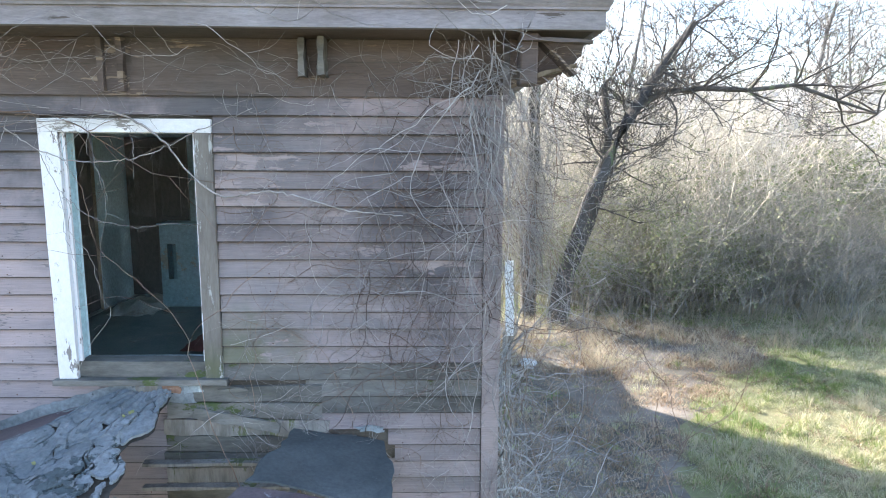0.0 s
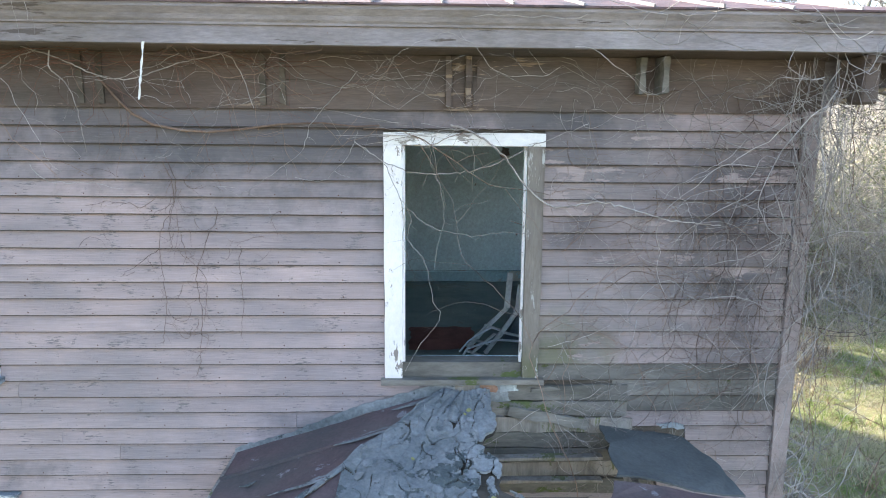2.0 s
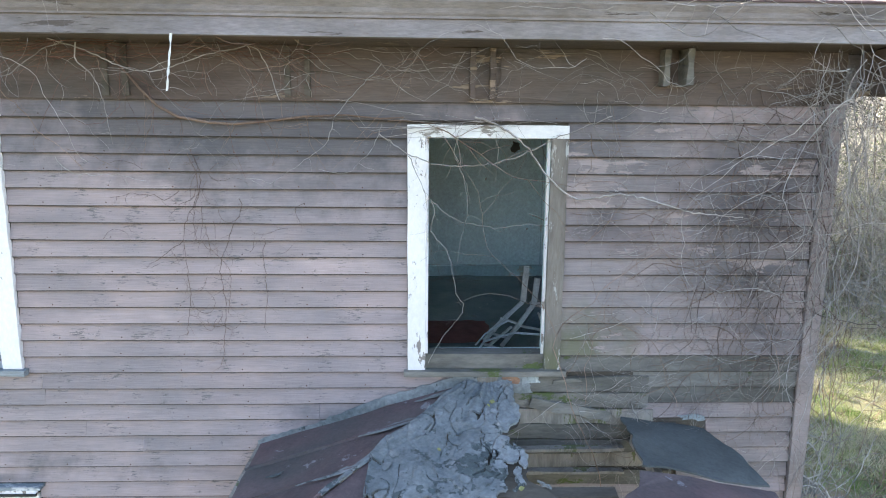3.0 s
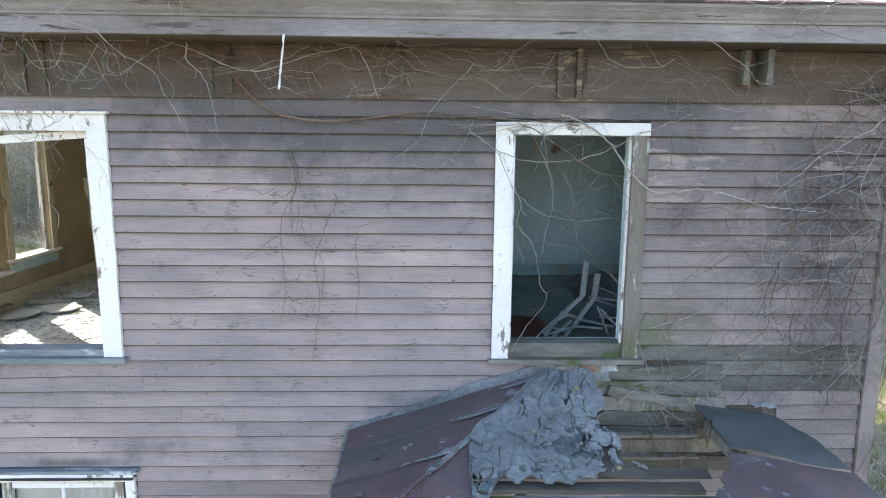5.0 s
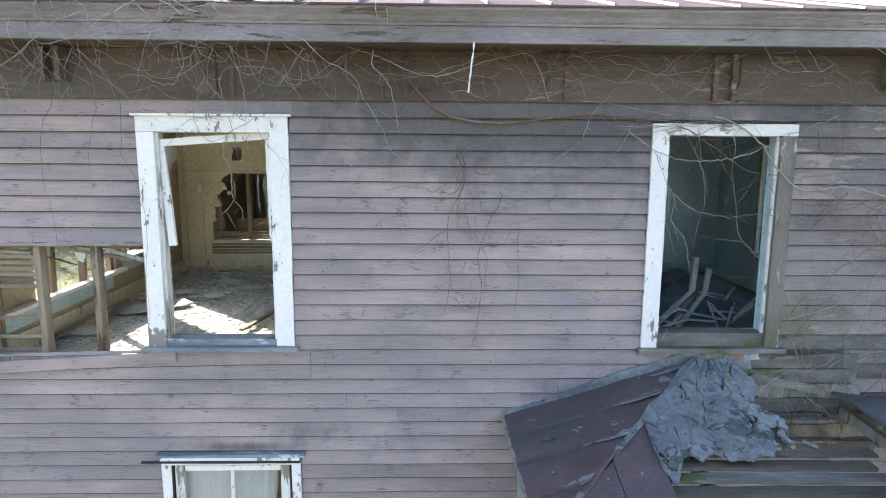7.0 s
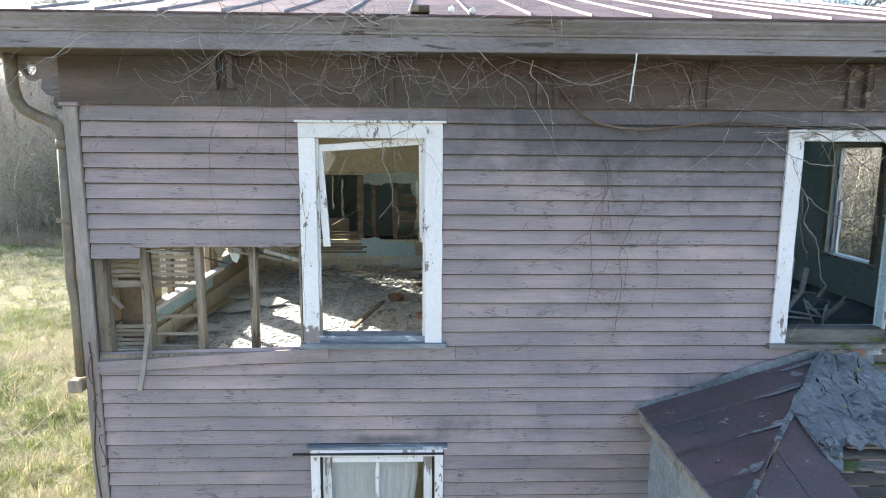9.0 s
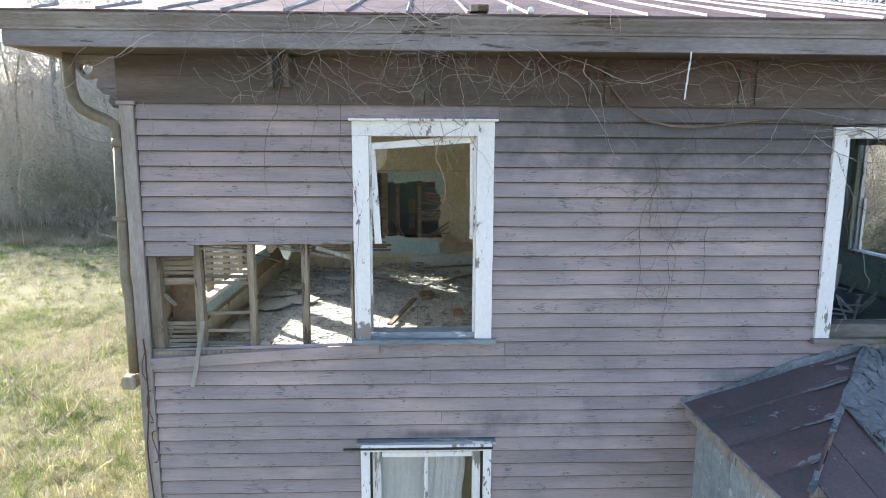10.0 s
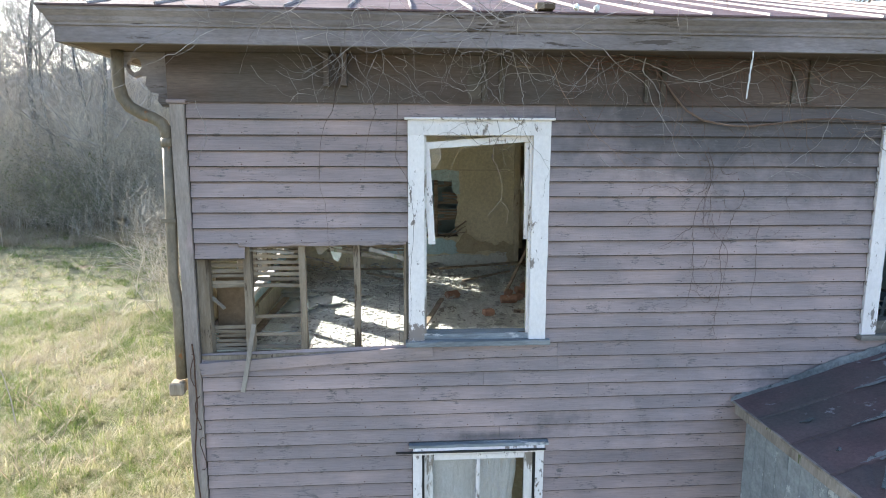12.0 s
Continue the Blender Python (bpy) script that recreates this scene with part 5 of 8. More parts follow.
def build_brackets():
    for y in (3.93, 5.2, 6.5, 7.8):
        b = mesh_object("eave_bracket", scroll_bracket(), M_CORNICE)
        b.matrix_world = pose(XL, y + 0.06, 6.086, 0, 0, 180)
        tagged(b, "sawn scroll bracket under the side eave", "bracket", "eave brackets")
    for y in (3.95, 5.2, 6.5):
        b = mesh_object("eave_bracket", scroll_bracket(), M_CORNICE)
        b.matrix_world = pose(XR + 0.001, y, 6.086)
        tagged(b, "sawn scroll bracket under the side eave", "bracket", "eave brackets")
    bl = mesh_object("eave_block", box(XR + 0.06, XR + 0.16, 3.57, 3.72, 5.80, 6.084, None, 0.01), M_FRIEZE)
    tagged(bl, "square weathered block under the corner eave", "bracket")
    for k, (a, b, w) in enumerate((((1.18, 3.62, 6.07), (1.42, 3.66, 5.86), 0.09), ((1.2, 3.75, 5.86), (1.45, 3.72, 5.93), 0.07), ((1.1, 3.55, 6.04), (1.5, 3.56, 6.03), 0.05))):
        hb = mesh_object("hanging_board", rough_bar(a, b, w, 0.018, 400 + k, 0.005, 6), M_FRIEZE if k != 1 else M_STUD)
        tagged(hb, "broken soffit board hanging under the corner eave", "board")
    tear = random.Random(12)
    flap = slab(ragged([(1.06, 6.07), (1.5, 6.075), (1.5, 5.98), (1.4, 5.9), (1.3, 5.84), (1.08, 5.8)], tear, 0.012, 4), lambda u, v: (u, 3.74 + 0.25 * (6.08 - v), v), (0, 0.018, 0))
    tagged(mesh_object("soffit_panel", flap, M_FRIEZE), "torn dark soffit panel hanging under the corner eave", "board")
    # remains of the front brackets: pairs of nailing strips, some with stumps
    for k, (x, stump) in enumerate(((-5.885, 0.10), (-4.77, 0.0), (-3.58, 0.0), (-2.46, 0.0), (-1.30, 0.03), (-0.10, 0.14))):
        for side in (-0.062, 0.062):
            depth = 0.016 + stump * (0.6 if side < 0 else 1.0)
            s = rough_bar((x + side, YF - 0.01 - depth / 2, 5.77 if stump < 0.05 else 5.86), (x + side, YF - 0.01 - depth / 2, 6.08), 0.036, depth, k * 3, 0.004, 6, (0, 1, 0))
            ob = mesh_object("bracket_strip", s, M_SHEATH if stump == 0 else (M_FRIEZE if stump < 0.12 else M_MOSSY))
            tagged(ob, "leftover strip where an eave bracket was fixed", "bracket", "bracket remains")
    # ragged pale patch of board
    rng = random.Random(3)
    for pts, mt in (([(-1.2, 5.78), (-0.45, 5.77), (-0.5, 5.9), (-0.8, 6.03), (-1.18, 6.05)], M_FRIEZE), ([(-4.95, 5.78), (-4.86, 5.78), (-4.86, 6.02), (-4.95, 6.02)], M_SHEATH)):
        part("bare_patch", slab(ragged(pts, rng, 0.012, 4), lambda u, v: (u, YF - 0.012, v), (0, -0.004, 0)), mt, bpy.data.objects["frieze"], "bare brown patch of board")
    st = mesh_object("hanging_strip", rough_bar((-3.075, 3.47, 6.085), (-3.11, 3.45, 5.77), 0.007, 0.005, 4, 0.004, 12, (0, 1, 0)), M_CHAIR)
    tagged(st, "thin pale grey strip dangling from the eave", "strip")
    # rubbish on the roof edge
    bl = mesh_object("wood_block", box(-4.56, -4.44, 3.42, 3.5, 6.318, 6.36, None, 0.006), M_STUD)
    tagged(bl, "short pale wood block lying on the roof edge", "wood block")
    for k, (x, y) in enumerate(((-4.3, 3.44), (-4.16, 3.46))):
        bm = bmesh.new()
        bmesh.ops.create_icosphere(bm, subdivisions=2, radius=0.022, matrix=Matrix.Translation((x, y, 6.336)))
        for v in bm.verts:
            v.co += Vector((rng.uniform(-1, 1), rng.uniform(-1, 1), rng.uniform(-1, 1))) * 0.005
        tagged(mesh_object("stone_chip", bm, M_RUBBLE), "small pale stone chip on the roof edge", "stone", "stone chips")


build_brackets()


def build_downspout():
    d = tagged(new("downspout"), "tan painted round downspout, bent and broken off", "downspout")

    def pipe(name, pts, r, label=""):
        t = Tubes()
        t.add([Vector(p) for p in pts], [r] * len(pts), 12, True)
        ob = t.put(name, M_PIPE, d)
        if label:
            tagged(ob, label)

    y = 3.90
    pipe("pipe_top", [(-7.36, y - 0.05, 6.085), (-7.365, y - 0.05, 5.98), (-7.37, y - 0.04, 5.86), (-7.355, y - 0.03, 5.775), (-7.315, y - 0.02, 5.71), (-7.24, y, 5.665), (-7.165, y, 5.635), (-7.11, y, 5.60), (-7.085, y, 5.55), (-7.08, y, 5.47)], 0.042)
    pipe("pipe_collar", [(-7.08, y, 5.50), (-7.08, y, 5.44)], 0.047)
    pipe("pipe", [(-7.08, y, 5.45), (-7.09, y, 5.0), (-7.105, y, 4.5), (-7.10, y, 4.42), (-7.085, y, 4.3), (-7.09, y, 3.72)], 0.04)
    part("strap", box(-7.15, -7.045, y - 0.05, y - 0.04, 4.9, 4.93, None, 0.002), M_PIPE, d)
    k = mesh_object("corner_block", box(-7.17, -7.065, 3.83, 3.95, 3.60, 3.70, None, 0.012), M_STUD)
    tagged(k, "short wooden block at the corner below the spout", "block")
    # a service cable down the corner
    t = Tubes()
    rng = random.Random(2)
    pts = [Vector((-6.99 + 0.02 * math.sin(z * 5) + rng.uniform(-0.006, 0.006), YF - 0.03, 4.0 - z)) for z in [i * 0.12 for i in range(26)]]
    t.add(pts, [0.006] * len(pts), 5)
    for s in range(3):
        c = Vector((-6.99 + 0.02 * s, YF - 0.035, 3.92 - 0.33 * s))
        t.add([c + Vector((0.02 * math.sin(3 * a + s), 0.004 * math.sin(a), -0.09 * a + 0.05 * math.sin(2.2 * a))) for a in [i * 0.35 for i in range(9)]], [0.0035] * 9, 4)
    tagged(t.put("old_cable", M_NAIL), "old dark cable tangled down the corner board", "cable")


build_downspout()


# ---- rooms behind the windows ----
YR = 8.6


def build_left_room():
    rng = random.Random(31)
    # rear wall with a long broken opening, khaki above and pale blue where paper came off
    holes = [(-6.5, -4.56, 4.09, 5.06), (-3.64, -3.34, FLOOR2, 5.45)]
    bm = sheet(lines(XL + 0.1, -3.3, holes, 0), lines(FLOOR2, CEIL2, holes, 2), outside(holes), lambda u, v: (u, YR, v), (0, 0.09, 0))
    rear = tagged(mesh_object("wall_rear_left", bm, M_KHAKI), "khaki plaster rear wall, broken open to laths", "wall", kind="structure")
    on_wall = lambda u, v: (u, YR - 0.006, v)
    part("panel_joint", box(-4.585, -4.57, YR - 0.006, YR, 5.06, CEIL2), M_TRIMIN, rear)
    part("panel_joint", box(-6.63, -6.615, YR - 0.006, YR, 3.85, 5.13), M_TRIMIN, rear)
    part("panel_joint", box(-6.94, -3.66, YR - 0.008, YR, 5.085, 5.105), M_TRIMIN, rear)
    part("switch_plate", box(-6.69, -6.63, YR - 0.012, YR, 4.79, 4.89, None, 0.003), M_WHITE, rear, "pale switch plate")
    for pts in ([(-6.62, 5.1), (-6.2, 5.11), (-6.34, 4.95), (-6.28, 4.86), (-6.42, 4.74), (-6.36, 4.6), (-6.48, 4.56), (-6.44, 4.4), (-6.53, 4.3), (-6.53, 4.1), (-6.62, 4.1)],
                [(-4.58, 5.1), (-4.5, 5.1), (-4.5, 4.3), (-4.42, 4.32), (-4.44, 4.2), (-4.58, 4.1), (-4.6, 4.3), (-4.57, 4.6), (-4.61, 4.8)]):
        part("broken_edge", slab(ragged(pts, rng, 0.02, 4), on_wall, (0, 0.02, 0)), M_KHAKI, rear, "ragged edge of broken plaster")
    for pts in ([(-5.36, 5.09), (-4.55, 5.09), (-4.53, 4.72), (-4.64, 4.76), (-4.66, 4.93), (-5.0, 4.95), (-5.1, 4.9), (-5.36, 4.93)],
                [(-5.4, 4.11), (-5.15, 4.12), (-4.72, 4.05), (-4.55, 4.0), (-4.56, 3.84), (-5.0, 3.85), (-5.5, 3.85), (-5.8, 3.86), (-5.72, 3.93), (-5.5, 3.96)]):
        part("blue_patch", slab(ragged(pts, rng, 0.02, 4), lambda u, v: (u, YR - 0.008, v), (0, -0.006, 0)), M_BLUEPL, rear, "pale blue paint laid bare")
    for pts, mt in (([(-4.6, 4.0), (-4.45, 4.2), (-4.35, 4.08), (-4.2, 4.03), (-4.0, 3.98), (-3.9, 4.03), (-3.72, 3.98), (-3.7, 3.66), (-3.8, 3.66), (-3.84, 3.85), (-4.1, 3.9), (-4.4, 3.85), (-4.6, 3.88)], M_BROWNPL),
                    ([(-5.05, 3.8), (-4.6, 3.84), (-4.1, 3.82), (-3.98, 3.89), (-3.83, 3.87), (-3.82, 3.66), (-5.05, 3.65)], M_SHEETPL)):
        part("plaster_patch", slab(ragged(pts, rng, 0.02, 4), lambda u, v: (u, YR - 0.03 - 0.12 * max(0, 4.0 - v), v), (0, -0.014, 0)), mt, rear)
    # The hole is a flat dark slab standing for the shade inside it.
    part("flue_hole", slab(ragged([(-6.17, 5.25), (-6.05, 5.24), (-6.04, 5.43), (-6.16, 5.44)], rng, 0.012, 3), lambda u, v: (u, YR - 0.004, v), (0, -0.004, 0)), M_SHEATH, rear, "dark slab painting the shade in a hole through the plaster")
    for k, (u, v, r) in enumerate(((-6.13, 5.455, 0.035), (-6.06, 5.23, 0.03), (-6.19, 5.33, 0.02), (-6.83, 4.7, 0.03), (-6.8, 4.62, 0.025), (-6.86, 4.57, 0.022), (-6.3, 4.86, 0.05), (-6.24, 4.78, 0.04), (-6.42, 4.68, 0.03))):
        out = [(u + r * rng.uniform(0.5, 1.3) * math.cos(a), v + r * rng.uniform(0.4, 1.0) * math.sin(a)) for a in (0.3, 1.3, 2.4, 3.4, 4.5, 5.5)]
        part("plaster_flake", slab(out, lambda x, z: (x, YR - 0.012 - 0.2 * abs(x - u), z), (0, -0.006, 0)), M_FLOOR, rear, "curled pale plaster flake")
    part("broken_edge", slab(ragged([(-6.62, 4.62), (-6.44, 4.6), (-6.42, 4.4), (-6.5, 4.3), (-6.47, 4.1), (-6.4, 4.1), (-6.34, 4.3), (-6.36, 4.66), (-6.46, 4.72)], rng, 0.018, 4), lambda u, v: (u, YR + 0.03, v), (0, 0.02, 0)), M_STUD, rear, "brown bare stud beside the broken plaster")
    part("baseboard", rough_bar((XL + 0.12, YR - 0.012, FLOOR2 + 0.09), (-5.1, YR - 0.012, FLOOR2 + 0.09), 0.02, 0.2, 3, 0.002, 10), M_TRIMIN, rear)
    part("door_casing", box(-3.73, -3.645, YR - 0.022, YR - 0.001, FLOOR2, 5.5, None, 0.004), M_TRIMIN, rear)
    # laths left in the opening
    k = 0
    for z in [3.9 + 0.042 * i for i in range(8)]:
        k += 1
        la = rough_bar((-6.52, YR - 0.012 if z < 4.06 else YR + 0.03, z), (-5.42 + 0.1 * rng.random(), YR - 0.012 if z < 4.06 else YR + 0.03, z + rng.uniform(-0.008, 0.008)), 0.008, 0.03, k, 0.002, 5)
        tagged(mesh_object("lath", la, M_LATH), "thin split wall lath", "lath", "laths in the rear wall")
    for z in [4.36 + 0.05 * i for i in range(13)]:
        k += 1
        if k % 5 == 3:
            continue
        la = rough_bar((-4.92 + 0.16 * rng.random(), YR + 0.03, z), (-4.54, YR + 0.03, z + rng.uniform(-0.03, 0.03)), 0.008, 0.034, k, 0.002, 5)
        tagged(mesh_object("lath", la, M_LATH), "thin split wall lath", "lath", "laths in the rear wall")
    for a, b in (((-5.30, 8.5, 4.38), (-5.12, 8.6, 4.09)), ((-4.78, 8.52, 4.1), (-4.45, 8.56, 4.34)), ((-4.72, 8.5, 4.1), (-4.46, 8.52, 4.27)), ((-4.85, 8.6, 4.13), (-4.46, 8.56, 4.17)), ((-5.85, 8.7, 4.3), (-5.45, 8.66, 4.54)), ((-6.3, 8.64, 4.5), (-6.12, 8.64, 4.12))):
        k += 1
        tagged(mesh_object("fallen_lath", rough_bar(a, b, 0.04, 0.012, k, 0.003, 5), M_LATH), "fallen pale lath leaning in the opening", "lath")
    for x, wd in ((-6.42, 0.06), (-5.98, 0.05), (-5.42, 0.075), (-5.23, 0.045), (-4.9, 0.05)):
        k += 1
        s = mesh_object("wall_stud", rough_bar((x, YR + 0.085, FLOOR2), (x, YR + 0.085, CEIL2), wd, 0.08, k, 0.003, 10, (0, 1, 0)), M_STUD)
        tagged(s, "old brown stud in the broken rear wall", "stud", "studs in the rear wall")
        if x > -5.6:
            for i in range(22):
                if rng.random() < 0.12:
                    continue
                z = 4.12 + 0.042 * i
                ob = part("lath_stub", box(x - wd * rng.uniform(0.5, 0.75), x + wd * rng.uniform(0.5, 0.75), YR + 0.026, YR + 0.04, z, z + 0.03), M_LATH, s)
    # torn plaster strips hanging in the opening
    for x, z0, z1 in ((-5.82, 5.05, 4.55), (-5.68, 4.98, 4.42), (-6.2, 5.05, 4.7)):
        pts = [(x - 0.02 + 0.007 * math.sin(i * 1.9), z0 - (z0 - z1) * i / 8) for i in range(9)]
        out = pts + [(u + rng.uniform(0.012, 0.03), v) for u, v in reversed(pts)]
        ob = mesh_object("torn_strip", slab(out, lambda u, v: (u, YR + 0.03, v), (0, 0.006, 0)), M_SHEETPL)
        tagged(ob, "torn pale wallpaper strip hanging in the opening", "wallpaper", "torn wallpaper strips")
    # inside trim of the sunny side window
    w = tagged(new("window_4"), "cream-trimmed open side window full of daylight", "window", kind="structure")
    xi = XL + 0.1
    for y in (6.795, 7.635):
        part("casing", rough_bar((xi + 0.012, y, 4.08), (xi + 0.012, y, 5.72), 0.024, 0.1, 2, 0.002, 8, (0, 1, 0)), M_TRIMIN, w)
    part("head_casing", box(xi, xi + 0.024, 6.74, 7.69, 5.72, 5.81, None, 0.004), M_TRIMIN, w)
    part("window_sill", box(XL - 0.03, xi + 0.06, 6.72, 7.71, 4.11, 4.145, None, 0.006), M_CASING, w)
    part("apron", box(xi + 0.001, xi + 0.02, 6.75, 7.68, 3.98, 4.1, None, 0.004), M_BLUEPL, w)
    for y in (6.87, 7.55):
        part("sash_stile", rough_bar((XL + 0.045, y, 4.15), (XL + 0.045, y, 5.62), 0.04, 0.05, 4, 0.002, 8, (0, 1, 0)), M_JAMB, w)
    part("latch", box(xi + 0.024, xi + 0.05, 7.58, 7.64, 4.93, 4.98, None, 0.006), M_SHEATH, w, "rusty latch on the casing")
    part("corner_trim", rough_bar((XL + 0.145, YR - 0.014, FLOOR2 + 0.2), (XL + 0.145, YR - 0.014, CEIL2), 0.09, 0.024, 6, 0.002, 10, (0, 1, 0)), M_TRIMIN, rear)
    # torn stretch of the side wall: studs, blue sill strip and base
    for k, y in enumerate((5.45, 6.0, 6.57)):
        s = mesh_object("wall_stud", rough_bar((XL + 0.05, y, 4.0), (XL + 0.05, y, 5.1), 0.05, 0.07, 60 + k, 0.004, 6, (0, 1, 0)), M_STUD)
        tagged(s, "old stud in the torn side wall", "stud", "studs in the side wall")
    tagged(mesh_object("lath", rough_bar((XL + 0.09, 5.1, 4.72), (XL + 0.09, 5.5, 4.74), 0.01, 0.03, 80, 0.003, 6), M_LATH), "thin split lath across the torn side wall", "lath")
    part("ledge", box(xi, xi + 0.09, 4.2, 6.7, 4.0, 4.04, None, 0.006), M_CASING, WALL_FRONT, "white ledge under the torn side wall")
    part("blue_band", box(xi + 0.002, xi + 0.012, 4.2, 6.5, 3.845, 3.997), M_BLUEPL, WALL_FRONT, "pale blue paint band")
    part("baseboard", rough_bar((xi + 0.014, 4.1, FLOOR2 + 0.1), (xi + 0.014, YR - 0.04, FLOOR2 + 0.1), 0.022, 0.2, 8, 0.002, 12), M_TRIMIN, WALL_FRONT)
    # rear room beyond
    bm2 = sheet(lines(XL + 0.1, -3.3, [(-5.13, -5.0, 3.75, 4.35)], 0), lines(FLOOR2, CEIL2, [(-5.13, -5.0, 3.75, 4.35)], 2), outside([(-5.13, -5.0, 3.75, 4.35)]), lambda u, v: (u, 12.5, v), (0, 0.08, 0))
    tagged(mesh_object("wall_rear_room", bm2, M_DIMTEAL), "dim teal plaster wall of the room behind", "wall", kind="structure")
    lw = mesh_object("low_partition", box(XL + 0.12, -5.9, 11.2, 11.26, FLOOR2, 4.12, None, 0.008), M_KHAKI)
    tagged(lw, "low khaki plaster partition in the room behind", "wall", kind="structure")
    # floor boards
    fl = bpy.data.objects["floor"]
    i = 0
    x = XL + 0.11
    while x < XR - 0.12:
        i += 1
        wd = 0.135
        part("floorboard", box(x, min(x + wd - 0.004, XR - 0.105), YF + 0.16, YR - 0.002, FLOOR2 - 0.012, FLOOR2 + 0.003 * math.sin(i * 2.7), None, 0.0), M_FLOOR, fl)
        x += wd


build_left_room()


def scatter_rubble():
    rng = random.Random(77)
    verts, faces = [], []

    def chip(c, r, t, tilt):
        n = rng.randint(4, 7)
        base = len(verts)
        m = Matrix.Translation(c) @ Euler((rng.uniform(-tilt, tilt), rng.uniform(-tilt, tilt), rng.uniform(0, 6.28))).to_matrix().to_4x4()
        el = rng.uniform(0.5, 1.0)
        ring = [(r * rng.uniform(0.6, 1.1) * math.cos(2 * math.pi * k / n), el * r * rng.uniform(0.6, 1.1) * math.sin(2 * math.pi * k / n)) for k in range(n)]
        for z in (0, t):
            for x, y in ring:
                verts.append(tuple(m @ Vector((x, y, z))))
        faces.append(tuple(base + n + k for k in range(n)))
        faces.append(tuple(base + k for k in range(n))[::-1])
        for k in range(n):
            faces.append((base + k, base + (k + 1) % n, base + n + (k + 1) % n, base + n + k))

    for _ in range(9500):
        x, y = rng.uniform(-6.9, -3.35), rng.uniform(4.1, 8.55)
        small = rng.random()
        if y < 6.6 and rng.random() < 0.5:
            continue
        back = min(1.0, max(0.0, (y - 6.3) / 1.2))
        pile = 0.10 * back * max(0.0, noise.noise(Vector((x * 1.1, y * 1.1, 3)))) + 0.10 * max(0, y - 7.4)
        r = 0.010 + 0.03 * small ** 3 if rng.random() < 0.94 else rng.uniform(0.04, 0.1)
        chip((x, y, FLOOR2 + 0.004 + pile * rng.random()), r, rng.uniform(0.003, 0.006) + 0.01 * back * rng.random(), 0.06 + 0.3 * back)
    for _ in range(700):
        x, y = rng.uniform(-3.15, 0.85), rng.uniform(4.1, 8.4)
        chip((x, y, FLOOR2 + 0.004), rng.uniform(0.01, 0.05), rng.uniform(0.004, 0.012), 0.3)
    ob = pydata_object("plaster_debris", verts, faces, M_RUBBLE)
    tagged(ob, "fallen plaster crumbs and chips strewn over the floor", "rubble", kind="stuff")
    # larger pieces that can be told apart
    for k, (x, y, r, el) in enumerate(((-6.66, 6.82, 0.24, 0.4), (-6.62, 6.3, 0.22, 0.9), (-6.42, 7.15, 0.2, 0.45), (-6.85, 7.1, 0.18, 0.5), (-5.4, 8.1, 0.25, 0.4), (-6.3, 6.55, 0.22, 0.8), (-6.7, 5.45, 0.16, 0.9), (-5.6, 7.4, 0.16, 0.5),
                                       (-4.6, 7.7, 0.2, 0.5), (-5.95, 6.9, 0.15, 0.6), (-4.3, 8.15, 0.34, 0.5), (-5.1, 7.0, 0.1, 0.7), (-6.05, 7.8, 0.18, 0.5))):
        n = 7
        ph = rng.uniform(0, 1)
        out = [(x + r * rng.uniform(0.75, 1.15) * math.cos(2 * math.pi * (a + ph) / n), y + el * r * rng.uniform(0.75, 1.15) * math.sin(2 * math.pi * (a + ph) / n)) for a in range(n)]
        lean = 0.4 if y > 8 else 0.06
        ob = mesh_object("plaster_slab", slab(ragged(out, rng, 0.012, 3), lambda u, v: (u, v, FLOOR2 + 0.03 + 0.02 * math.sin(k) * (u - x) + lean * max(0, v - y + 0.1)), (0, 0, 0.016)), M_SHEETPL)
        tagged(ob, "fallen grey-green slab of wall plaster on the floor", "plaster", "plaster slabs")
    planks = [((-5.2, 5.45, 3.645), (-4.95, 6.5, 3.66), 0.05), ((-6.86, 5.0, 3.66), (-6.75, 6.4, 3.72), 0.07), ((-6.3, 8.2, 3.7), (-5.2, 8.0, 3.72), 0.05), ((-4.9, 7.9, 3.75), (-3.6, 8.2, 3.78), 0.06),
              ((-4.6, 7.5, 3.66), (-3.9, 7.9, 3.7), 0.04), ((-4.2, 5.9, 3.66), (-3.5, 5.8, 3.66), 0.05), ((-5.9, 7.9, 3.69), (-5.1, 7.4, 3.66), 0.035), ((-4.15, 6.75, 3.66), (-3.66, 7.5, 4.25), 0.035)]
    for k, (a, b, w) in enumerate(planks):
        ob = mesh_object("loose_plank", rough_bar(a, b, w, 0.022, 200 + k, 0.003, 6), M_STUD if k % 2 else M_LATH)
        tagged(ob, "splintered loose plank lying in the rubble", "plank", "loose planks")
    for k, (x, y, z, rz) in enumerate(((-4.49, 5.83, 3.67, 20), (-4.05, 6.5, 3.67, 40), (-3.95, 6.65, 3.67, -10), (-4.12, 6.72, 3.67, 70), (-4.0, 6.6, 3.735, 15), (-3.85, 6.5, 3.67, 35), (-3.82, 6.9, 3.67, 80), (-4.84, 6.67, 3.665, 30), (-4.2, 6.45, 3.66, 5), (-3.9, 6.8, 3.735, 50))):
        ob = mesh_object("brick", box(-0.06, 0.06 + 0.01 * k, -0.045, 0.045, -0.033, 0.033, None, 0.012), M_BRICK)
        ob.matrix_world = pose(x, y, z, 5 * k, 0, rz)
        tagged(ob, "loose broken orange brick on the floor", "brick", "loose bricks")


scatter_rubble()


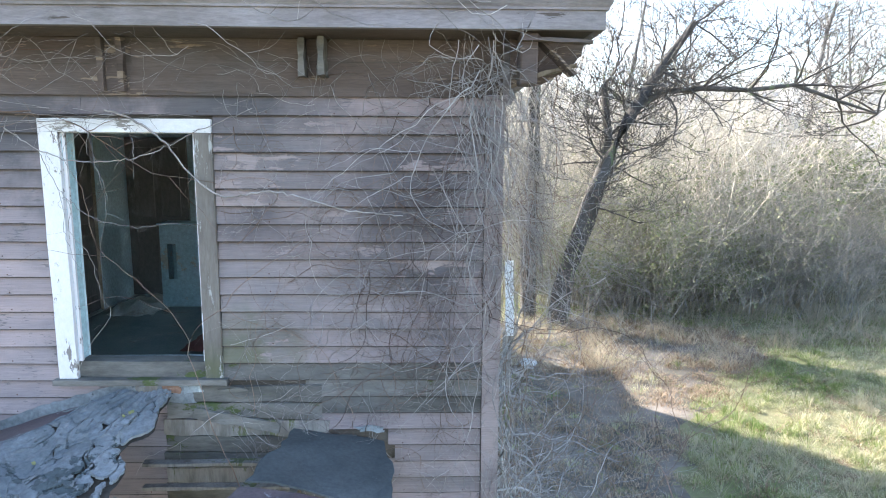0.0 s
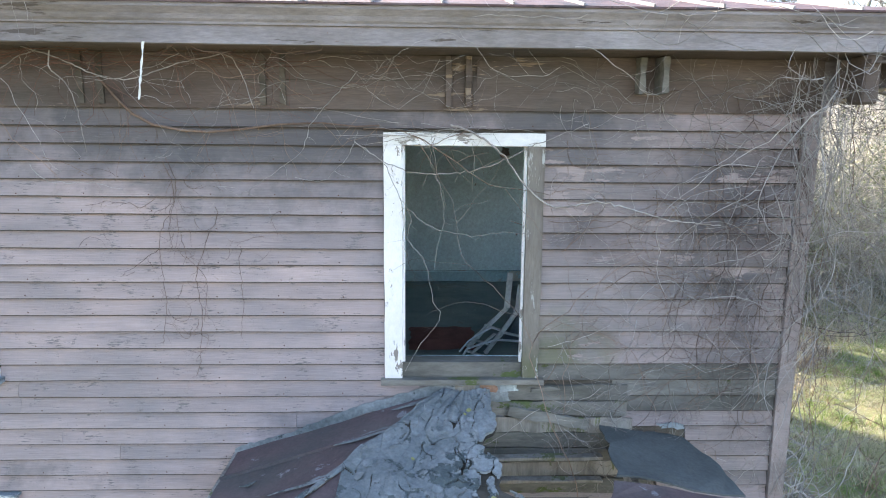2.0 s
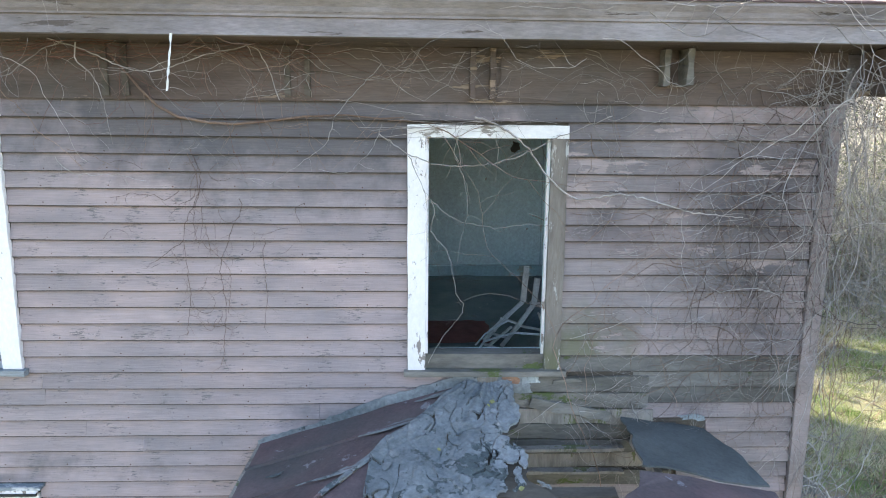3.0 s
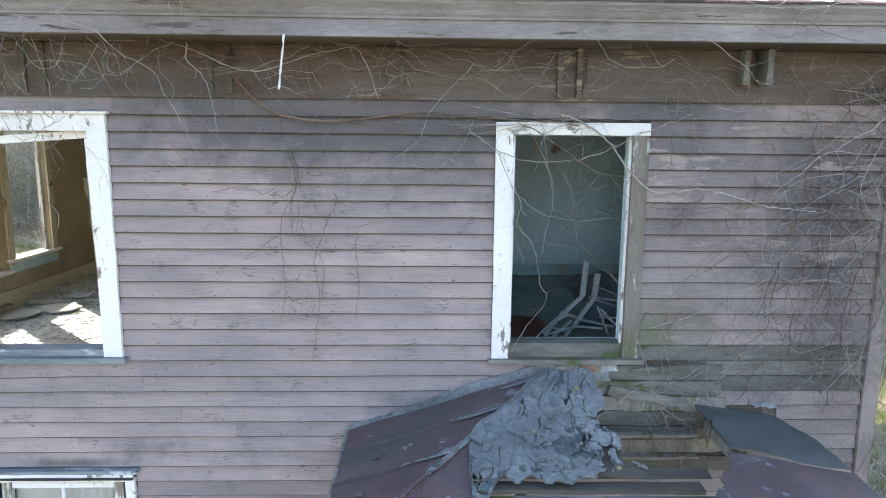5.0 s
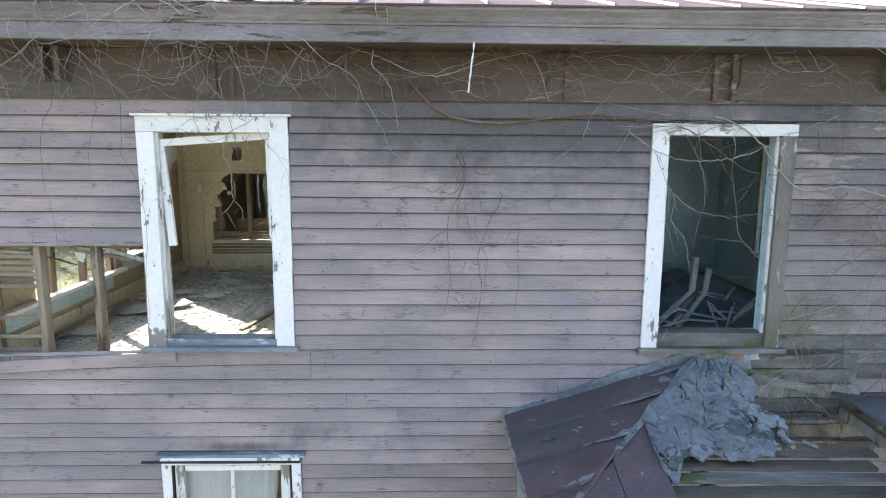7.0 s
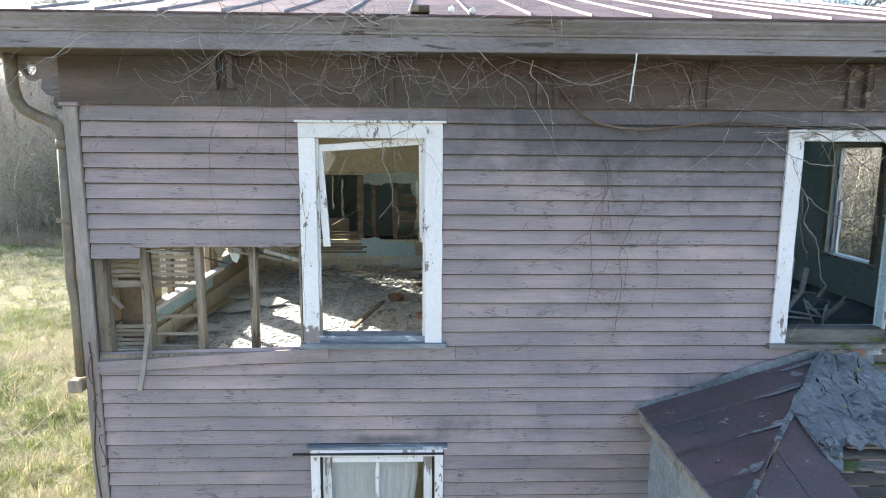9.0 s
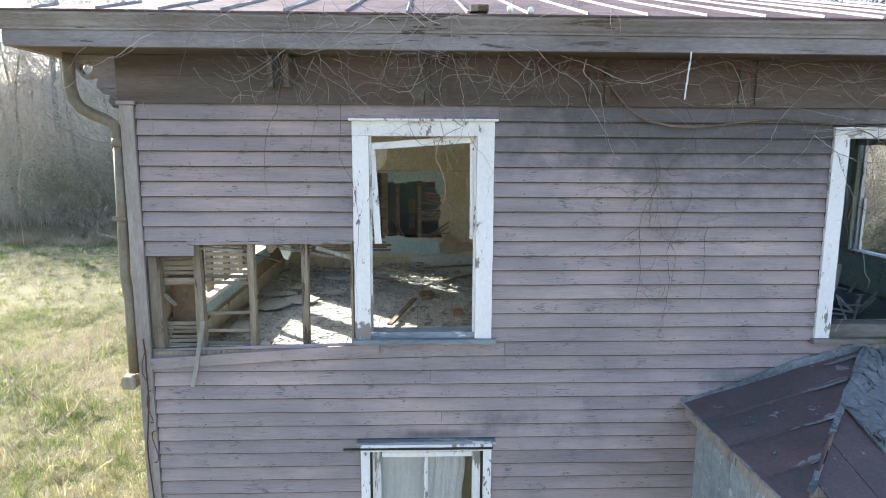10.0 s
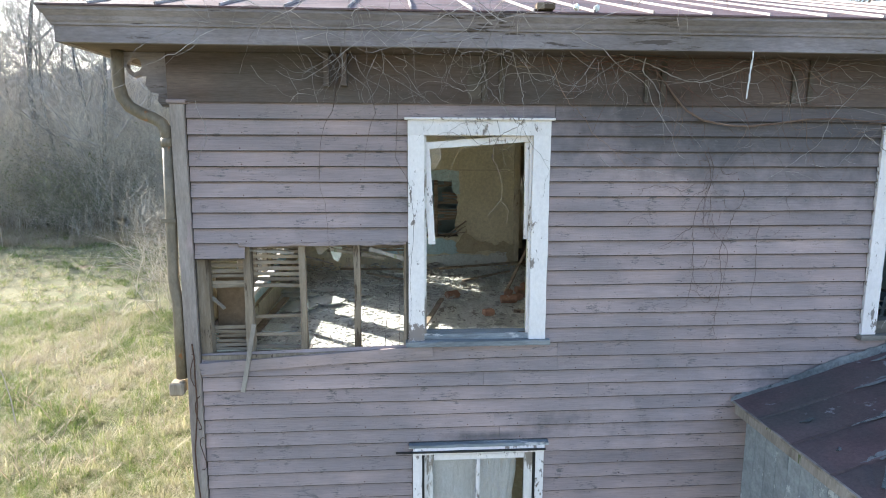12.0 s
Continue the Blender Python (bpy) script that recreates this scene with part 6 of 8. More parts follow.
def build_right_room():
    bm = sheet([-3.2, XR - 0.1], [FLOOR2, CEIL2], lambda u, v: True, lambda u, v: (u, YR, v), (0, 0.09, 0))
    rear = tagged(mesh_object("wall_rear_right", bm, M_TEALPL), "blue-green painted rear wall of the room", "wall", kind="structure")
    part("baseboard", rough_bar((-3.18, YR - 0.014, FLOOR2 + 0.085), (XR - 0.12, YR - 0.014, FLOOR2 + 0.085), 0.022, 0.16, 3, 0.002, 10), M_BLUEPL, rear)
    part("panel_joint", box(-0.005, 0.01, YR - 0.006, YR, FLOOR2 + 0.17, CEIL2), M_BLUEPL, rear)
    w = tagged(new("window_5"), "side window with a cream frame and broken sash", "window", kind="structure")
    xi = XR - 0.1
    for y in (6.505, 7.445):
        part("casing", box(xi - 0.024, xi, y - 0.045, y + 0.045, 4.05, 5.6, None, 0.005), M_TRIMIN, w)
    part("head_casing", box(xi - 0.024, xi, 6.46, 7.49, 5.5, 5.6, None, 0.005), M_TRIMIN, w)
    part("window_sill", box(xi - 0.06, XR + 0.04, 6.45, 7.5, 4.08, 4.115, None, 0.005), M_CASING, w)
    part("sash_stile", rough_bar((XR - 0.05, 7.37, 4.12), (XR - 0.05, 7.36, 5.5), 0.05, 0.04, 5, 0.003, 10, (0, 1, 0)), M_JAMB, w)
    part("sash_stile", rough_bar((XR - 0.02, 7.33, 4.12), (XR - 0.02, 7.325, 4.8), 0.035, 0.03, 6, 0.003, 8, (0, 1, 0)), M_CASING, w)
    # worn carpet over the boards
    n = 40
    verts = [(-3.12 + 4.0 * i / n, 4.08 + 4.48 * j / n, FLOOR2 + 0.02 + 0.018 * max(0.0, noise.noise(Vector((i * 0.16, j * 0.34, 4)))) + 0.03 * max(0.0, noise.noise(Vector((i * 0.45, j * 0.12, 9))) - 0.15))
             for j in range(n + 1) for i in range(n + 1)]
    verts += [(x, y, FLOOR2 + 0.004) for x, y, z in verts]
    nn = (n + 1) ** 2
    faces = [(j * (n + 1) + i, j * (n + 1) + i + 1, (j + 1) * (n + 1) + i + 1, (j + 1) * (n + 1) + i) for j in range(n) for i in range(n)]
    rim = [i for i in range(n)] + [i * (n + 1) + n for i in range(n)] + [n * (n + 1) + n - i for i in range(n)] + [(n - i) * (n + 1) for i in range(n)]
    faces += [(b, a, a + nn, b + nn) for a, b in zip(rim, rim[1:] + rim[:1])]
    tagged(pydata_object("floor_carpet", verts, faces, M_RUG, smooth=True), "wrinkled dark teal carpet covering the room floor", "carpet")
    # marks on the rear wall
    part("panel_edge", rough_bar((-3.1, YR - 0.004, FLOOR2 + 0.175), (XR - 0.13, YR - 0.004, FLOOR2 + 0.175), 0.008, 0.012, 41, 0.002, 16), M_DIMTEAL, rear, "dark line along the wall's foot")
    part("damp_spot", slab(ragged([(-0.47, 5.4), (-0.4, 5.36), (-0.33, 5.41), (-0.34, 5.5), (-0.42, 5.52)], random.Random(6), 0.012, 3), lambda u, v: (u, YR - 0.003, v), (0, -0.003, 0)), M_SHEATH, rear, "black damp spot")
    for k, (x, z) in enumerate(((0.55, 4.72), (0.68, 4.83), (0.42, 5.05), (0.2, 5.3), (-0.8, 5.0), (0.3, 5.42), (-0.2, 4.3))):
        part("paint_chip", slab([(x - 0.012, z - 0.02), (x + 0.008, z - 0.014), (x + 0.014, z + 0.02), (x - 0.004, z + 0.012)], lambda u, v: (u, YR - 0.002, v), (0, -0.002, 0)), M_SHEATH, rear)
    # overturned chair
    ch = tagged(new("overturned_chair"), "grey wooden chair lying upside down with its legs up", "chair")
    cy = 5.4
    for k, (pts, dy) in enumerate((([(-0.725, 4.39), (-0.748, 4.06), (-0.95, 3.86), (-1.1, 3.68)], 0.0), ([(-0.64, 4.30), (-0.665, 4.06), (-0.8, 3.86), (-0.95, 3.66)], -0.1))):
        for i, (p, q) in enumerate(zip(pts, pts[1:])):
            part("leg", rough_bar((p[0], cy + dy, p[1]), (q[0], cy + dy, q[1]), 0.05 if i == 0 else 0.036, 0.03, 300 + 7 * k + i, 0.002, 5, (0, 1, 0)), M_CHAIR, ch)
    seat = slab([(-0.66, 4.02), (-0.36, 3.95), (-0.3, 3.74), (-0.78, 3.72)], lambda u, v: (u, cy - 0.1 + 0.5 * (4.0 - v), v), (0, 0.03, 0.012))
    part("seat", seat, M_PAD, ch, "slate-blue padded seat")
    rods = [((-0.68, cy, 4.04), (-0.33, cy + 0.05, 3.92)), ((-0.68, cy, 4.05), (-0.36, cy + 0.15, 3.98)), ((-0.66, cy - 0.05, 4.03), (-0.44, cy - 0.1, 3.8)), ((-0.6, cy - 0.1, 3.88), (-0.29, cy, 3.84)), ((-0.75, cy, 4.04), (-1.05, cy + 0.05, 3.76)),
            ((-0.8, cy - 0.1, 3.86), (-0.5, cy - 0.2, 3.82)), ((-0.95, cy, 3.9), (-0.82, cy - 0.1, 3.88)), ((-1.05, cy, 3.76), (-0.9, cy - 0.1, 3.74)), ((-0.62, cy - 0.08, 3.98), (-0.52, cy - 0.12, 3.72)),
            ((-0.7, cy - 0.03, 4.0), (-0.4, cy - 0.06, 3.78)), ((-0.72, cy - 0.05, 4.0), (-0.36, cy - 0.02, 3.86)), ((-0.34, cy - 0.04, 3.95), (-0.42, cy - 0.1, 3.7)), ((-0.9, cy - 0.05, 3.92), (-1.12, cy - 0.1, 3.72)), ((-0.86, cy - 0.08, 3.84), (-1.08, cy - 0.16, 3.68)), ((-1.12, cy - 0.12, 3.69), (-0.95, cy - 0.2, 3.66)),
            ((-0.42, cy + 0.1, 3.86), (-0.22, cy + 0.2, 4.05)), ((-0.3, cy + 0.05, 3.74), (-0.02, cy + 0.15, 3.95)), ((-0.36, cy + 0.02, 3.7), (-0.06, cy + 0.1, 3.9))]
    for k, (a, b) in enumerate(rods):
        part("stretcher", rough_bar(a, b, 0.022, 0.018, 320 + k, 0.002, 5), M_CHAIR, ch)
    # bent metal frame of a folding seat
    t = Tubes()
    t.add([Vector(p) for p in ((-1.15, 5.3, 3.64), (-1.12, 5.25, 3.72), (-1.0, 5.2, 3.78), (-0.85, 5.2, 3.82), (-0.6, 5.2, 3.8))], [0.011] * 5, 6)
    t.add([Vector(p) for p in ((-1.1, 5.1, 3.645), (-1.05, 5.05, 3.68), (-0.9, 5.0, 3.69), (-0.5, 5.0, 3.68), (-0.42, 5.1, 3.7))], [0.011] * 5, 6)
    t.add([Vector(p) for p in ((-1.18, 5.4, 3.64), (-1.1, 5.35, 3.76), (-0.98, 5.3, 3.86), (-0.9, 5.3, 3.9))], [0.009] * 4, 6)
    tagged(t.put("metal_frame", M_WHITE), "bent pale metal frame of a folding seat", "chair frame")
    # red cloth and rolled carpet: crumpled sheets
    def heap(name, x0, x1, y0, y1, h, material, label, cat, seed):
        n = 18
        verts = []
        for j in range(n + 1):
            for i in range(n + 1):
                u, v = i / n, j / n
                e = min(u, 1 - u, v, 1 - v) * 4
                z = FLOOR2 + (0.012 if h > 0.1 else 0.045) + h * min(1, e) * (0.55 + 0.6 * noise.noise(Vector((u * 4 + seed, v * 4, seed))))
                verts.append((x0 + (x1 - x0) * u + 0.05 * noise.noise(Vector((v * 5, seed, 1))), y0 + (y1 - y0) * v + 0.05 * noise.noise(Vector((u * 5, seed, 2))), z))
        w = n + 1
        faces = [(j * w + i, j * w + i + 1, (j + 1) * w + i + 1, (j + 1) * w + i) for j in range(n) for i in range(n)]
        tagged(pydata_object(name, verts, faces, material, smooth=True), label, cat)

    heap("red_cloth", -1.65, -1.0, 5.45, 6.2, 0.04, M_CLOTH, "crumpled dull red cloth on the floor", "cloth", 3)
    heap("dusty_quilt", -3.05, -2.45, 6.75, 7.75, 0.16, M_SHEETPL, "pale crumpled quilt lying on the floor", "quilt", 27)
    heap("dark_carpet", -0.4, 0.5, 7.0, 8.3, 0.24, M_CARPET, "heap of dark carpet on the room floor", "carpet", 9)
    heap("dusty_sheet", -0.1, 0.8, 5.9, 7.1, 0.12, M_PAD, "dusty slate-blue sheet lying on the floor", "sheet", 14)
    # brown door leaf standing ajar, and a low pale cupboard front before it
    d = tagged(new("open_door"), "dim brown inside door standing ajar in the room", "door")
    leaf = part("door_leaf", box(-3.15, -2.4, 7.85, 7.89, FLOOR2 + 0.03, 5.6, None, 0.005), M_DOOR, d)
    for x0 in (-3.05, -2.73):
        for z0, z1 in ((3.8, 4.5), (4.62, 5.48)):
            part("door_panel", box(x0, x0 + 0.24, 7.838, 7.85, z0, z1, None, 0.006), M_DOOR, leaf)
    # Added leaf that shuts the lit left room out of the doorway.
    d = tagged(new("closed_door"), "dim brown panelled door added to close the partition", "door")
    leaf = part("door_leaf", box(-3.27, -3.23, 6.305, 7.195, FLOOR2 + 0.01, 5.645, None, 0.004), M_DOOR, d)
    for y0 in (6.4, 6.8):
        for z0, z1 in ((3.8, 4.5), (4.62, 5.48)):
            part("door_panel", box(-3.23, -3.218, y0, y0 + 0.3, z0, z1, None, 0.005), M_DOOR, leaf)
    c = tagged(new("pale_cupboard"), "pale blue cupboard front with a dark open slot", "cupboard")
    holes = [(-2.43, -2.33, 3.96, 4.37)]
    part("front_panel", sheet(lines(-2.51, -2.06, holes, 0), lines(FLOOR2 + 0.03, 4.59, holes, 2), outside(holes), lambda u, v: (u, 7.2, v), (0, 0.02, 0)), M_BLUEPL, c)
    for x in (-2.51, -2.08):
        part("side_panel", box(x, x + 0.02, 7.221, 7.5, FLOOR2 + 0.03, 4.59, None, 0.003), M_BLUEPL, c)
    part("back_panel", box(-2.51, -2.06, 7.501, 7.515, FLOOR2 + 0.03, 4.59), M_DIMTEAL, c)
    part("top_board", box(-2.53, -2.04, 7.18, 7.52, 4.591, 4.61, None, 0.003), M_BLUEPL, c)


build_right_room()


# ---- vines on the house ----
def creep(t, rng, start, heading, length, r0, plane_y=None, droop=0.0, curl=0.5, twigs=0.5, depth=2, step=0.045, stand=0.03, hold=0.05):
    """A kinked vine that wanders from start; on the wall it keeps near plane_y, elsewhere it hangs free."""
    p = Vector(start)
    ang = math.atan2(heading[2], heading[0])
    ang0 = ang
    n = max(4, int(length / step))
    pts, radii = [p.copy()], [r0]
    bend = rng.gauss(0, 0.10)
    ydrift = heading[1] * 0.5
    for i in range(n):
        bend = 0.9 * bend + rng.gauss(0, 0.06) * curl
        ang += bend * 0.9 + rng.gauss(0, 0.2) * (0.55 + curl) - droop * 0.10 * math.sin(ang + math.pi / 2 + (0.0 if math.cos(ang) >= 0 else 0.0)) * (1 if math.cos(ang) >= 0 else -1)
        ang += hold * (ang0 - ang)
        ydrift = 0.8 * ydrift + rng.uniform(-0.12, 0.12)
        p = p + Vector((math.cos(ang), ydrift, math.sin(ang))) * step
        if plane_y is not None:
            p.y = min(plane_y, max(plane_y - stand, p.y))
        pts.append(p.copy())
        radii.append(r0 * (1 - 0.7 * (i + 1) / n) + 0.0004)
        if depth > 0 and rng.random() < twigs * step * 5:
            na = ang + rng.choice((-1, 1)) * rng.uniform(0.5, 1.2)
            creep(t, rng, p, (math.cos(na), ydrift, math.sin(na)), length * rng.uniform(0.12, 0.45), radii[-1] * 0.7, plane_y, droop, curl * 1.1, twigs, depth - 1, step * 0.85, stand, hold)
    t.add(pts, [r * 0.72 for r in radii], 3)


def trail(t, rng, start, angle, length, r, yr, sway=0.10, pull=0.0, kids=1.0, depth=2, step=0.05):
    """A long smooth runner in the plane of the wall: it bends slowly, kinks now and then, and drops side shoots."""
    p, ang, bend = Vector(start), angle, rng.gauss(0, 0.05)
    n = max(4, int(length / step))
    pts, radii = [p.copy()], [r]
    for i in range(n):
        bend = 0.82 * bend + rng.gauss(0, sway) * 0.55
        ang += bend + (rng.choice((-1, 1)) * rng.uniform(0.3, 0.9) if rng.random() < 0.14 else rng.gauss(0, 0.06))
        down = math.atan2(math.sin(-math.pi / 2 - ang), math.cos(-math.pi / 2 - ang))
        ang += pull * down
        p = p + Vector((math.cos(ang), rng.uniform(-0.18, 0.18), math.sin(ang))) * step
        p.y = min(yr[1], max(yr[0], p.y))
        pts.append(p.copy())
        radii.append(r * (1 - 0.65 * (i + 1) / n))
        if depth > 0 and rng.random() < kids * step * 3.2:
            trail(t, rng, p, ang + rng.choice((-1, 1)) * rng.uniform(0.4, 1.2), length * rng.uniform(0.12, 0.5), radii[-1] * 0.72, yr, sway * 1.5, pull, kids, depth - 1, step * 0.8)
    t.add(pts, radii, 3)


def runner(t, y, knots, r0, r1, side):
    """One stem that glides through a few knots of the wall's plane, a little crooked, with short shoots every few steps."""
    rng = random.Random(int(1000 * abs(knots[0][0]) + 77 * knots[0][1]))
    ends = (knots[0],) + tuple(knots) + (knots[-1],)
    pts = []
    for a, b, c, d in zip(ends, ends[1:], ends[2:], ends[3:]):
        n = max(2, int(math.hypot(c[0] - b[0], c[1] - b[1]) / 0.03))
        for i in range(n):
            f = i / n
            x, z = (0.5 * (2 * b[j] + (c[j] - a[j]) * f + (2 * a[j] - 5 * b[j] + 4 * c[j] - d[j]) * f * f + (3 * b[j] - a[j] - 3 * c[j] + d[j]) * f ** 3) for j in (0, 1))
            pts.append(Vector((x + rng.gauss(0, 0.004), y + rng.uniform(-0.004, 0.004), z + rng.gauss(0, 0.004))))
    t.add(pts, [0.85 * (r0 + (r1 - r0) * i / len(pts)) for i in range(len(pts))], 4)
    for p in pts[2::side]:
        trail(t, rng, p, -math.pi / 2 + rng.uniform(-1.3, 1.3), rng.uniform(0.03, 0.15), 0.55 * r1 + 0.0003, (y - 0.006, y + 0.004), 0.3, 0.0, 1.0, 1, 0.018)


def build_vines():
    rng = random.Random(101)

    def finish(t, material, label):
        ob = t.put("climbing_vine", material)
        tagged(ob, label, "vine", "vines on the house", kind="stuff")

    yw = YF - 0.014
    # thick tangle at the shaded corner
    t = Tubes()
    for _ in range(12):
        x = rng.gauss(0.95, 0.09)
        creep(t, rng, (x, rng.uniform(3.5, 3.8), rng.uniform(5.5, 6.08)), (rng.uniform(-0.12, 0.05), 0, -1), rng.uniform(0.6, 1.9), rng.uniform(0.0025, 0.0045), yw - 0.02, 0.05, 1.3, 0.5, 2, 0.04, 0.2, 0.22)
    for _ in range(10):
        creep(t, rng, (rng.uniform(0.6, 1.25), rng.uniform(3.42, 3.7), rng.uniform(5.7, 6.08)), (rng.uniform(-1, 1), 0, rng.uniform(-0.8, 0.4)), rng.uniform(0.3, 0.8), rng.uniform(0.0025, 0.0045), yw - 0.02, 0.35, 1.1, 0.6, 2, 0.04, 0.4)
    finish(t, M_VINEPALE, "dense pale grey vine tangle hanging at the corner")
    t = Tubes()
    for _ in range(26):
        x = rng.uniform(0.95, 1.4)
        creep(t, rng, (x, rng.uniform(3.7, 5.5), rng.uniform(0.0, 0.6)), (rng.uniform(-0.2, 0.2), 0, 1), rng.uniform(2.5, 5.5), rng.uniform(0.006, 0.014), None, -0.1, 0.5, 0.35, 2, 0.08)
    for _ in range(22):
        creep(t, rng, (rng.uniform(1.06, 1.45), rng.uniform(3.8, 6.0), rng.uniform(3.4, 6.05)), (rng.uniform(-0.2, 0.3), -0.1, -1), rng.uniform(0.8, 2.4), rng.uniform(0.003, 0.006), None, 0.15, 0.6, 0.4, 2, 0.06, 0.03, 0.2)
    finish(t, M_VINERED, "brown woody vines climbing the house side")
    t = Tubes()
    for _ in range(105):
        y = rng.uniform(4.05, 6.2)
        creep(t, rng, (rng.uniform(1.08, 1.12 + 0.1 * (y - 3.6)), y, rng.uniform(1.6, 3.9)), (rng.uniform(-0.4, 0.5), 0, rng.uniform(-1, 0.7)), rng.uniform(0.5, 1.4), rng.uniform(0.007, 0.018), y + 0.1, 0.2, 1.0, 0.55, 2, 0.06, 0.25, 0.12)
    finish(t, M_VINE, "thick grey vine stems heaped along the house side")
    # runners that hang from the eave and cover the corner
    wild = random.Random(202)
    for mat, count, label in ((M_VINEPALE, 20, "pale runners hanging down the house corner"), (M_VINE, 24, "grey runners hanging over the corner board")):
        t = Tubes()
        for _ in range(count):
            x = min(1.14, wild.gauss(0.93, 0.12))
            trail(t, wild, (x, wild.uniform(3.45, 3.84), wild.uniform(5.3, 6.07)), -math.pi / 2 + wild.gauss(0, 0.22), wild.uniform(0.8, 2.6), wild.uniform(0.0018, 0.004), (3.45, yw), 0.10, 0.04, 0.5, 2)
        for _ in range(10):
            x = wild.uniform(0.75, 1.2)
            trail(t, wild, (x, wild.uniform(3.42, 3.8), wild.uniform(5.75, 6.07)), wild.uniform(-3.1, 0.0), wild.uniform(0.5, 1.3), wild.uniform(0.0016, 0.003), (3.42, yw), 0.3, 0.02, 0.5, 2)
        for _ in range(10):
            trail(t, wild, (wild.uniform(0.9, 1.12), wild.uniform(3.7, 3.85), wild.uniform(1.8, 3.8)), math.pi / 2 + wild.gauss(0, 0.25), wild.uniform(0.8, 2.6), wild.uniform(0.0018, 0.0036), (3.6, yw), 0.11, 0.0, 0.6, 2)
        for _ in range(9):
            trail(t, wild, (wild.uniform(0.93, 1.1), wild.uniform(3.72, 3.85), wild.uniform(4.2, 6.0)), -math.pi / 2 + wild.gauss(0, 0.2), wild.uniform(1.0, 2.6), wild.uniform(0.0016, 0.0036), (3.66, yw), 0.14, 0.06, 0.8, 2)
        finish(t, mat, label)
    # fine branching web that spreads over the worn clapboards
    for mat, count, label in ((M_VINE, 34, "fine branching grey vine web on worn clapboards"), (M_VINEPALE, 13, "pale dry vine tracery on worn clapboards"), (M_VINERED, 32, "brown vine tracery on worn clapboards")):
        t = Tubes(-0.71)
        for _ in range(count):
            x = 1.0 - 1.65 * wild.random()
            z = wild.uniform(3.3, 5.95)
            trail(t, wild, (x, yw - 0.01, z), wild.choice((-1, -1, -1, 1)) * math.pi / 2 + wild.gauss(0, 0.5), wild.uniform(0.4, 1.4), wild.uniform(0.0013, 0.0026), (yw - 0.03, yw), 0.26, 0.02, 1.2, 2, 0.04)
        finish(t, mat, label)
    t = Tubes(-0.3)
    for _ in range(44):
        x = 1.02 - 0.85 * wild.random() ** 1.6
        trail(t, wild, (x, yw - 0.015, wild.uniform(4.2, 5.9)), -math.pi / 2 + wild.gauss(0, 0.2), wild.uniform(0.7, 2.2), wild.uniform(0.0016, 0.0034), (yw - 0.05, yw), 0.12, 0.05, 0.9, 2, 0.04)
    finish(t, M_VINEDK, "dark vine stems hanging down the worn wall's end")
    # runners drooping from the soffit along the whole front
    for mat, count, x0, x1, label in ((M_VINEPALE, 7, -6.3, 0.6, "pale bare runners drooping from the eaves"), (M_VINERED, 16, -4.6, -1.6, "reddish runners strung below the soffit")):
        t = Tubes()
        for _ in range(count):
            trail(t, wild, (wild.uniform(x0, x1), wild.uniform(3.5, 3.8), wild.uniform(5.95, 6.075)), wild.choice((0.0, math.pi)) - wild.uniform(-0.1, 0.7) * wild.choice((-1, 1)), wild.uniform(0.4, 1.3), wild.uniform(0.0009, 0.0019), (3.5, yw - 0.01), 0.13, 0.03, 0.6, 2)
        for cx, k in ((-4.6, 11), (-5.7, 12), (-4.15, 4)):
            for _ in range(k if mat is M_VINEPALE else 0):
                trail(t, wild, (wild.gauss(cx, 0.22), wild.uniform(3.42, 3.6), wild.uniform(5.98, 6.07)), -math.pi / 2 + wild.gauss(0, 0.8), wild.uniform(0.3, 0.8), wild.uniform(0.001, 0.002), (3.42, yw - 0.01), 0.28, 0.02, 0.8, 2, 0.04)
        finish(t, mat, label)
    # fine web over the wall beside the bare window
    t = Tubes(-0.71)
    for _ in range(30):
        x = rng.uniform(-0.65, 0.95)
        creep(t, rng, (x, yw, rng.uniform(3.3, 5.9)), (rng.uniform(-0.8, 0.8), 0, rng.choice((-1, -1, 1))), rng.uniform(0.5, 1.7), rng.uniform(0.0016, 0.0032), yw, 0.05, 0.85, 0.85, 2, 0.035, 0.02)
    finish(t, M_VINE, "fine web of bare grey vine stems on clapboards")
    t = Tubes(-0.71)
    for x, z in ((-0.7, 5.05), (-0.5, 5.0), (0.0, 5.2), (-0.3, 4.6), (0.3, 4.3), (-0.1, 4.0), (0.5, 5.0)):
        creep(t, rng, (x, yw, z), (1, 0, rng.uniform(-0.5, 0.1)), rng.uniform(0.8, 1.6), 0.0032, yw, 0.0, 0.4, 0.6, 2, 0.04, 0.02)
    for x in (-0.55, -0.2, 0.1, 0.4, 0.75):
        creep(t, rng, (x, yw, 3.7), (rng.uniform(-0.3, 0.3), 0, 1), rng.uniform(1.0, 2.2), 0.003, yw, 0.0, 0.45, 0.6, 2, 0.04, 0.02)
    finish(t, M_VINERED, "brown creeping vine stems across the clapboards")
    # vines along the frieze and the crown: hanging loops, loose runners and tangled bunches
    t = Tubes()

    def loop(x0, x1, z0, z1, sag, r):
        n = max(8, int(abs(x1 - x0) / 0.05))
        y = rng.uniform(3.55, 3.82)
        ph, pts = rng.uniform(0, 6), []
        for i in range(n + 1):
            f = i / n
            pts.append(Vector((x0 + (x1 - x0) * f + rng.uniform(-0.01, 0.01), y + 0.03 * math.sin(f * 5 + ph), z0 + (z1 - z0) * f - 4 * sag * f * (1 - f) + 0.012 * math.sin(f * 17 + ph) + rng.uniform(-0.014, 0.014))))
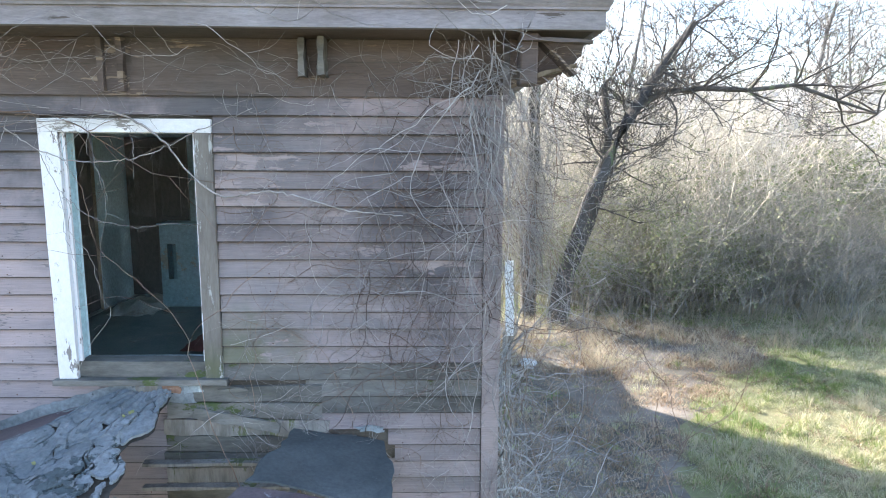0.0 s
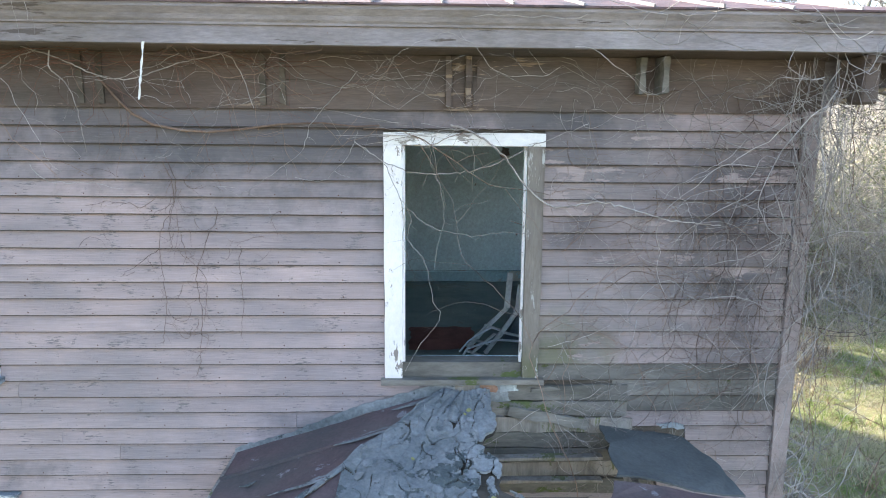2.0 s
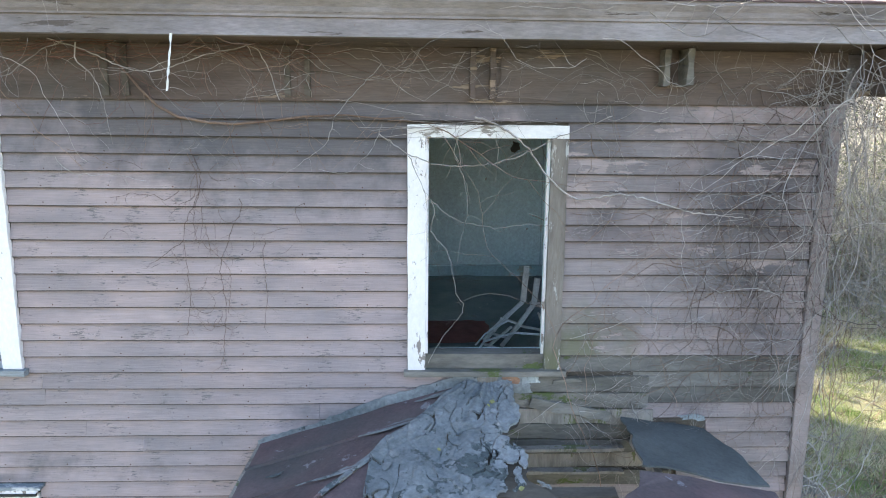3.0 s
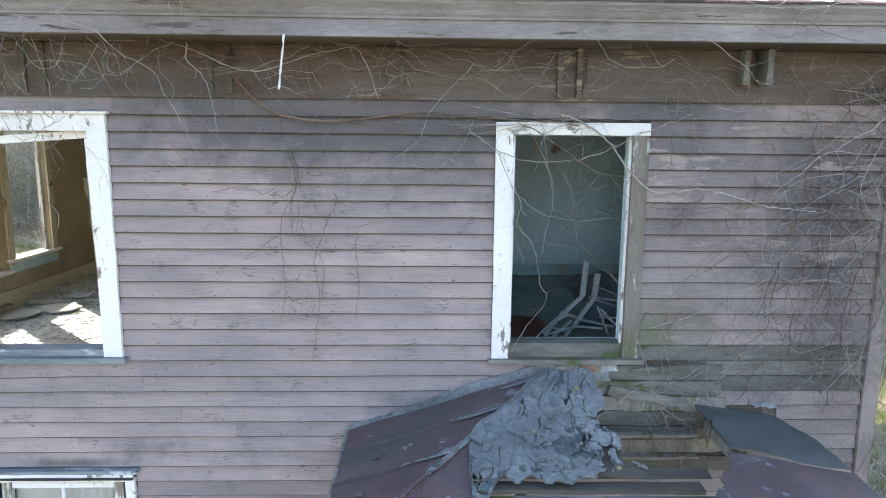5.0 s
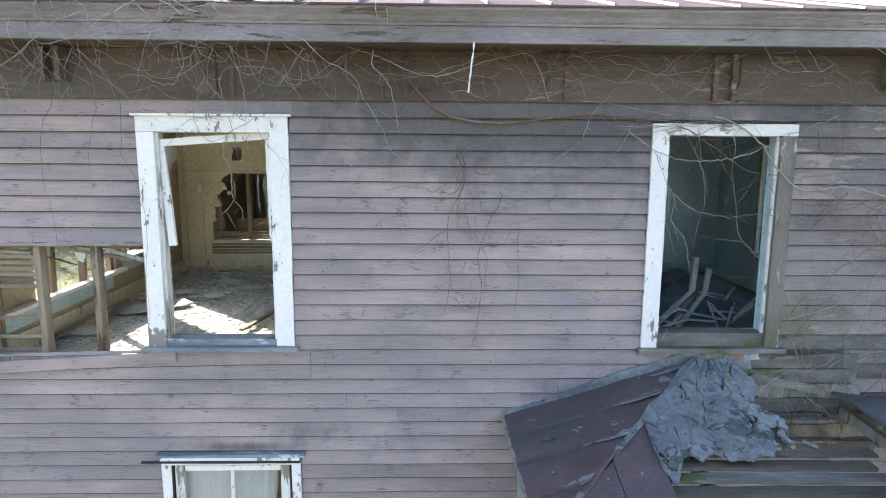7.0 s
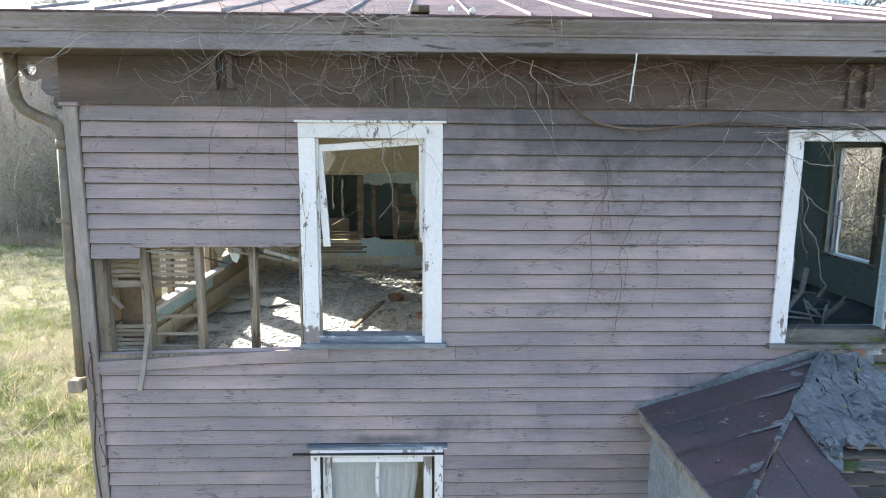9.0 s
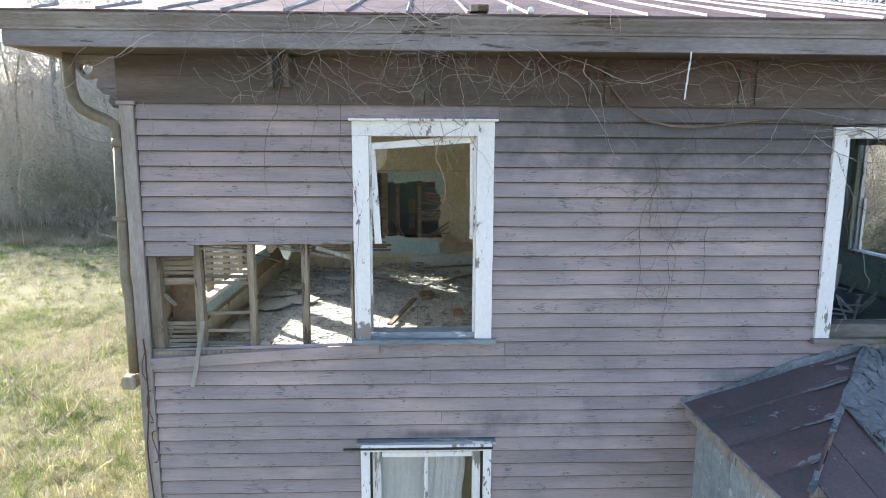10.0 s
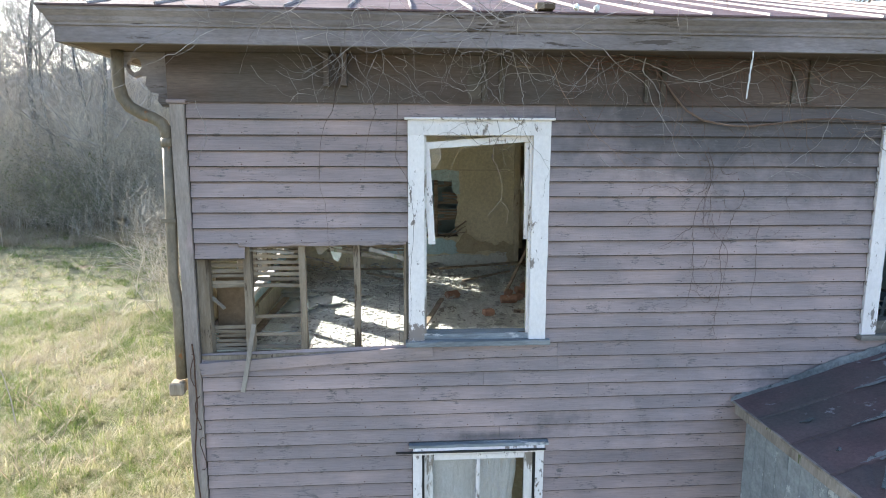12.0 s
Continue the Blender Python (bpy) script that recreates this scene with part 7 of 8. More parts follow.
        t.add(pts, [r * (1 - 0.5 * i / n) for i in range(n + 1)], 4)
        for p in pts[1::2]:
            if rng.random() < 0.35:
                creep(t, rng, p, (rng.uniform(-1, 1), 0, rng.uniform(-1, 0.3)), rng.uniform(0.06, 0.3), r * 0.5, yw - 0.02, 0.15, 0.8, 0.5, 1, 0.03, 0.4)

    for _ in range(9):
        x = rng.uniform(-6.6, 0.7)
        loop(x, x + rng.choice((-1, 1)) * rng.uniform(0.25, 0.95), rng.uniform(5.95, 6.08), rng.uniform(5.8, 6.08), rng.uniform(0.05, 0.22), rng.uniform(0.0016, 0.0028))
    for _ in range(9):
        x = rng.uniform(-6.2, 0.6)
        creep(t, rng, (x, rng.uniform(3.5, 3.8), rng.uniform(5.85, 6.07)), (rng.choice((-1, 1)), 0, rng.uniform(-0.6, 0.2)), rng.uniform(0.5, 1.4), rng.uniform(0.0014, 0.003), yw - 0.015, 0.12, 0.75, 0.55, 2, 0.04, 0.36)
    for cx, n in ((-5.7, 5), (-4.85, 3)):
        for _ in range(n):
            creep(t, rng, (rng.gauss(cx, 0.16), rng.uniform(3.42, 3.6), 6.06), (rng.uniform(-0.7, 0.7), 0, -0.8), rng.uniform(0.35, 0.95), rng.uniform(0.0012, 0.0026), yw - 0.02, 0.2, 1.5, 0.6, 2, 0.035, 0.4, 0.1)
    finish(t, M_VINE, "grey vines trailing along the frieze")
    t = Tubes()
    for _ in range(70):
        x = wild.gauss(-3.6, 0.5)
        trail(t, wild, (x, wild.uniform(3.7, 3.84), wild.uniform(5.99, 6.08)), wild.choice((0.0, math.pi)) + wild.gauss(0, 0.1), wild.uniform(0.4, 1.1), wild.uniform(0.0014, 0.0028), (3.7, yw), 0.035, 0.0, 0.25, 1)
    finish(t, M_VINERUST, "rust-red creeper bundled along the top of the frieze")
    t = Tubes()
    for _ in range(6):
        x = rng.uniform(-4.2, -2.0)
        creep(t, rng, (x, rng.uniform(3.55, 3.8), rng.uniform(5.95, 6.07)), (rng.choice((-1, 1)), 0, -0.15), rng.uniform(0.5, 1.3), rng.uniform(0.0025, 0.0045), yw - 0.01, 0.06, 0.5, 0.5, 2, 0.05, 0.3)
    bend_points = ((-3.58, 6.0), (-3.5, 5.9), (-3.42, 5.80), (-3.33, 5.71), (-3.2, 5.645), (-3.03, 5.605), (-2.85, 5.60), (-2.65, 5.625), (-2.42, 5.655), (-2.15, 5.66), (-1.95, 5.645), (-1.8, 5.66))
    main_stem = [Vector((x + rng.uniform(-0.008, 0.008), yw - 0.012, z + rng.uniform(-0.007, 0.007))) for x, z in bend_points]
    t.add(main_stem, [0.006, 0.007, 0.008, 0.009, 0.009, 0.009, 0.0085, 0.008, 0.007, 0.006, 0.005, 0.004], 5)
    for p in main_stem[2:]:
        creep(t, rng, p, (rng.uniform(-1, 1), 0, -1), rng.uniform(0.15, 0.5), 0.0022, yw, 0.05, 0.7, 0.8, 2, 0.03, 0.02)
    creep(t, rng, (-1.9, yw, 5.63), (1, 0, 0.1), 1.3, 0.007, yw, 0.0, 0.2, 0.7, 2, 0.05, 0.03)
    finish(t, M_VINERED, "reddish brown creeper bunched under the eaves")
    t = Tubes()
    for cx in (-5.85, -5.75, -5.65, -4.9, -4.8, -4.7):
        for _ in range(4):
            trail(t, wild, (wild.gauss(cx, 0.12), wild.uniform(3.38, 3.42), wild.uniform(6.1, 6.3)), wild.uniform(-3.1, 3.1), wild.uniform(0.3, 0.8), wild.uniform(0.0016, 0.0026), (3.3, 3.41), 0.22, 0.03, 0.6, 2, 0.04)
    for _ in range(16):
        creep(t, rng, (rng.uniform(-7.2, -4.2), 3.40, rng.uniform(6.1, 6.3)), (rng.choice((-1, 1)), 0, rng.uniform(-0.3, 0.3)), rng.uniform(0.5, 1.3), 0.004, None, 0.12, 0.7, 0.5, 2, 0.05)
    for _ in range(12):
        creep(t, rng, (rng.uniform(-0.8, 1.4), 3.40, rng.uniform(6.05, 6.3)), (rng.choice((-1, 1)), 0, rng.uniform(-0.5, 0.2)), rng.uniform(0.4, 1.2), 0.004, None, 0.15, 0.7, 0.5, 2, 0.05)
    finish(t, M_VINE, "loose vine stems over the crown moulding")
    # across the bare window
    t = Tubes()

    runner(t, YF - 0.045, ((-1.95, 5.55), (-1.767, 5.425), (-1.525, 5.352), (-1.224, 5.369), (-0.98, 5.45), (-0.83, 5.53), (-0.45, 5.68)), 0.004, 0.003, 7)
    runner(t, YF - 0.045, ((-1.766, 5.405), (-1.7, 5.27), (-1.659, 5.188), (-1.554, 5.068), (-1.409, 4.988), (-1.204, 4.952), (-1.0, 4.978), (-0.795, 4.97)), 0.0027, 0.0017, 8)
    runner(t, YF - 0.045, ((-1.475, 5.602), (-1.44, 5.4), (-1.4, 5.2), (-1.382, 5.069), (-1.42, 4.9), (-1.45, 4.7)), 0.0023, 0.0012, 5)
    runner(t, YF - 0.045, ((-1.45, 5.58), (-1.47, 5.4), (-1.39, 5.23), (-1.37, 5.09)), 0.0023, 0.0012, 5)
    runner(t, YF - 0.045, ((-1.212, 5.56), (-1.2, 5.35), (-1.207, 5.231)), 0.0025, 0.0015, 4)
    runner(t, YF - 0.045, ((-1.35, 5.66), (-1.155, 5.585), (-0.987, 5.45), (-0.856, 5.273), (-0.664, 5.143), (-0.359, 5.175), (0.1, 5.06), (0.45, 5.03)), 0.008, 0.004, 9)
    runner(t, YF - 0.045, ((-1.62, 5.12), (-1.6, 5.05), (-1.62, 4.93), (-1.56, 4.85), (-1.502, 4.763), (-1.451, 4.514), (-1.405, 4.408), (-1.55, 4.2), (-1.64, 4.02)), 0.0023, 0.0012, 6)
    runner(t, YF - 0.045, ((-1.66, 5.2), (-1.64, 5.0), (-1.65, 4.926), (-1.558, 4.618)), 0.0020, 0.0010, 6)
    for _ in range(14):
        creep(t, wild, (wild.uniform(-1.85, -0.7), YF - 0.05, wild.uniform(5.58, 5.68)), (wild.choice((-1, 1)), 0, 0.0), wild.uniform(0.3, 0.7), 0.003, YF - 0.035, 0.0, 0.25, 0.4, 1, 0.045, 0.04, 0.5)
    finish(t, M_VINE, "bare vines hanging across the empty window")
    # single long runners under the eaves
    t = Tubes()
    runner(t, 3.72, ((-3.91, 6.09), (-3.73, 6.04), (-3.47, 5.93), (-3.27, 5.905), (-3.05, 5.98), (-2.81, 6.04), (-2.67, 6.04), (-2.58, 5.86), (-2.54, 5.72)), 0.0045, 0.003, 9)
    runner(t, 3.72, ((-3.81, 6.07), (-3.97, 6.0), (-4.08, 5.92), (-4.16, 5.87), (-4.28, 5.88), (-4.42, 5.94), (-4.69, 5.94), (-4.74, 5.78), (-4.59, 5.58)), 0.004, 0.0025, 6)
    runner(t, 3.72, ((-3.91, 6.03), (-3.9, 5.9), (-3.83, 5.8), (-3.85, 5.7)), 0.003, 0.0015, 5)
    runner(t, 3.7, ((-3.73, 6.05), (-3.72, 5.95), (-3.65, 5.89), (-3.6, 5.78), (-3.57, 5.62), (-3.55, 5.45)), 0.0055, 0.002, 3)
    runner(t, 3.7, ((-4.67, 6.12), (-4.64, 5.99), (-4.59, 5.83), (-4.58, 5.57)), 0.0035, 0.002, 3)
    runner(t, 3.72, ((-4.57, 6.1), (-4.54, 5.95), (-4.48, 5.82), (-4.47, 5.72)), 0.003, 0.0015, 4)
    runner(t, 3.71, ((-4.89, 6.06), (-4.86, 5.91), (-4.77, 5.78), (-4.67, 5.66), (-4.55, 5.58)), 0.003, 0.002, 4)
    runner(t, 3.8, ((-4.56, 5.61), (-4.74, 5.5), (-4.77, 5.38), (-4.72, 5.24), (-4.71, 5.06), (-4.83, 4.93)), 0.0032, 0.0018, 6)
    runner(t, 3.8, ((-4.71, 5.06), (-4.65, 4.98), (-4.67, 4.87)), 0.002, 0.0014, 9)
    finish(t, M_VINE, "single long grey runners looping below the eaves")
    t = Tubes()
    runner(t, 3.83, ((-3.98, 5.39), (-3.9, 5.3), (-3.79, 5.28), (-3.63, 5.28), (-3.41, 5.24)), 0.003, 0.0012, 4)
    runner(t, 3.84, ((-1.93, 5.98), (-2.02, 5.88), (-2.14, 5.76), (-2.23, 5.64), (-2.3, 5.48), (-2.46, 5.35), (-2.71, 5.19)), 0.0036, 0.0018, 7)
    runner(t, 3.84, ((-1.93, 5.62), (-2.0, 5.45), (-2.08, 5.37), (-2.17, 5.3), (-2.36, 5.33)), 0.003, 0.0014, 7)
    finish(t, M_VINEPALE, "pale runners straying over the open wall")
    t = Tubes()
    runner(t, 3.72, ((-2.56, 6.04), (-2.38, 5.9), (-2.23, 5.81), (-2.12, 5.79)), 0.0028, 0.002, 7)
    runner(t, 3.74, ((-3.64, 6.06), (-3.62, 5.95), (-3.57, 5.83), (-3.52, 5.77)), 0.003, 0.002, 6)
    runner(t, 3.74, ((-2.99, 6.05), (-3.0, 5.96), (-2.99, 5.85), (-2.96, 5.74)), 0.0028, 0.002, 8)
    runner(t, 3.8, ((-4.42, 6.12), (-4.34, 5.97), (-4.26, 5.8), (-4.13, 5.67), (-4.03, 5.53), (-3.9, 5.43), (-3.77, 5.29)), 0.0036, 0.0018, 7)
    runner(t, 3.84, ((-3.9, 5.43), (-3.73, 5.39), (-3.56, 5.29)), 0.002, 0.0012, 5)
    finish(t, M_VINERED, "single long brown runners looping below the eaves")
    # dark creeper tracery on the open wall: a loose column with crooked whiskers
    t = Tubes()
    yd = yw - 0.005
    runner(t, yd, ((-3.17, 5.42), (-3.12, 5.28), (-3.12, 5.16), (-3.18, 5.02), (-3.22, 4.86), (-3.2, 4.5), (-3.24, 4.2)), 0.0026, 0.0016, 2)
    runner(t, yd, ((-3.15, 5.44), (-3.09, 5.3), (-3.11, 5.17), (-3.15, 5.0), (-3.13, 4.84)), 0.0024, 0.0014, 2)
    runner(t, yd, ((-2.85, 5.13), (-2.85, 5.05), (-2.9, 4.95), (-2.95, 4.82), (-3.0, 4.66), (-2.97, 4.4), (-3.02, 4.0)), 0.0026, 0.0016, 2)
    runner(t, yd, ((-3.08, 4.96), (-3.05, 4.8), (-2.94, 4.66), (-2.96, 4.35)), 0.0022, 0.0014, 3)
    runner(t, yd, ((-3.23, 5.18), (-3.33, 5.12), (-3.39, 5.15), (-3.55, 5.16), (-3.69, 5.13)), 0.0024, 0.0014, 2)
    runner(t, yd, ((-3.23, 4.85), (-3.33, 4.78), (-3.47, 4.69)), 0.0024, 0.0014, 6)
    runner(t, yd, ((-2.7, 4.88), (-2.71, 4.76), (-2.7, 4.5), (-2.73, 4.25)), 0.0022, 0.0014, 4)
    for _ in range(16):
        trail(t, wild, (wild.gauss(-3.08, 0.07), yd, wild.uniform(4.3, 5.4)), -math.pi / 2 + wild.gauss(0, 0.5), wild.uniform(0.12, 0.4), 0.0018, (yw - 0.012, yw), 0.3, 0.05, 2.0, 1, 0.02)
    for _ in range(12):
        trail(t, wild, (wild.uniform(-3.75, -2.1), yd, wild.uniform(4.7, 5.4)), wild.choice((0.0, math.pi)) + wild.gauss(0, 0.4), wild.uniform(0.08, 0.3), 0.0015, (yw - 0.012, yw), 0.3, 0.0, 2.0, 1, 0.02)
    for x, z, ln in ((-5.47, 6.0, 2.1), (-5.87, 5.95, 1.3), (-5.62, 5.9, 0.7)):
        trail(t, wild, (x, yw - 0.05, z), -math.pi / 2, ln, 0.0022, (yw - 0.07, yw), 0.04, 0.3, 0.35, 1, 0.045)
    finish(t, M_VINEDK, "dark dead creeper clinging to the clapboards")
    t = Tubes()
    for _ in range(9):
        creep(t, rng, (rng.uniform(-0.9, -0.2), YF - 0.06, rng.uniform(3.55, 3.85)), (rng.uniform(-0.5, 1), -0.3, -0.4), rng.uniform(0.4, 0.9), 0.0035, None, 0.1, 0.8, 0.6, 2, 0.04)
    for _ in range(10):
        creep(t, rng, (rng.uniform(-5.0, -4.5), YF - 0.04, rng.uniform(5.45, 5.75)), (rng.uniform(-1, 1), 0, rng.uniform(-1, 0.3)), rng.uniform(0.25, 0.6), 0.003, YF - 0.025, 0.1, 0.9, 0.7, 2, 0.035, 0.03)
    creep(t, rng, (-6.85, YF - 0.05, 5.75), (0.1, 0, -1), 0.55, 0.004, None, 0.1, 0.5, 0.4, 1, 0.04)
    finish(t, M_VINE, "small dry vine tufts on window head and hole")


build_vines()


# ---- trees and brush ----
def branch(t, rng, p, d, length, r, depth, spread, up, minr):
    fine = 0.0065 < minr < 0.008
    n = (4 if depth > 2 else 3 if depth else 2 if minr < 0.009 else 1) + (2 if fine and depth else 1 if fine else 0)
    pts, radii = [Vector(p)], [r]
    q, h = Vector(p), Vector(d)
    for i in range(n):
        h = (h + Vector((rng.uniform(-1, 1), rng.uniform(-1, 1), rng.uniform(-0.6, 1) * up)) * (0.42 if fine else 0.3)).normalized()
        q = q + h * length / n
        pts.append(q.copy())
        radii.append(max(minr, r * (1 - 0.6 * (i + 1) / n)))
    t.add(pts, radii, 6 if depth > 2 and r > 0.05 else 3)
    if depth > 0:
        kids = rng.randint(3, 4)
        for _ in range(kids):
            f = rng.uniform(0.3, 1.0)
            i = min(n - 1, int(f * n))
            base = pts[i].lerp(pts[i + 1], f * n - i)
            side = Vector((rng.uniform(-1, 1), rng.uniform(-1, 1), rng.uniform(-0.3, 0.9))).normalized()
            nd = (h * (1 - spread) + side * spread).normalized()
            branch(t, rng, base, nd, length * rng.uniform(0.5, 0.8), max(minr, radii[i] * rng.uniform(0.45, 0.65)), depth - 1, spread, up, minr)


def make_tree(seed, height, lean, depth, r, label):
    rng = random.Random(seed)
    tree = thing("bare_tree", label, "tree", "bare winter trees")
    tr, cr = Tubes(), Tubes()
    pts, radii = [], []
    p, d = Vector((0, 0, -0.2)), Vector((lean[0], lean[1], 1)).normalized()
    n = 8
    for i in range(n + 1):
        pts.append(p.copy())
        radii.append(r * (1 - 0.75 * i / n))
        d = (d + Vector((rng.uniform(-0.12, 0.12), rng.uniform(-0.12, 0.12), 0.05))).normalized()
        p = p + d * height / n
    tr.add(pts, radii, 7)
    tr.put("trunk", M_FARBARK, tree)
    for i in range(2, n + 1):
        for _ in range(1 + i % 2 if i < n else 3):
            side = Vector((rng.uniform(-1, 1), rng.uniform(-1, 1), rng.uniform(0.0, 0.8))).normalized()
            branch(cr, rng, pts[i], side, height * rng.uniform(0.22, 0.42) * (1.2 - 0.5 * i / n), radii[i] * 0.6, depth, 0.6, 0.5, 0.009)
    cr.put("crown", M_TWIG, tree)
    return tree


def make_bush(seed, height, width, stems, material, leaf, label):
    rng = random.Random(seed)
    bush = thing("brush_thicket", label, "bush", "winter brush")
    groups = [Tubes() for _ in range(3)]
    tips = []
    for i in range(stems):
        t = groups[i % 3]
        p = Vector((rng.gauss(0, width * 0.3), rng.gauss(0, width * 0.3), -0.1))
        d = Vector((rng.uniform(-0.5, 0.5), rng.uniform(-0.5, 0.5), 1)).normalized()
        before = len(t.verts)
        branch(t, rng, p, d, height * rng.uniform(0.35, 0.75), rng.uniform(0.006, 0.012), 2, 0.6, 0.3, 0.0035)
        tips += t.verts[before + 9::11]
    for t in groups:
        tagged(t.put("brush_stem", material, bush), kind="stuff")
    if leaf is not None:
        verts, faces = [], []
        for v in tips:
            for _ in range(8):
                c = v + Vector((rng.uniform(-1, 1), rng.uniform(-1, 1), rng.uniform(-1, 1))) * 0.2
                a = Vector((rng.uniform(-1, 1), rng.uniform(-1, 1), rng.uniform(-1, 1))).normalized() * rng.uniform(0.02, 0.05)
                b = a.cross(Vector((rng.uniform(-1, 1), rng.uniform(-1, 1), rng.uniform(-1, 1)))).normalized() * 0.02
                k = len(verts)
                verts += [tuple(c - a), tuple(c + b), tuple(c + a), tuple(c - b)]
                faces.append((k, k + 1, k + 2, k + 3))
        pydata_object("foliage", verts, faces, leaf, bush)
    return bush


def plant_woods():
    rng = random.Random(55)
    kinds = [make_tree(s, h, (lx, ly), 3, r, "bare grey winter tree with fine twigs") for s, h, lx, ly, r in
             ((1, 11.5, 0.1, 0.0, 0.15), (2, 13.0, -0.12, 0.1, 0.18), (3, 9.0, 0.2, -0.1, 0.12), (4, 15.0, 0.0, 0.1, 0.2), (5, 8.0, -0.2, 0.0, 0.10))]
    spots = []
    for _ in range(54):
        spots.append((rng.uniform(-44, -14), rng.uniform(40, 62)))
    for _ in range(56):
        spots.append((rng.uniform(4, 44), rng.uniform(25, 50)))
    for _ in range(10):
        spots.append((rng.uniform(-14, 2), rng.uniform(44, 60)))
    for i, (x, y) in enumerate(spots):
        m = pose(x, y, ground_height(x, y), 0, 0, rng.uniform(0, 360)) @ Matrix.Scale(rng.uniform(0.8, 1.25), 4)
        src = kinds[i % len(kinds)]
        if i < len(kinds):
            src.matrix_world = m
        else:
            c = copy_thing(src, m)
            c.scale = [m.to_scale()[0]] * 3
    bushes = [make_bush(11, 3.2, 3.0, 60, M_TWIGDIM, None, "leafless tangled brush in winter"), make_bush(12, 2.6, 3.2, 52, M_TWIGPALE, None, "pale dry tangled brush in winter"),
              make_bush(13, 3.4, 3.4, 44, M_TWIGDIM, M_LEAF, "dense thicket with small olive-green leaves"), make_bush(14, 4.2, 3.0, 56, M_TWIGPALE, None, "tall straw-coloured tangled dry brush")]
    bushes.append(make_bush(15, 7.0, 4.5, 70, M_TWIGPALE, None, "tall fine tangle of bare grey branches"))
    spots = []
    for _ in range(46):
        x = rng.uniform(3.5, 40)
        spots.append((x, 23.0 + rng.uniform(0, 10) + 0.05 * x, rng.choice((0, 1, 2, 2, 3)), rng.uniform(0.8, 1.3)))
    for _ in range(42):
        spots.append((rng.uniform(-36, -13), rng.uniform(38, 48), rng.choice((1, 1, 2, 3)), rng.uniform(0.9, 1.9)))
    for x, y, z in ((6.4, 21.0, 1.1), (9.0, 21.3, 1.2), (7.2, 22.6, 1.4), (8.8, 23.2, 1.5), (5.6, 23.0, 1.2), (11.6, 22.6, 1.1), (13.4, 23.2, 1.0), (10.2, 24.4, 1.5), (6.6, 25.0, 1.6)):
        spots.append((x, y, 2, z))
    for _ in range(8):
        spots.append((rng.uniform(6, 45), rng.uniform(33, 42), rng.choice((1, 3, 3)), rng.uniform(1.2, 1.8)))
    for x, y, k, z in ((-12.3, 20.5, 3, 1.0), (-11.3, 21.5, 1, 1.4), (-10.6, 23.0, 3, 1.1), (-12.2, 24.5, 1, 1.5), (-11.5, 26.5, 3, 1.2), (-10.0, 20.0, 0, 1.0)):
        spots.append((x, y, k, z))
    for _ in range(12):
        spots.append((rng.uniform(-30, -14), rng.uniform(6, 30), rng.choice((0, 1)), rng.uniform(0.5, 0.8)))
    for _ in range(16):
        spots.append((rng.uniform(4.5, 22), rng.uniform(26, 36), rng.choice((2, 3, 3)), rng.uniform(1.8, 2.4)))
    for _ in range(22):
        spots.append((rng.uniform(-38, -15), rng.uniform(38, 50), 4, rng.uniform(0.9, 1.6)))
    for _ in range(18):
        spots.append((rng.uniform(4.6, 15), rng.uniform(21.8, 25), rng.choice((0, 0, 2)), rng.uniform(0.9, 1.5)))
    used = set()
    for x, y, k, s in spots:
        if -24 < x < -15.5 and y < 34:
            continue
        m = pose(x, y, ground_height(x, y), 0, 0, rng.uniform(0, 360)) @ Matrix.Scale(s, 4)
        if k not in used:
            used.add(k)
            bushes[k].matrix_world = m
        else:
            c = copy_thing(bushes[k], m)
            c.scale = (s, s, s)


plant_woods()


def far_wood():
    """A bumpy wooded rise far behind the field, all round."""
    verts, faces = [], []
    n, rows = 420, 14
    for i in range(n + 1):
        a = 2 * math.pi * i / n
        for j in range(rows):
            f = j / (rows - 1)
            r = 88 + 40 * f + 3.0 * noise.noise(Vector((a * 30, f * 7, 1)))
            top = 19 + 3.5 * noise.noise(Vector((math.cos(a) * 6, math.sin(a) * 6, 3))) + 2.2 * noise.noise(Vector((math.cos(a) * 45, math.sin(a) * 45, f * 9)))
            z = -0.5 + top * f ** 0.6 + 1.2 * noise.noise(Vector((a * 160, f * 22, 5))) * (f > 0.05)
            verts.append((-3 + r * math.cos(a), 8 + r * math.sin(a), z))
    faces = [(i * rows + j, (i + 1) * rows + j, (i + 1) * rows + j + 1, i * rows + j + 1) for i in range(n) for j in range(rows - 1)]
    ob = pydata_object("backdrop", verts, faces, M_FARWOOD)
    tagged(ob, "distant grey-brown winter woods on a rise, haze in their colour", "woods", kind="structure")


far_wood()


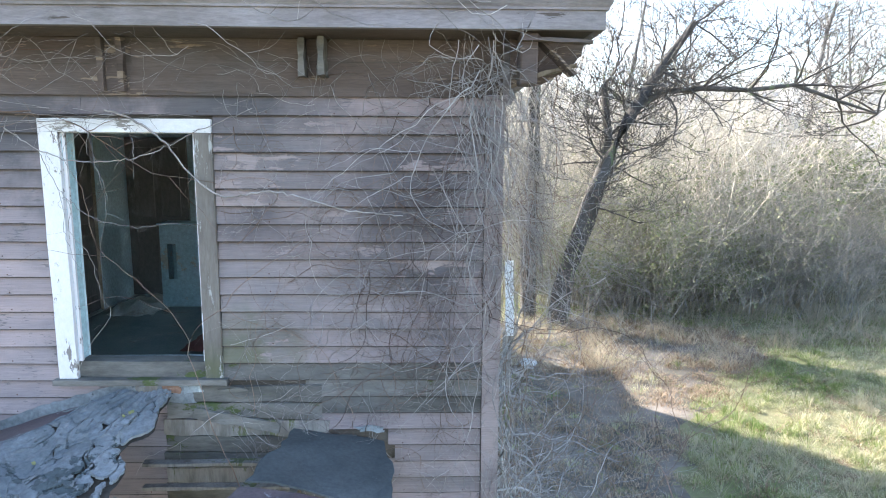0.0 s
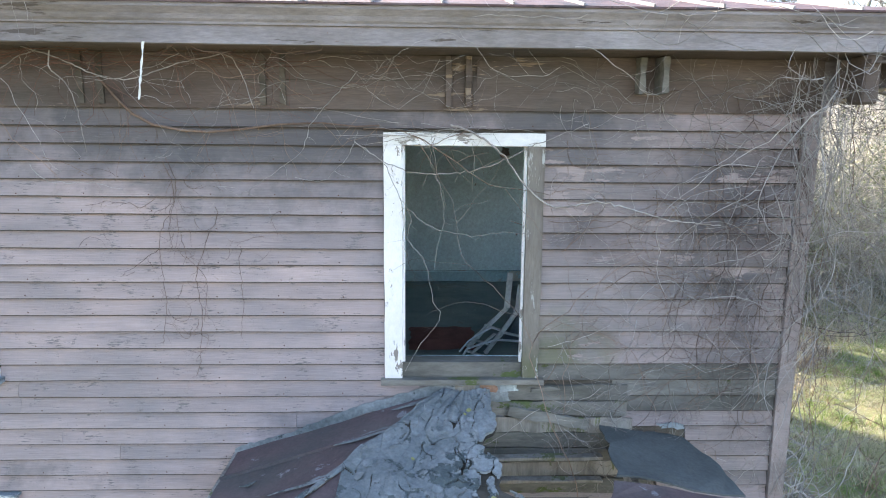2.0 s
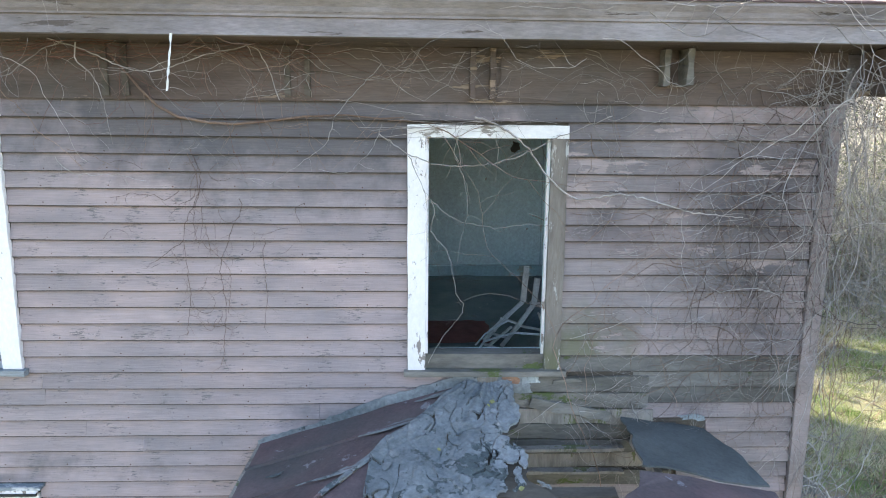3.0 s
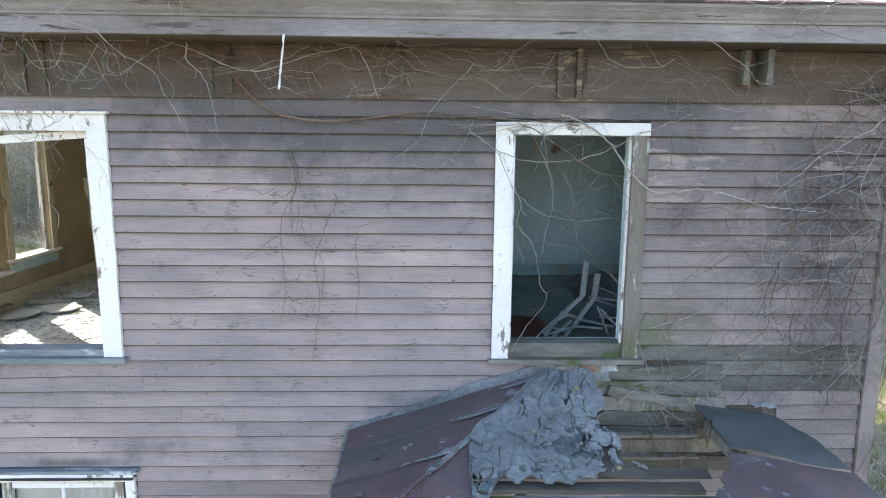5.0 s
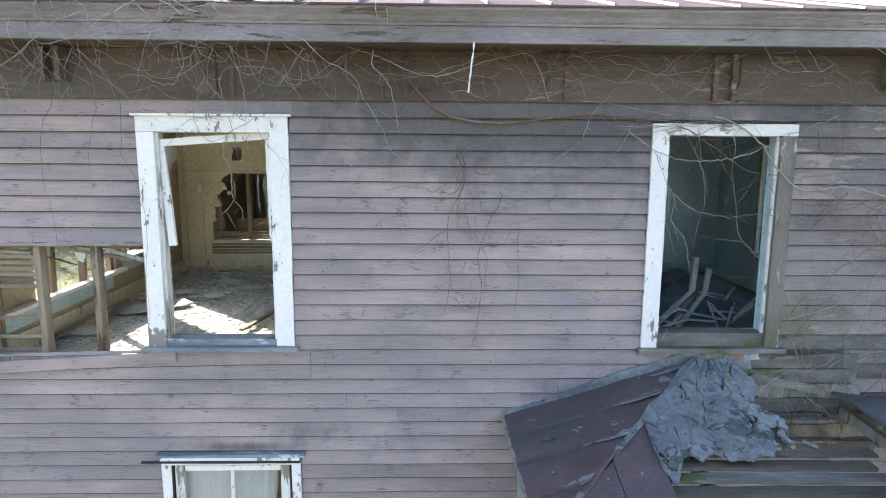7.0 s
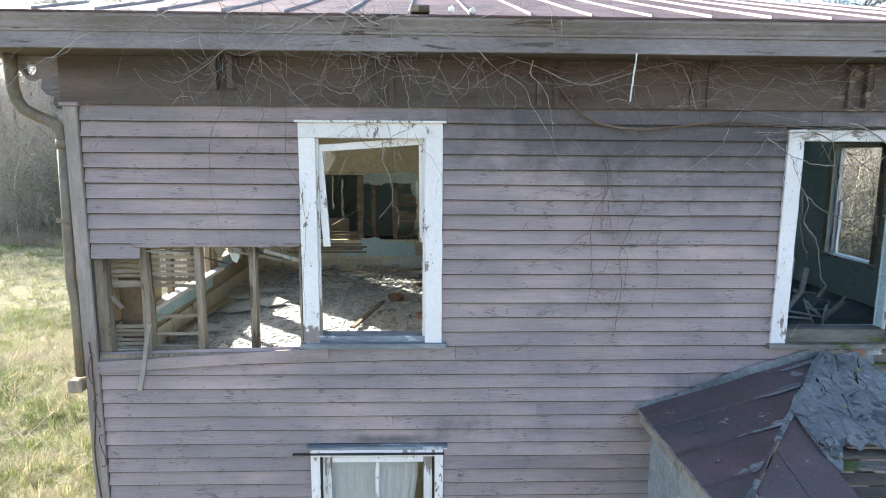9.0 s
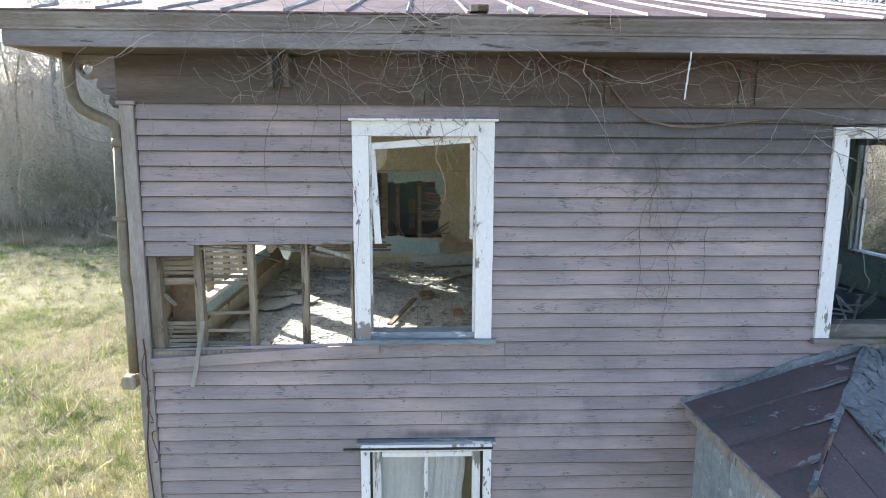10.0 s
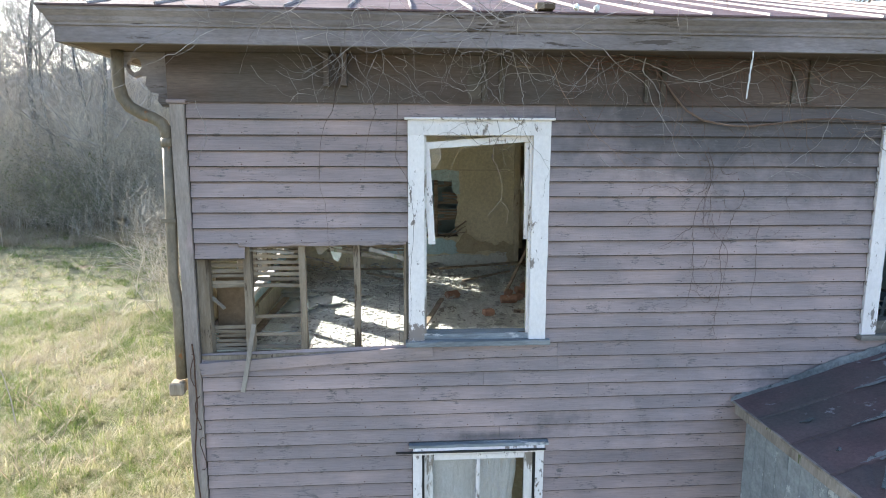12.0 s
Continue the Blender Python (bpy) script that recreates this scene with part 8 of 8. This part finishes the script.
def near_tree():
    """The leaning tree behind the corner, with one long limb to the side, and its vine-hung neighbour."""
    rng = random.Random(9)
    tree = thing("leaning_tree", "leaning dark tree with a long level limb, hung with vines", "tree")
    bx, by = 4.75, 19.6
    tr = Tubes()
    trunk = [Vector(p) for p in ((bx, by, -0.2), (bx + 0.15, by, 1.2), (bx + 0.55, by, 2.6), (bx + 0.9, by, 3.9), (bx + 1.4, by, 5.2), (bx + 2.0, by, 6.5), (bx + 2.9, by, 8.0), (bx + 3.9, by, 9.4))]
    tr.add(trunk, [0.36, 0.31, 0.28, 0.25, 0.22, 0.19, 0.15, 0.1], 9)
    fork = [Vector(p) for p in ((bx + 0.35, by + 0.1, 1.9), (bx + 0.95, by + 0.2, 3.2), (bx + 1.35, by + 0.3, 4.6), (bx + 1.5, by + 0.3, 6.0), (bx + 1.3, by + 0.3, 7.6))]
    tr.add(fork, [0.22, 0.2, 0.17, 0.14, 0.09], 8)
    tr.put("trunk", M_BARK, tree)
    limb = Tubes()
    lp = [Vector(p) for p in ((bx + 2.1, by, 6.75), (bx + 3.0, by, 7.35), (bx + 4.2, by - 0.2, 7.45), (bx + 5.6, by - 0.3, 7.4), (bx + 6.9, by - 0.4, 7.55), (bx + 8.2, by - 0.5, 7.1), (bx + 9.4, by - 0.6, 6.7))]
    limb.add(lp, [0.12, 0.1, 0.09, 0.08, 0.065, 0.05, 0.03], 6)
    limb.put("limb", M_BARK, tree)
    cr = Tubes()
    for p in lp[1:] * 5 + trunk[3:] * 6 + fork[2:] * 6:
        side = Vector((rng.uniform(-0.3, 1), rng.uniform(-0.7, 0.7), rng.uniform(-0.4, 0.9))).normalized()
        branch(cr, rng, p, side, rng.uniform(1.2, 3.0), 0.04, 3, 0.6, 0.3, 0.007)
    cr.put("crown", M_BARK, tree)
    vn = Tubes()
    for _ in range(26):
        p = rng.choice(trunk[1:6] + fork)
        creep(vn, rng, p + Vector((rng.uniform(-0.3, 0.3), -0.2, 0)), (rng.uniform(-0.4, 0.4), 0, rng.choice((-1, 1))), rng.uniform(1, 3), 0.012, None, 0.1, 0.5, 0.4, 2, 0.15)
    vn.put("vine_cover", M_TWIGDIM, tree)
    t2 = thing("vine_hung_tree", "slim tree wrapped in hanging vines beside the house", "tree")
    tr = Tubes()
    tr.add([Vector(p) for p in ((3.95, 20.4, -0.1), (3.9, 20.4, 2.2), (4.0, 20.4, 4.4), (3.93, 20.4, 7.0), (4.1, 20.5, 10.0))], [0.27, 0.25, 0.24, 0.22, 0.15], 8)
    tr.put("trunk", M_BARK, t2)
    st = Tubes()
    for _ in range(26):
        creep(st, rng, (3.97 + rng.uniform(-0.28, 0.28), 20.15 + rng.uniform(-0.1, 0.1), rng.uniform(0, 4)), (rng.uniform(-0.12, 0.12), 0, 1), rng.uniform(2.5, 5.5), rng.uniform(0.02, 0.05), 20.2, 0.0, 0.4, 0.35, 2, 0.18, 0.2, 0.3)
    st.put("ivy_stem", M_TWIGDIM, t2)
    cr = Tubes()
    for _ in range(64):
        creep(cr, rng, (3.7 + rng.uniform(-1.2, 0.9), 19.9 + rng.uniform(-0.6, 0.4), rng.uniform(5.0, 9.0)), (rng.uniform(-0.3, 0.3), 0, -1), rng.uniform(2, 6), rng.uniform(0.012, 0.024), None, 0.25, 0.45, 0.5, 2, 0.16, 0.03, 0.12)
    for _ in range(10):
        branch(cr, rng, (3.97, 20.4, rng.uniform(5, 9.5)), Vector((rng.uniform(-1, 1), rng.uniform(-1, 1), 0.5)).normalized(), rng.uniform(1.2, 2.4), 0.04, 2, 0.6, 0.3, 0.005)
    cr.put("vine_cover", M_TWIGDIM, t2)


near_tree()


# ---- bare ground beside the house ----
PATCH = [(1.2, 4.5), (4.2, 6.5), (5.2, 10.5), (7.0, 13.5), (9.8, 16.0), (10.5, 18.8), (6.0, 20.6), (2.0, 19.6), (1.2, 17.0)]


def in_patch(x, y):
    inside = False
    for (x0, y0), (x1, y1) in zip(PATCH, PATCH[1:] + PATCH[:1]):
        if (y0 > y) != (y1 > y) and x < (x1 - x0) * (y - y0) / (y1 - y0) + x0:
            inside = not inside
    return inside


def bare_ground():
    verts, index, faces = [], {}, []
    step = 0.25
    for i in range(4, 46):
        for j in range(16, 86):
            x, y = i * step, j * step
            wx = x + 0.6 * noise.noise(Vector((x, y, 1))) + 0.3 * noise.noise(Vector((x * 4, y * 4, 2)))
            wy = y + 0.6 * noise.noise(Vector((x, y, 7))) + 0.3 * noise.noise(Vector((x * 4, y * 4, 9)))
            if not in_patch(wx, wy):
                continue
            quad = []
            for di, dj in ((0, 0), (1, 0), (1, 1), (0, 1)):
                k = (i + di, j + dj)
                if k not in index:
                    index[k] = len(verts)
                    vx, vy = k[0] * step, k[1] * step
                    verts.append((vx + 0.1 * noise.noise(Vector((vx * 5, vy * 5, 3))), vy + 0.1 * noise.noise(Vector((vx * 5, vy * 5, 4))), ground_height(vx, vy) + 0.012))
                quad.append(index[k])
            faces.append(quad)
    # sink the rim into the soil
    shared = [0] * len(verts)
    for q in faces:
        for i in q:
            shared[i] += 1
    verts = [(x, y, z - (0.05 if shared[i] < 4 else 0.0)) for i, (x, y, z) in enumerate(verts)]
    tagged(pydata_object("bare_ground", verts, faces, M_DIRT, smooth=True), "bare dirt with leaf litter beside the house", "ground", kind="structure")


bare_ground()


# ---- grass and weeds ----
def grow_grass():
    rng = np.random.default_rng(5)

    def field(name, areas, material, label, lo, hi, wide, litter=False):
        verts, faces = [], []
        for x0, x1, y0, y1, count, blades_each in areas:
            xs, ys = rng.uniform(x0, x1, count), rng.uniform(y0, y1, count)
            for x, y in zip(xs, ys):
                if XL - 0.2 < x < XR + 0.3 and 2.0 < y < 18.2:
                    continue
                if in_patch(x, y) != litter and rng.random() < (0.85 if not litter else 0.8):
                    continue
                z = ground_height(x, y)
                clump = 0.8 * noise.noise(Vector((x * 0.7, y * 0.7, 4))) + 0.9 * noise.noise(Vector((x * 2.1, y * 2.1, 8)))
                if clump < -0.15 and rng.random() < 0.6:
                    continue
                h0 = (lo + (hi - lo) * rng.random()) * (1.0 + 1.7 * max(-0.5, clump))
                for _ in range(blades_each):
                    a = rng.uniform(0, 6.28)
                    bx, by = x + rng.normal(0, 0.10), y + rng.normal(0, 0.10)
                    h = h0 * rng.uniform(0.6, 1.2)
                    lean = rng.uniform(0.7, 2.2) * h
                    dx, dy = math.cos(a), math.sin(a)
                    w = wide * rng.uniform(0.7, 1.4)
                    k = len(verts)
                    verts += [(bx - dy * w, by + dx * w, z - 0.02), (bx + dy * w, by - dx * w, z - 0.02),
                              (bx + dx * lean * 0.4 + dy * w * 0.7, by + dy * lean * 0.4 - dx * w * 0.7, z + h * 0.6), (bx + dx * lean * 0.4 - dy * w * 0.7, by + dy * lean * 0.4 + dx * w * 0.7, z + h * 0.6),
                              (bx + dx * lean, by + dy * lean, z + h)]
                    faces += [(k, k + 1, k + 2, k + 3), (k + 3, k + 2, k + 4)]
        tagged(pydata_object(name, verts, faces, material), label, "grass", kind="stuff")

    field("field_grass", [(-19, -7.2, 7, 20, 15000, 6), (-34, -8, 20, 42, 7500, 6), (1.4, 16, 7.5, 22, 11500, 6), (14, 30, 10, 26, 3000, 6)], M_GRASS,
          "tufted green and straw winter grass", 0.03, 0.09, 0.0044)
    # tussocks: arching blades that spread from one root
    verts, faces = [], []
    for x0, x1, y0, y1, count in ((-19, -7.2, 8, 20, 4600), (-32, -9, 20, 40, 2600), (1.6, 16, 8, 22, 2000)):
        for x, y in zip(rng.uniform(x0, x1, count), rng.uniform(y0, y1, count)):
            if (XL - 0.2 < x < XR + 0.3 and y < 18.2) or (in_patch(x, y) and rng.random() < 0.9):
                continue
            if noise.noise(Vector((x * 0.5, y * 0.5, 21))) + rng.normal(0, 0.2) < -0.5:
                continue
            size = rng.uniform(0.6, 1.35) * (1.0 + 0.5 * noise.noise(Vector((x * 0.9, y * 0.9, 31))))
            z = ground_height(x, y)
            for _ in range(62 if y < 15 else 40 if y < 21 else 22):
                a, f = rng.uniform(0, 6.28), rng.random()
                dx, dy = math.cos(a), math.sin(a)
                h = size * (0.17 - 0.1 * f) * rng.uniform(0.7, 1.15)
                reach = size * (0.1 + 0.27 * f) * rng.uniform(0.7, 1.2)
                bx, by = x + dx * 0.12 * size * f, y + dy * 0.12 * size * f
                w = 0.0028 * rng.uniform(0.7, 1.4) * (1.0 if y < 21 else 2.0)
                k = len(verts)
                verts += [(bx - dy * w, by + dx * w, z - 0.02), (bx + dy * w, by - dx * w, z - 0.02),
                          (bx + dx * reach * 0.5 + dy * w, by + dy * reach * 0.5 - dx * w, z + h), (bx + dx * reach * 0.5 - dy * w, by + dy * reach * 0.5 + dx * w, z + h),
                          (bx + dx * reach, by + dy * reach, z + h * rng.uniform(0.35, 0.8))]
                faces += [(k, k + 1, k + 2, k + 3), (k + 3, k + 2, k + 4)]
    tagged(pydata_object("grass_tussocks", verts, faces, M_GRASS), "clumped green and straw grass tussocks in the field", "grass", kind="stuff")
    field("dead_weeds", [(-40, -12, 33, 40, 3200, 8), (6, 24, 17, 24, 2200, 7), (-16, -7.2, 9, 20, 400, 6)], M_DRYGRASS, "tall brown dead weeds in the field", 0.15, 0.5, 0.008)
    field("leaf_litter", [(1.2, 10.6, 5, 20.6, 14000, 6)], M_LITTER, "short dead grass and brown leaf litter", 0.02, 0.10, 0.009, True)
    field("dead_tufts", [(2.5, 9.5, 15.0, 20.0, 420, 12)], M_DRYGRASS, "straw-coloured dead grass tufts", 0.15, 0.4, 0.006, True)


grow_grass()


# ---- small things outdoors ----
def yard_things():
    pail = thing("enamel_basin", "white enamel basin lying on the ground by the house", "basin")
    m = pose(3.15, 15.3, 0.16, -38, 12, 0)
    prof = ((0.0, -0.1), (0.15, -0.1), (0.17, -0.08), (0.205, 0.03), (0.225, 0.035), (0.225, 0.045), (0.195, 0.04), (0.16, -0.07), (0.0, -0.08))
    verts = [tuple(m @ Vector((r * math.cos(2 * math.pi * i / 24), r * math.sin(2 * math.pi * i / 24), z))) for r, z in prof for i in range(24)]
    faces = [(j * 24 + i, j * 24 + (i + 1) % 24, (j + 1) * 24 + (i + 1) % 24, (j + 1) * 24 + i) for j in range(len(prof) - 1) for i in range(24)]
    pydata_object("bowl", verts, faces, M_WHITE, pail, True)
    # Flat slate-blue disc, tilted with the bowl, fills its inside.
    bm = bmesh.new()
    bmesh.ops.create_cone(bm, cap_ends=True, segments=16, radius1=0.13, radius2=0.13, depth=0.012, matrix=m @ Matrix.Translation((0, 0, -0.06)))
    part("water", bm, M_PAD, pail, "slate-blue disc inside the basin")
    post = thing("side_porch_post", "grey post with peeling white paint beside the house", "post")
    part("post_shaft", box(1.40, 1.49, 6.5, 6.58, 0.0, 3.5, None, 0.008), M_BARE, post)
    part("white_board", rough_bar((1.47, 6.5, 3.48), (1.45, 6.5, 4.30), 0.09, 0.03, 4, 0.003, 8, (0, 1, 0)), M_CASING, post, "peeling white board on the post")
    part("bracket_arm", rough_bar((1.05, 6.55, 4.2), (1.42, 6.55, 4.2), 0.05, 0.05, 4, 0.003, 5), M_BARE, post)
    stalk = Tubes()
    stalk.add([Vector(p) for p in ((-12.9, 11.3, 0), (-12.95, 11.3, 0.6), (-13.05, 11.3, 1.1), (-13.2, 11.3, 1.45), (-13.35, 11.3, 1.5))], [0.014, 0.012, 0.01, 0.008, 0.005], 5)
    tagged(stalk.put("dry_stalk", M_TWIG), "tall dry weed stalk standing in the field", "stalk")
    rng = random.Random(6)
    t = Tubes()
    for _ in range(95):
        creep(t, rng, (rng.uniform(1.1, 1.9), rng.uniform(4.2, 9.0), rng.uniform(0.0, 0.5)), (rng.uniform(-0.3, 1), rng.uniform(-1, 0.3), rng.uniform(0.2, 1)), rng.uniform(1.0, 2.8), rng.uniform(0.006, 0.016), None, 0.12, 0.5, 0.4, 2, 0.1)
    tagged(t.put("fallen_branches", M_VINE), "heap of fallen grey branches beside the house", "branches", kind="stuff")
    for k, (p, q) in enumerate((((1.15, 4.6, 0.9), (2.3, 4.9, 0.05)), ((1.12, 5.2, 1.3), (2.1, 5.6, 0.05)), ((1.2, 6.3, 0.5), (2.4, 5.8, 0.08)))):
        ob = mesh_object("fallen_plank", rough_bar(p, q, 0.2, 0.025, 500 + k, 0.004, 8), M_SHEATH)
        tagged(ob, "dark weathered plank leaning against the house side", "plank", "fallen planks")


yard_things()
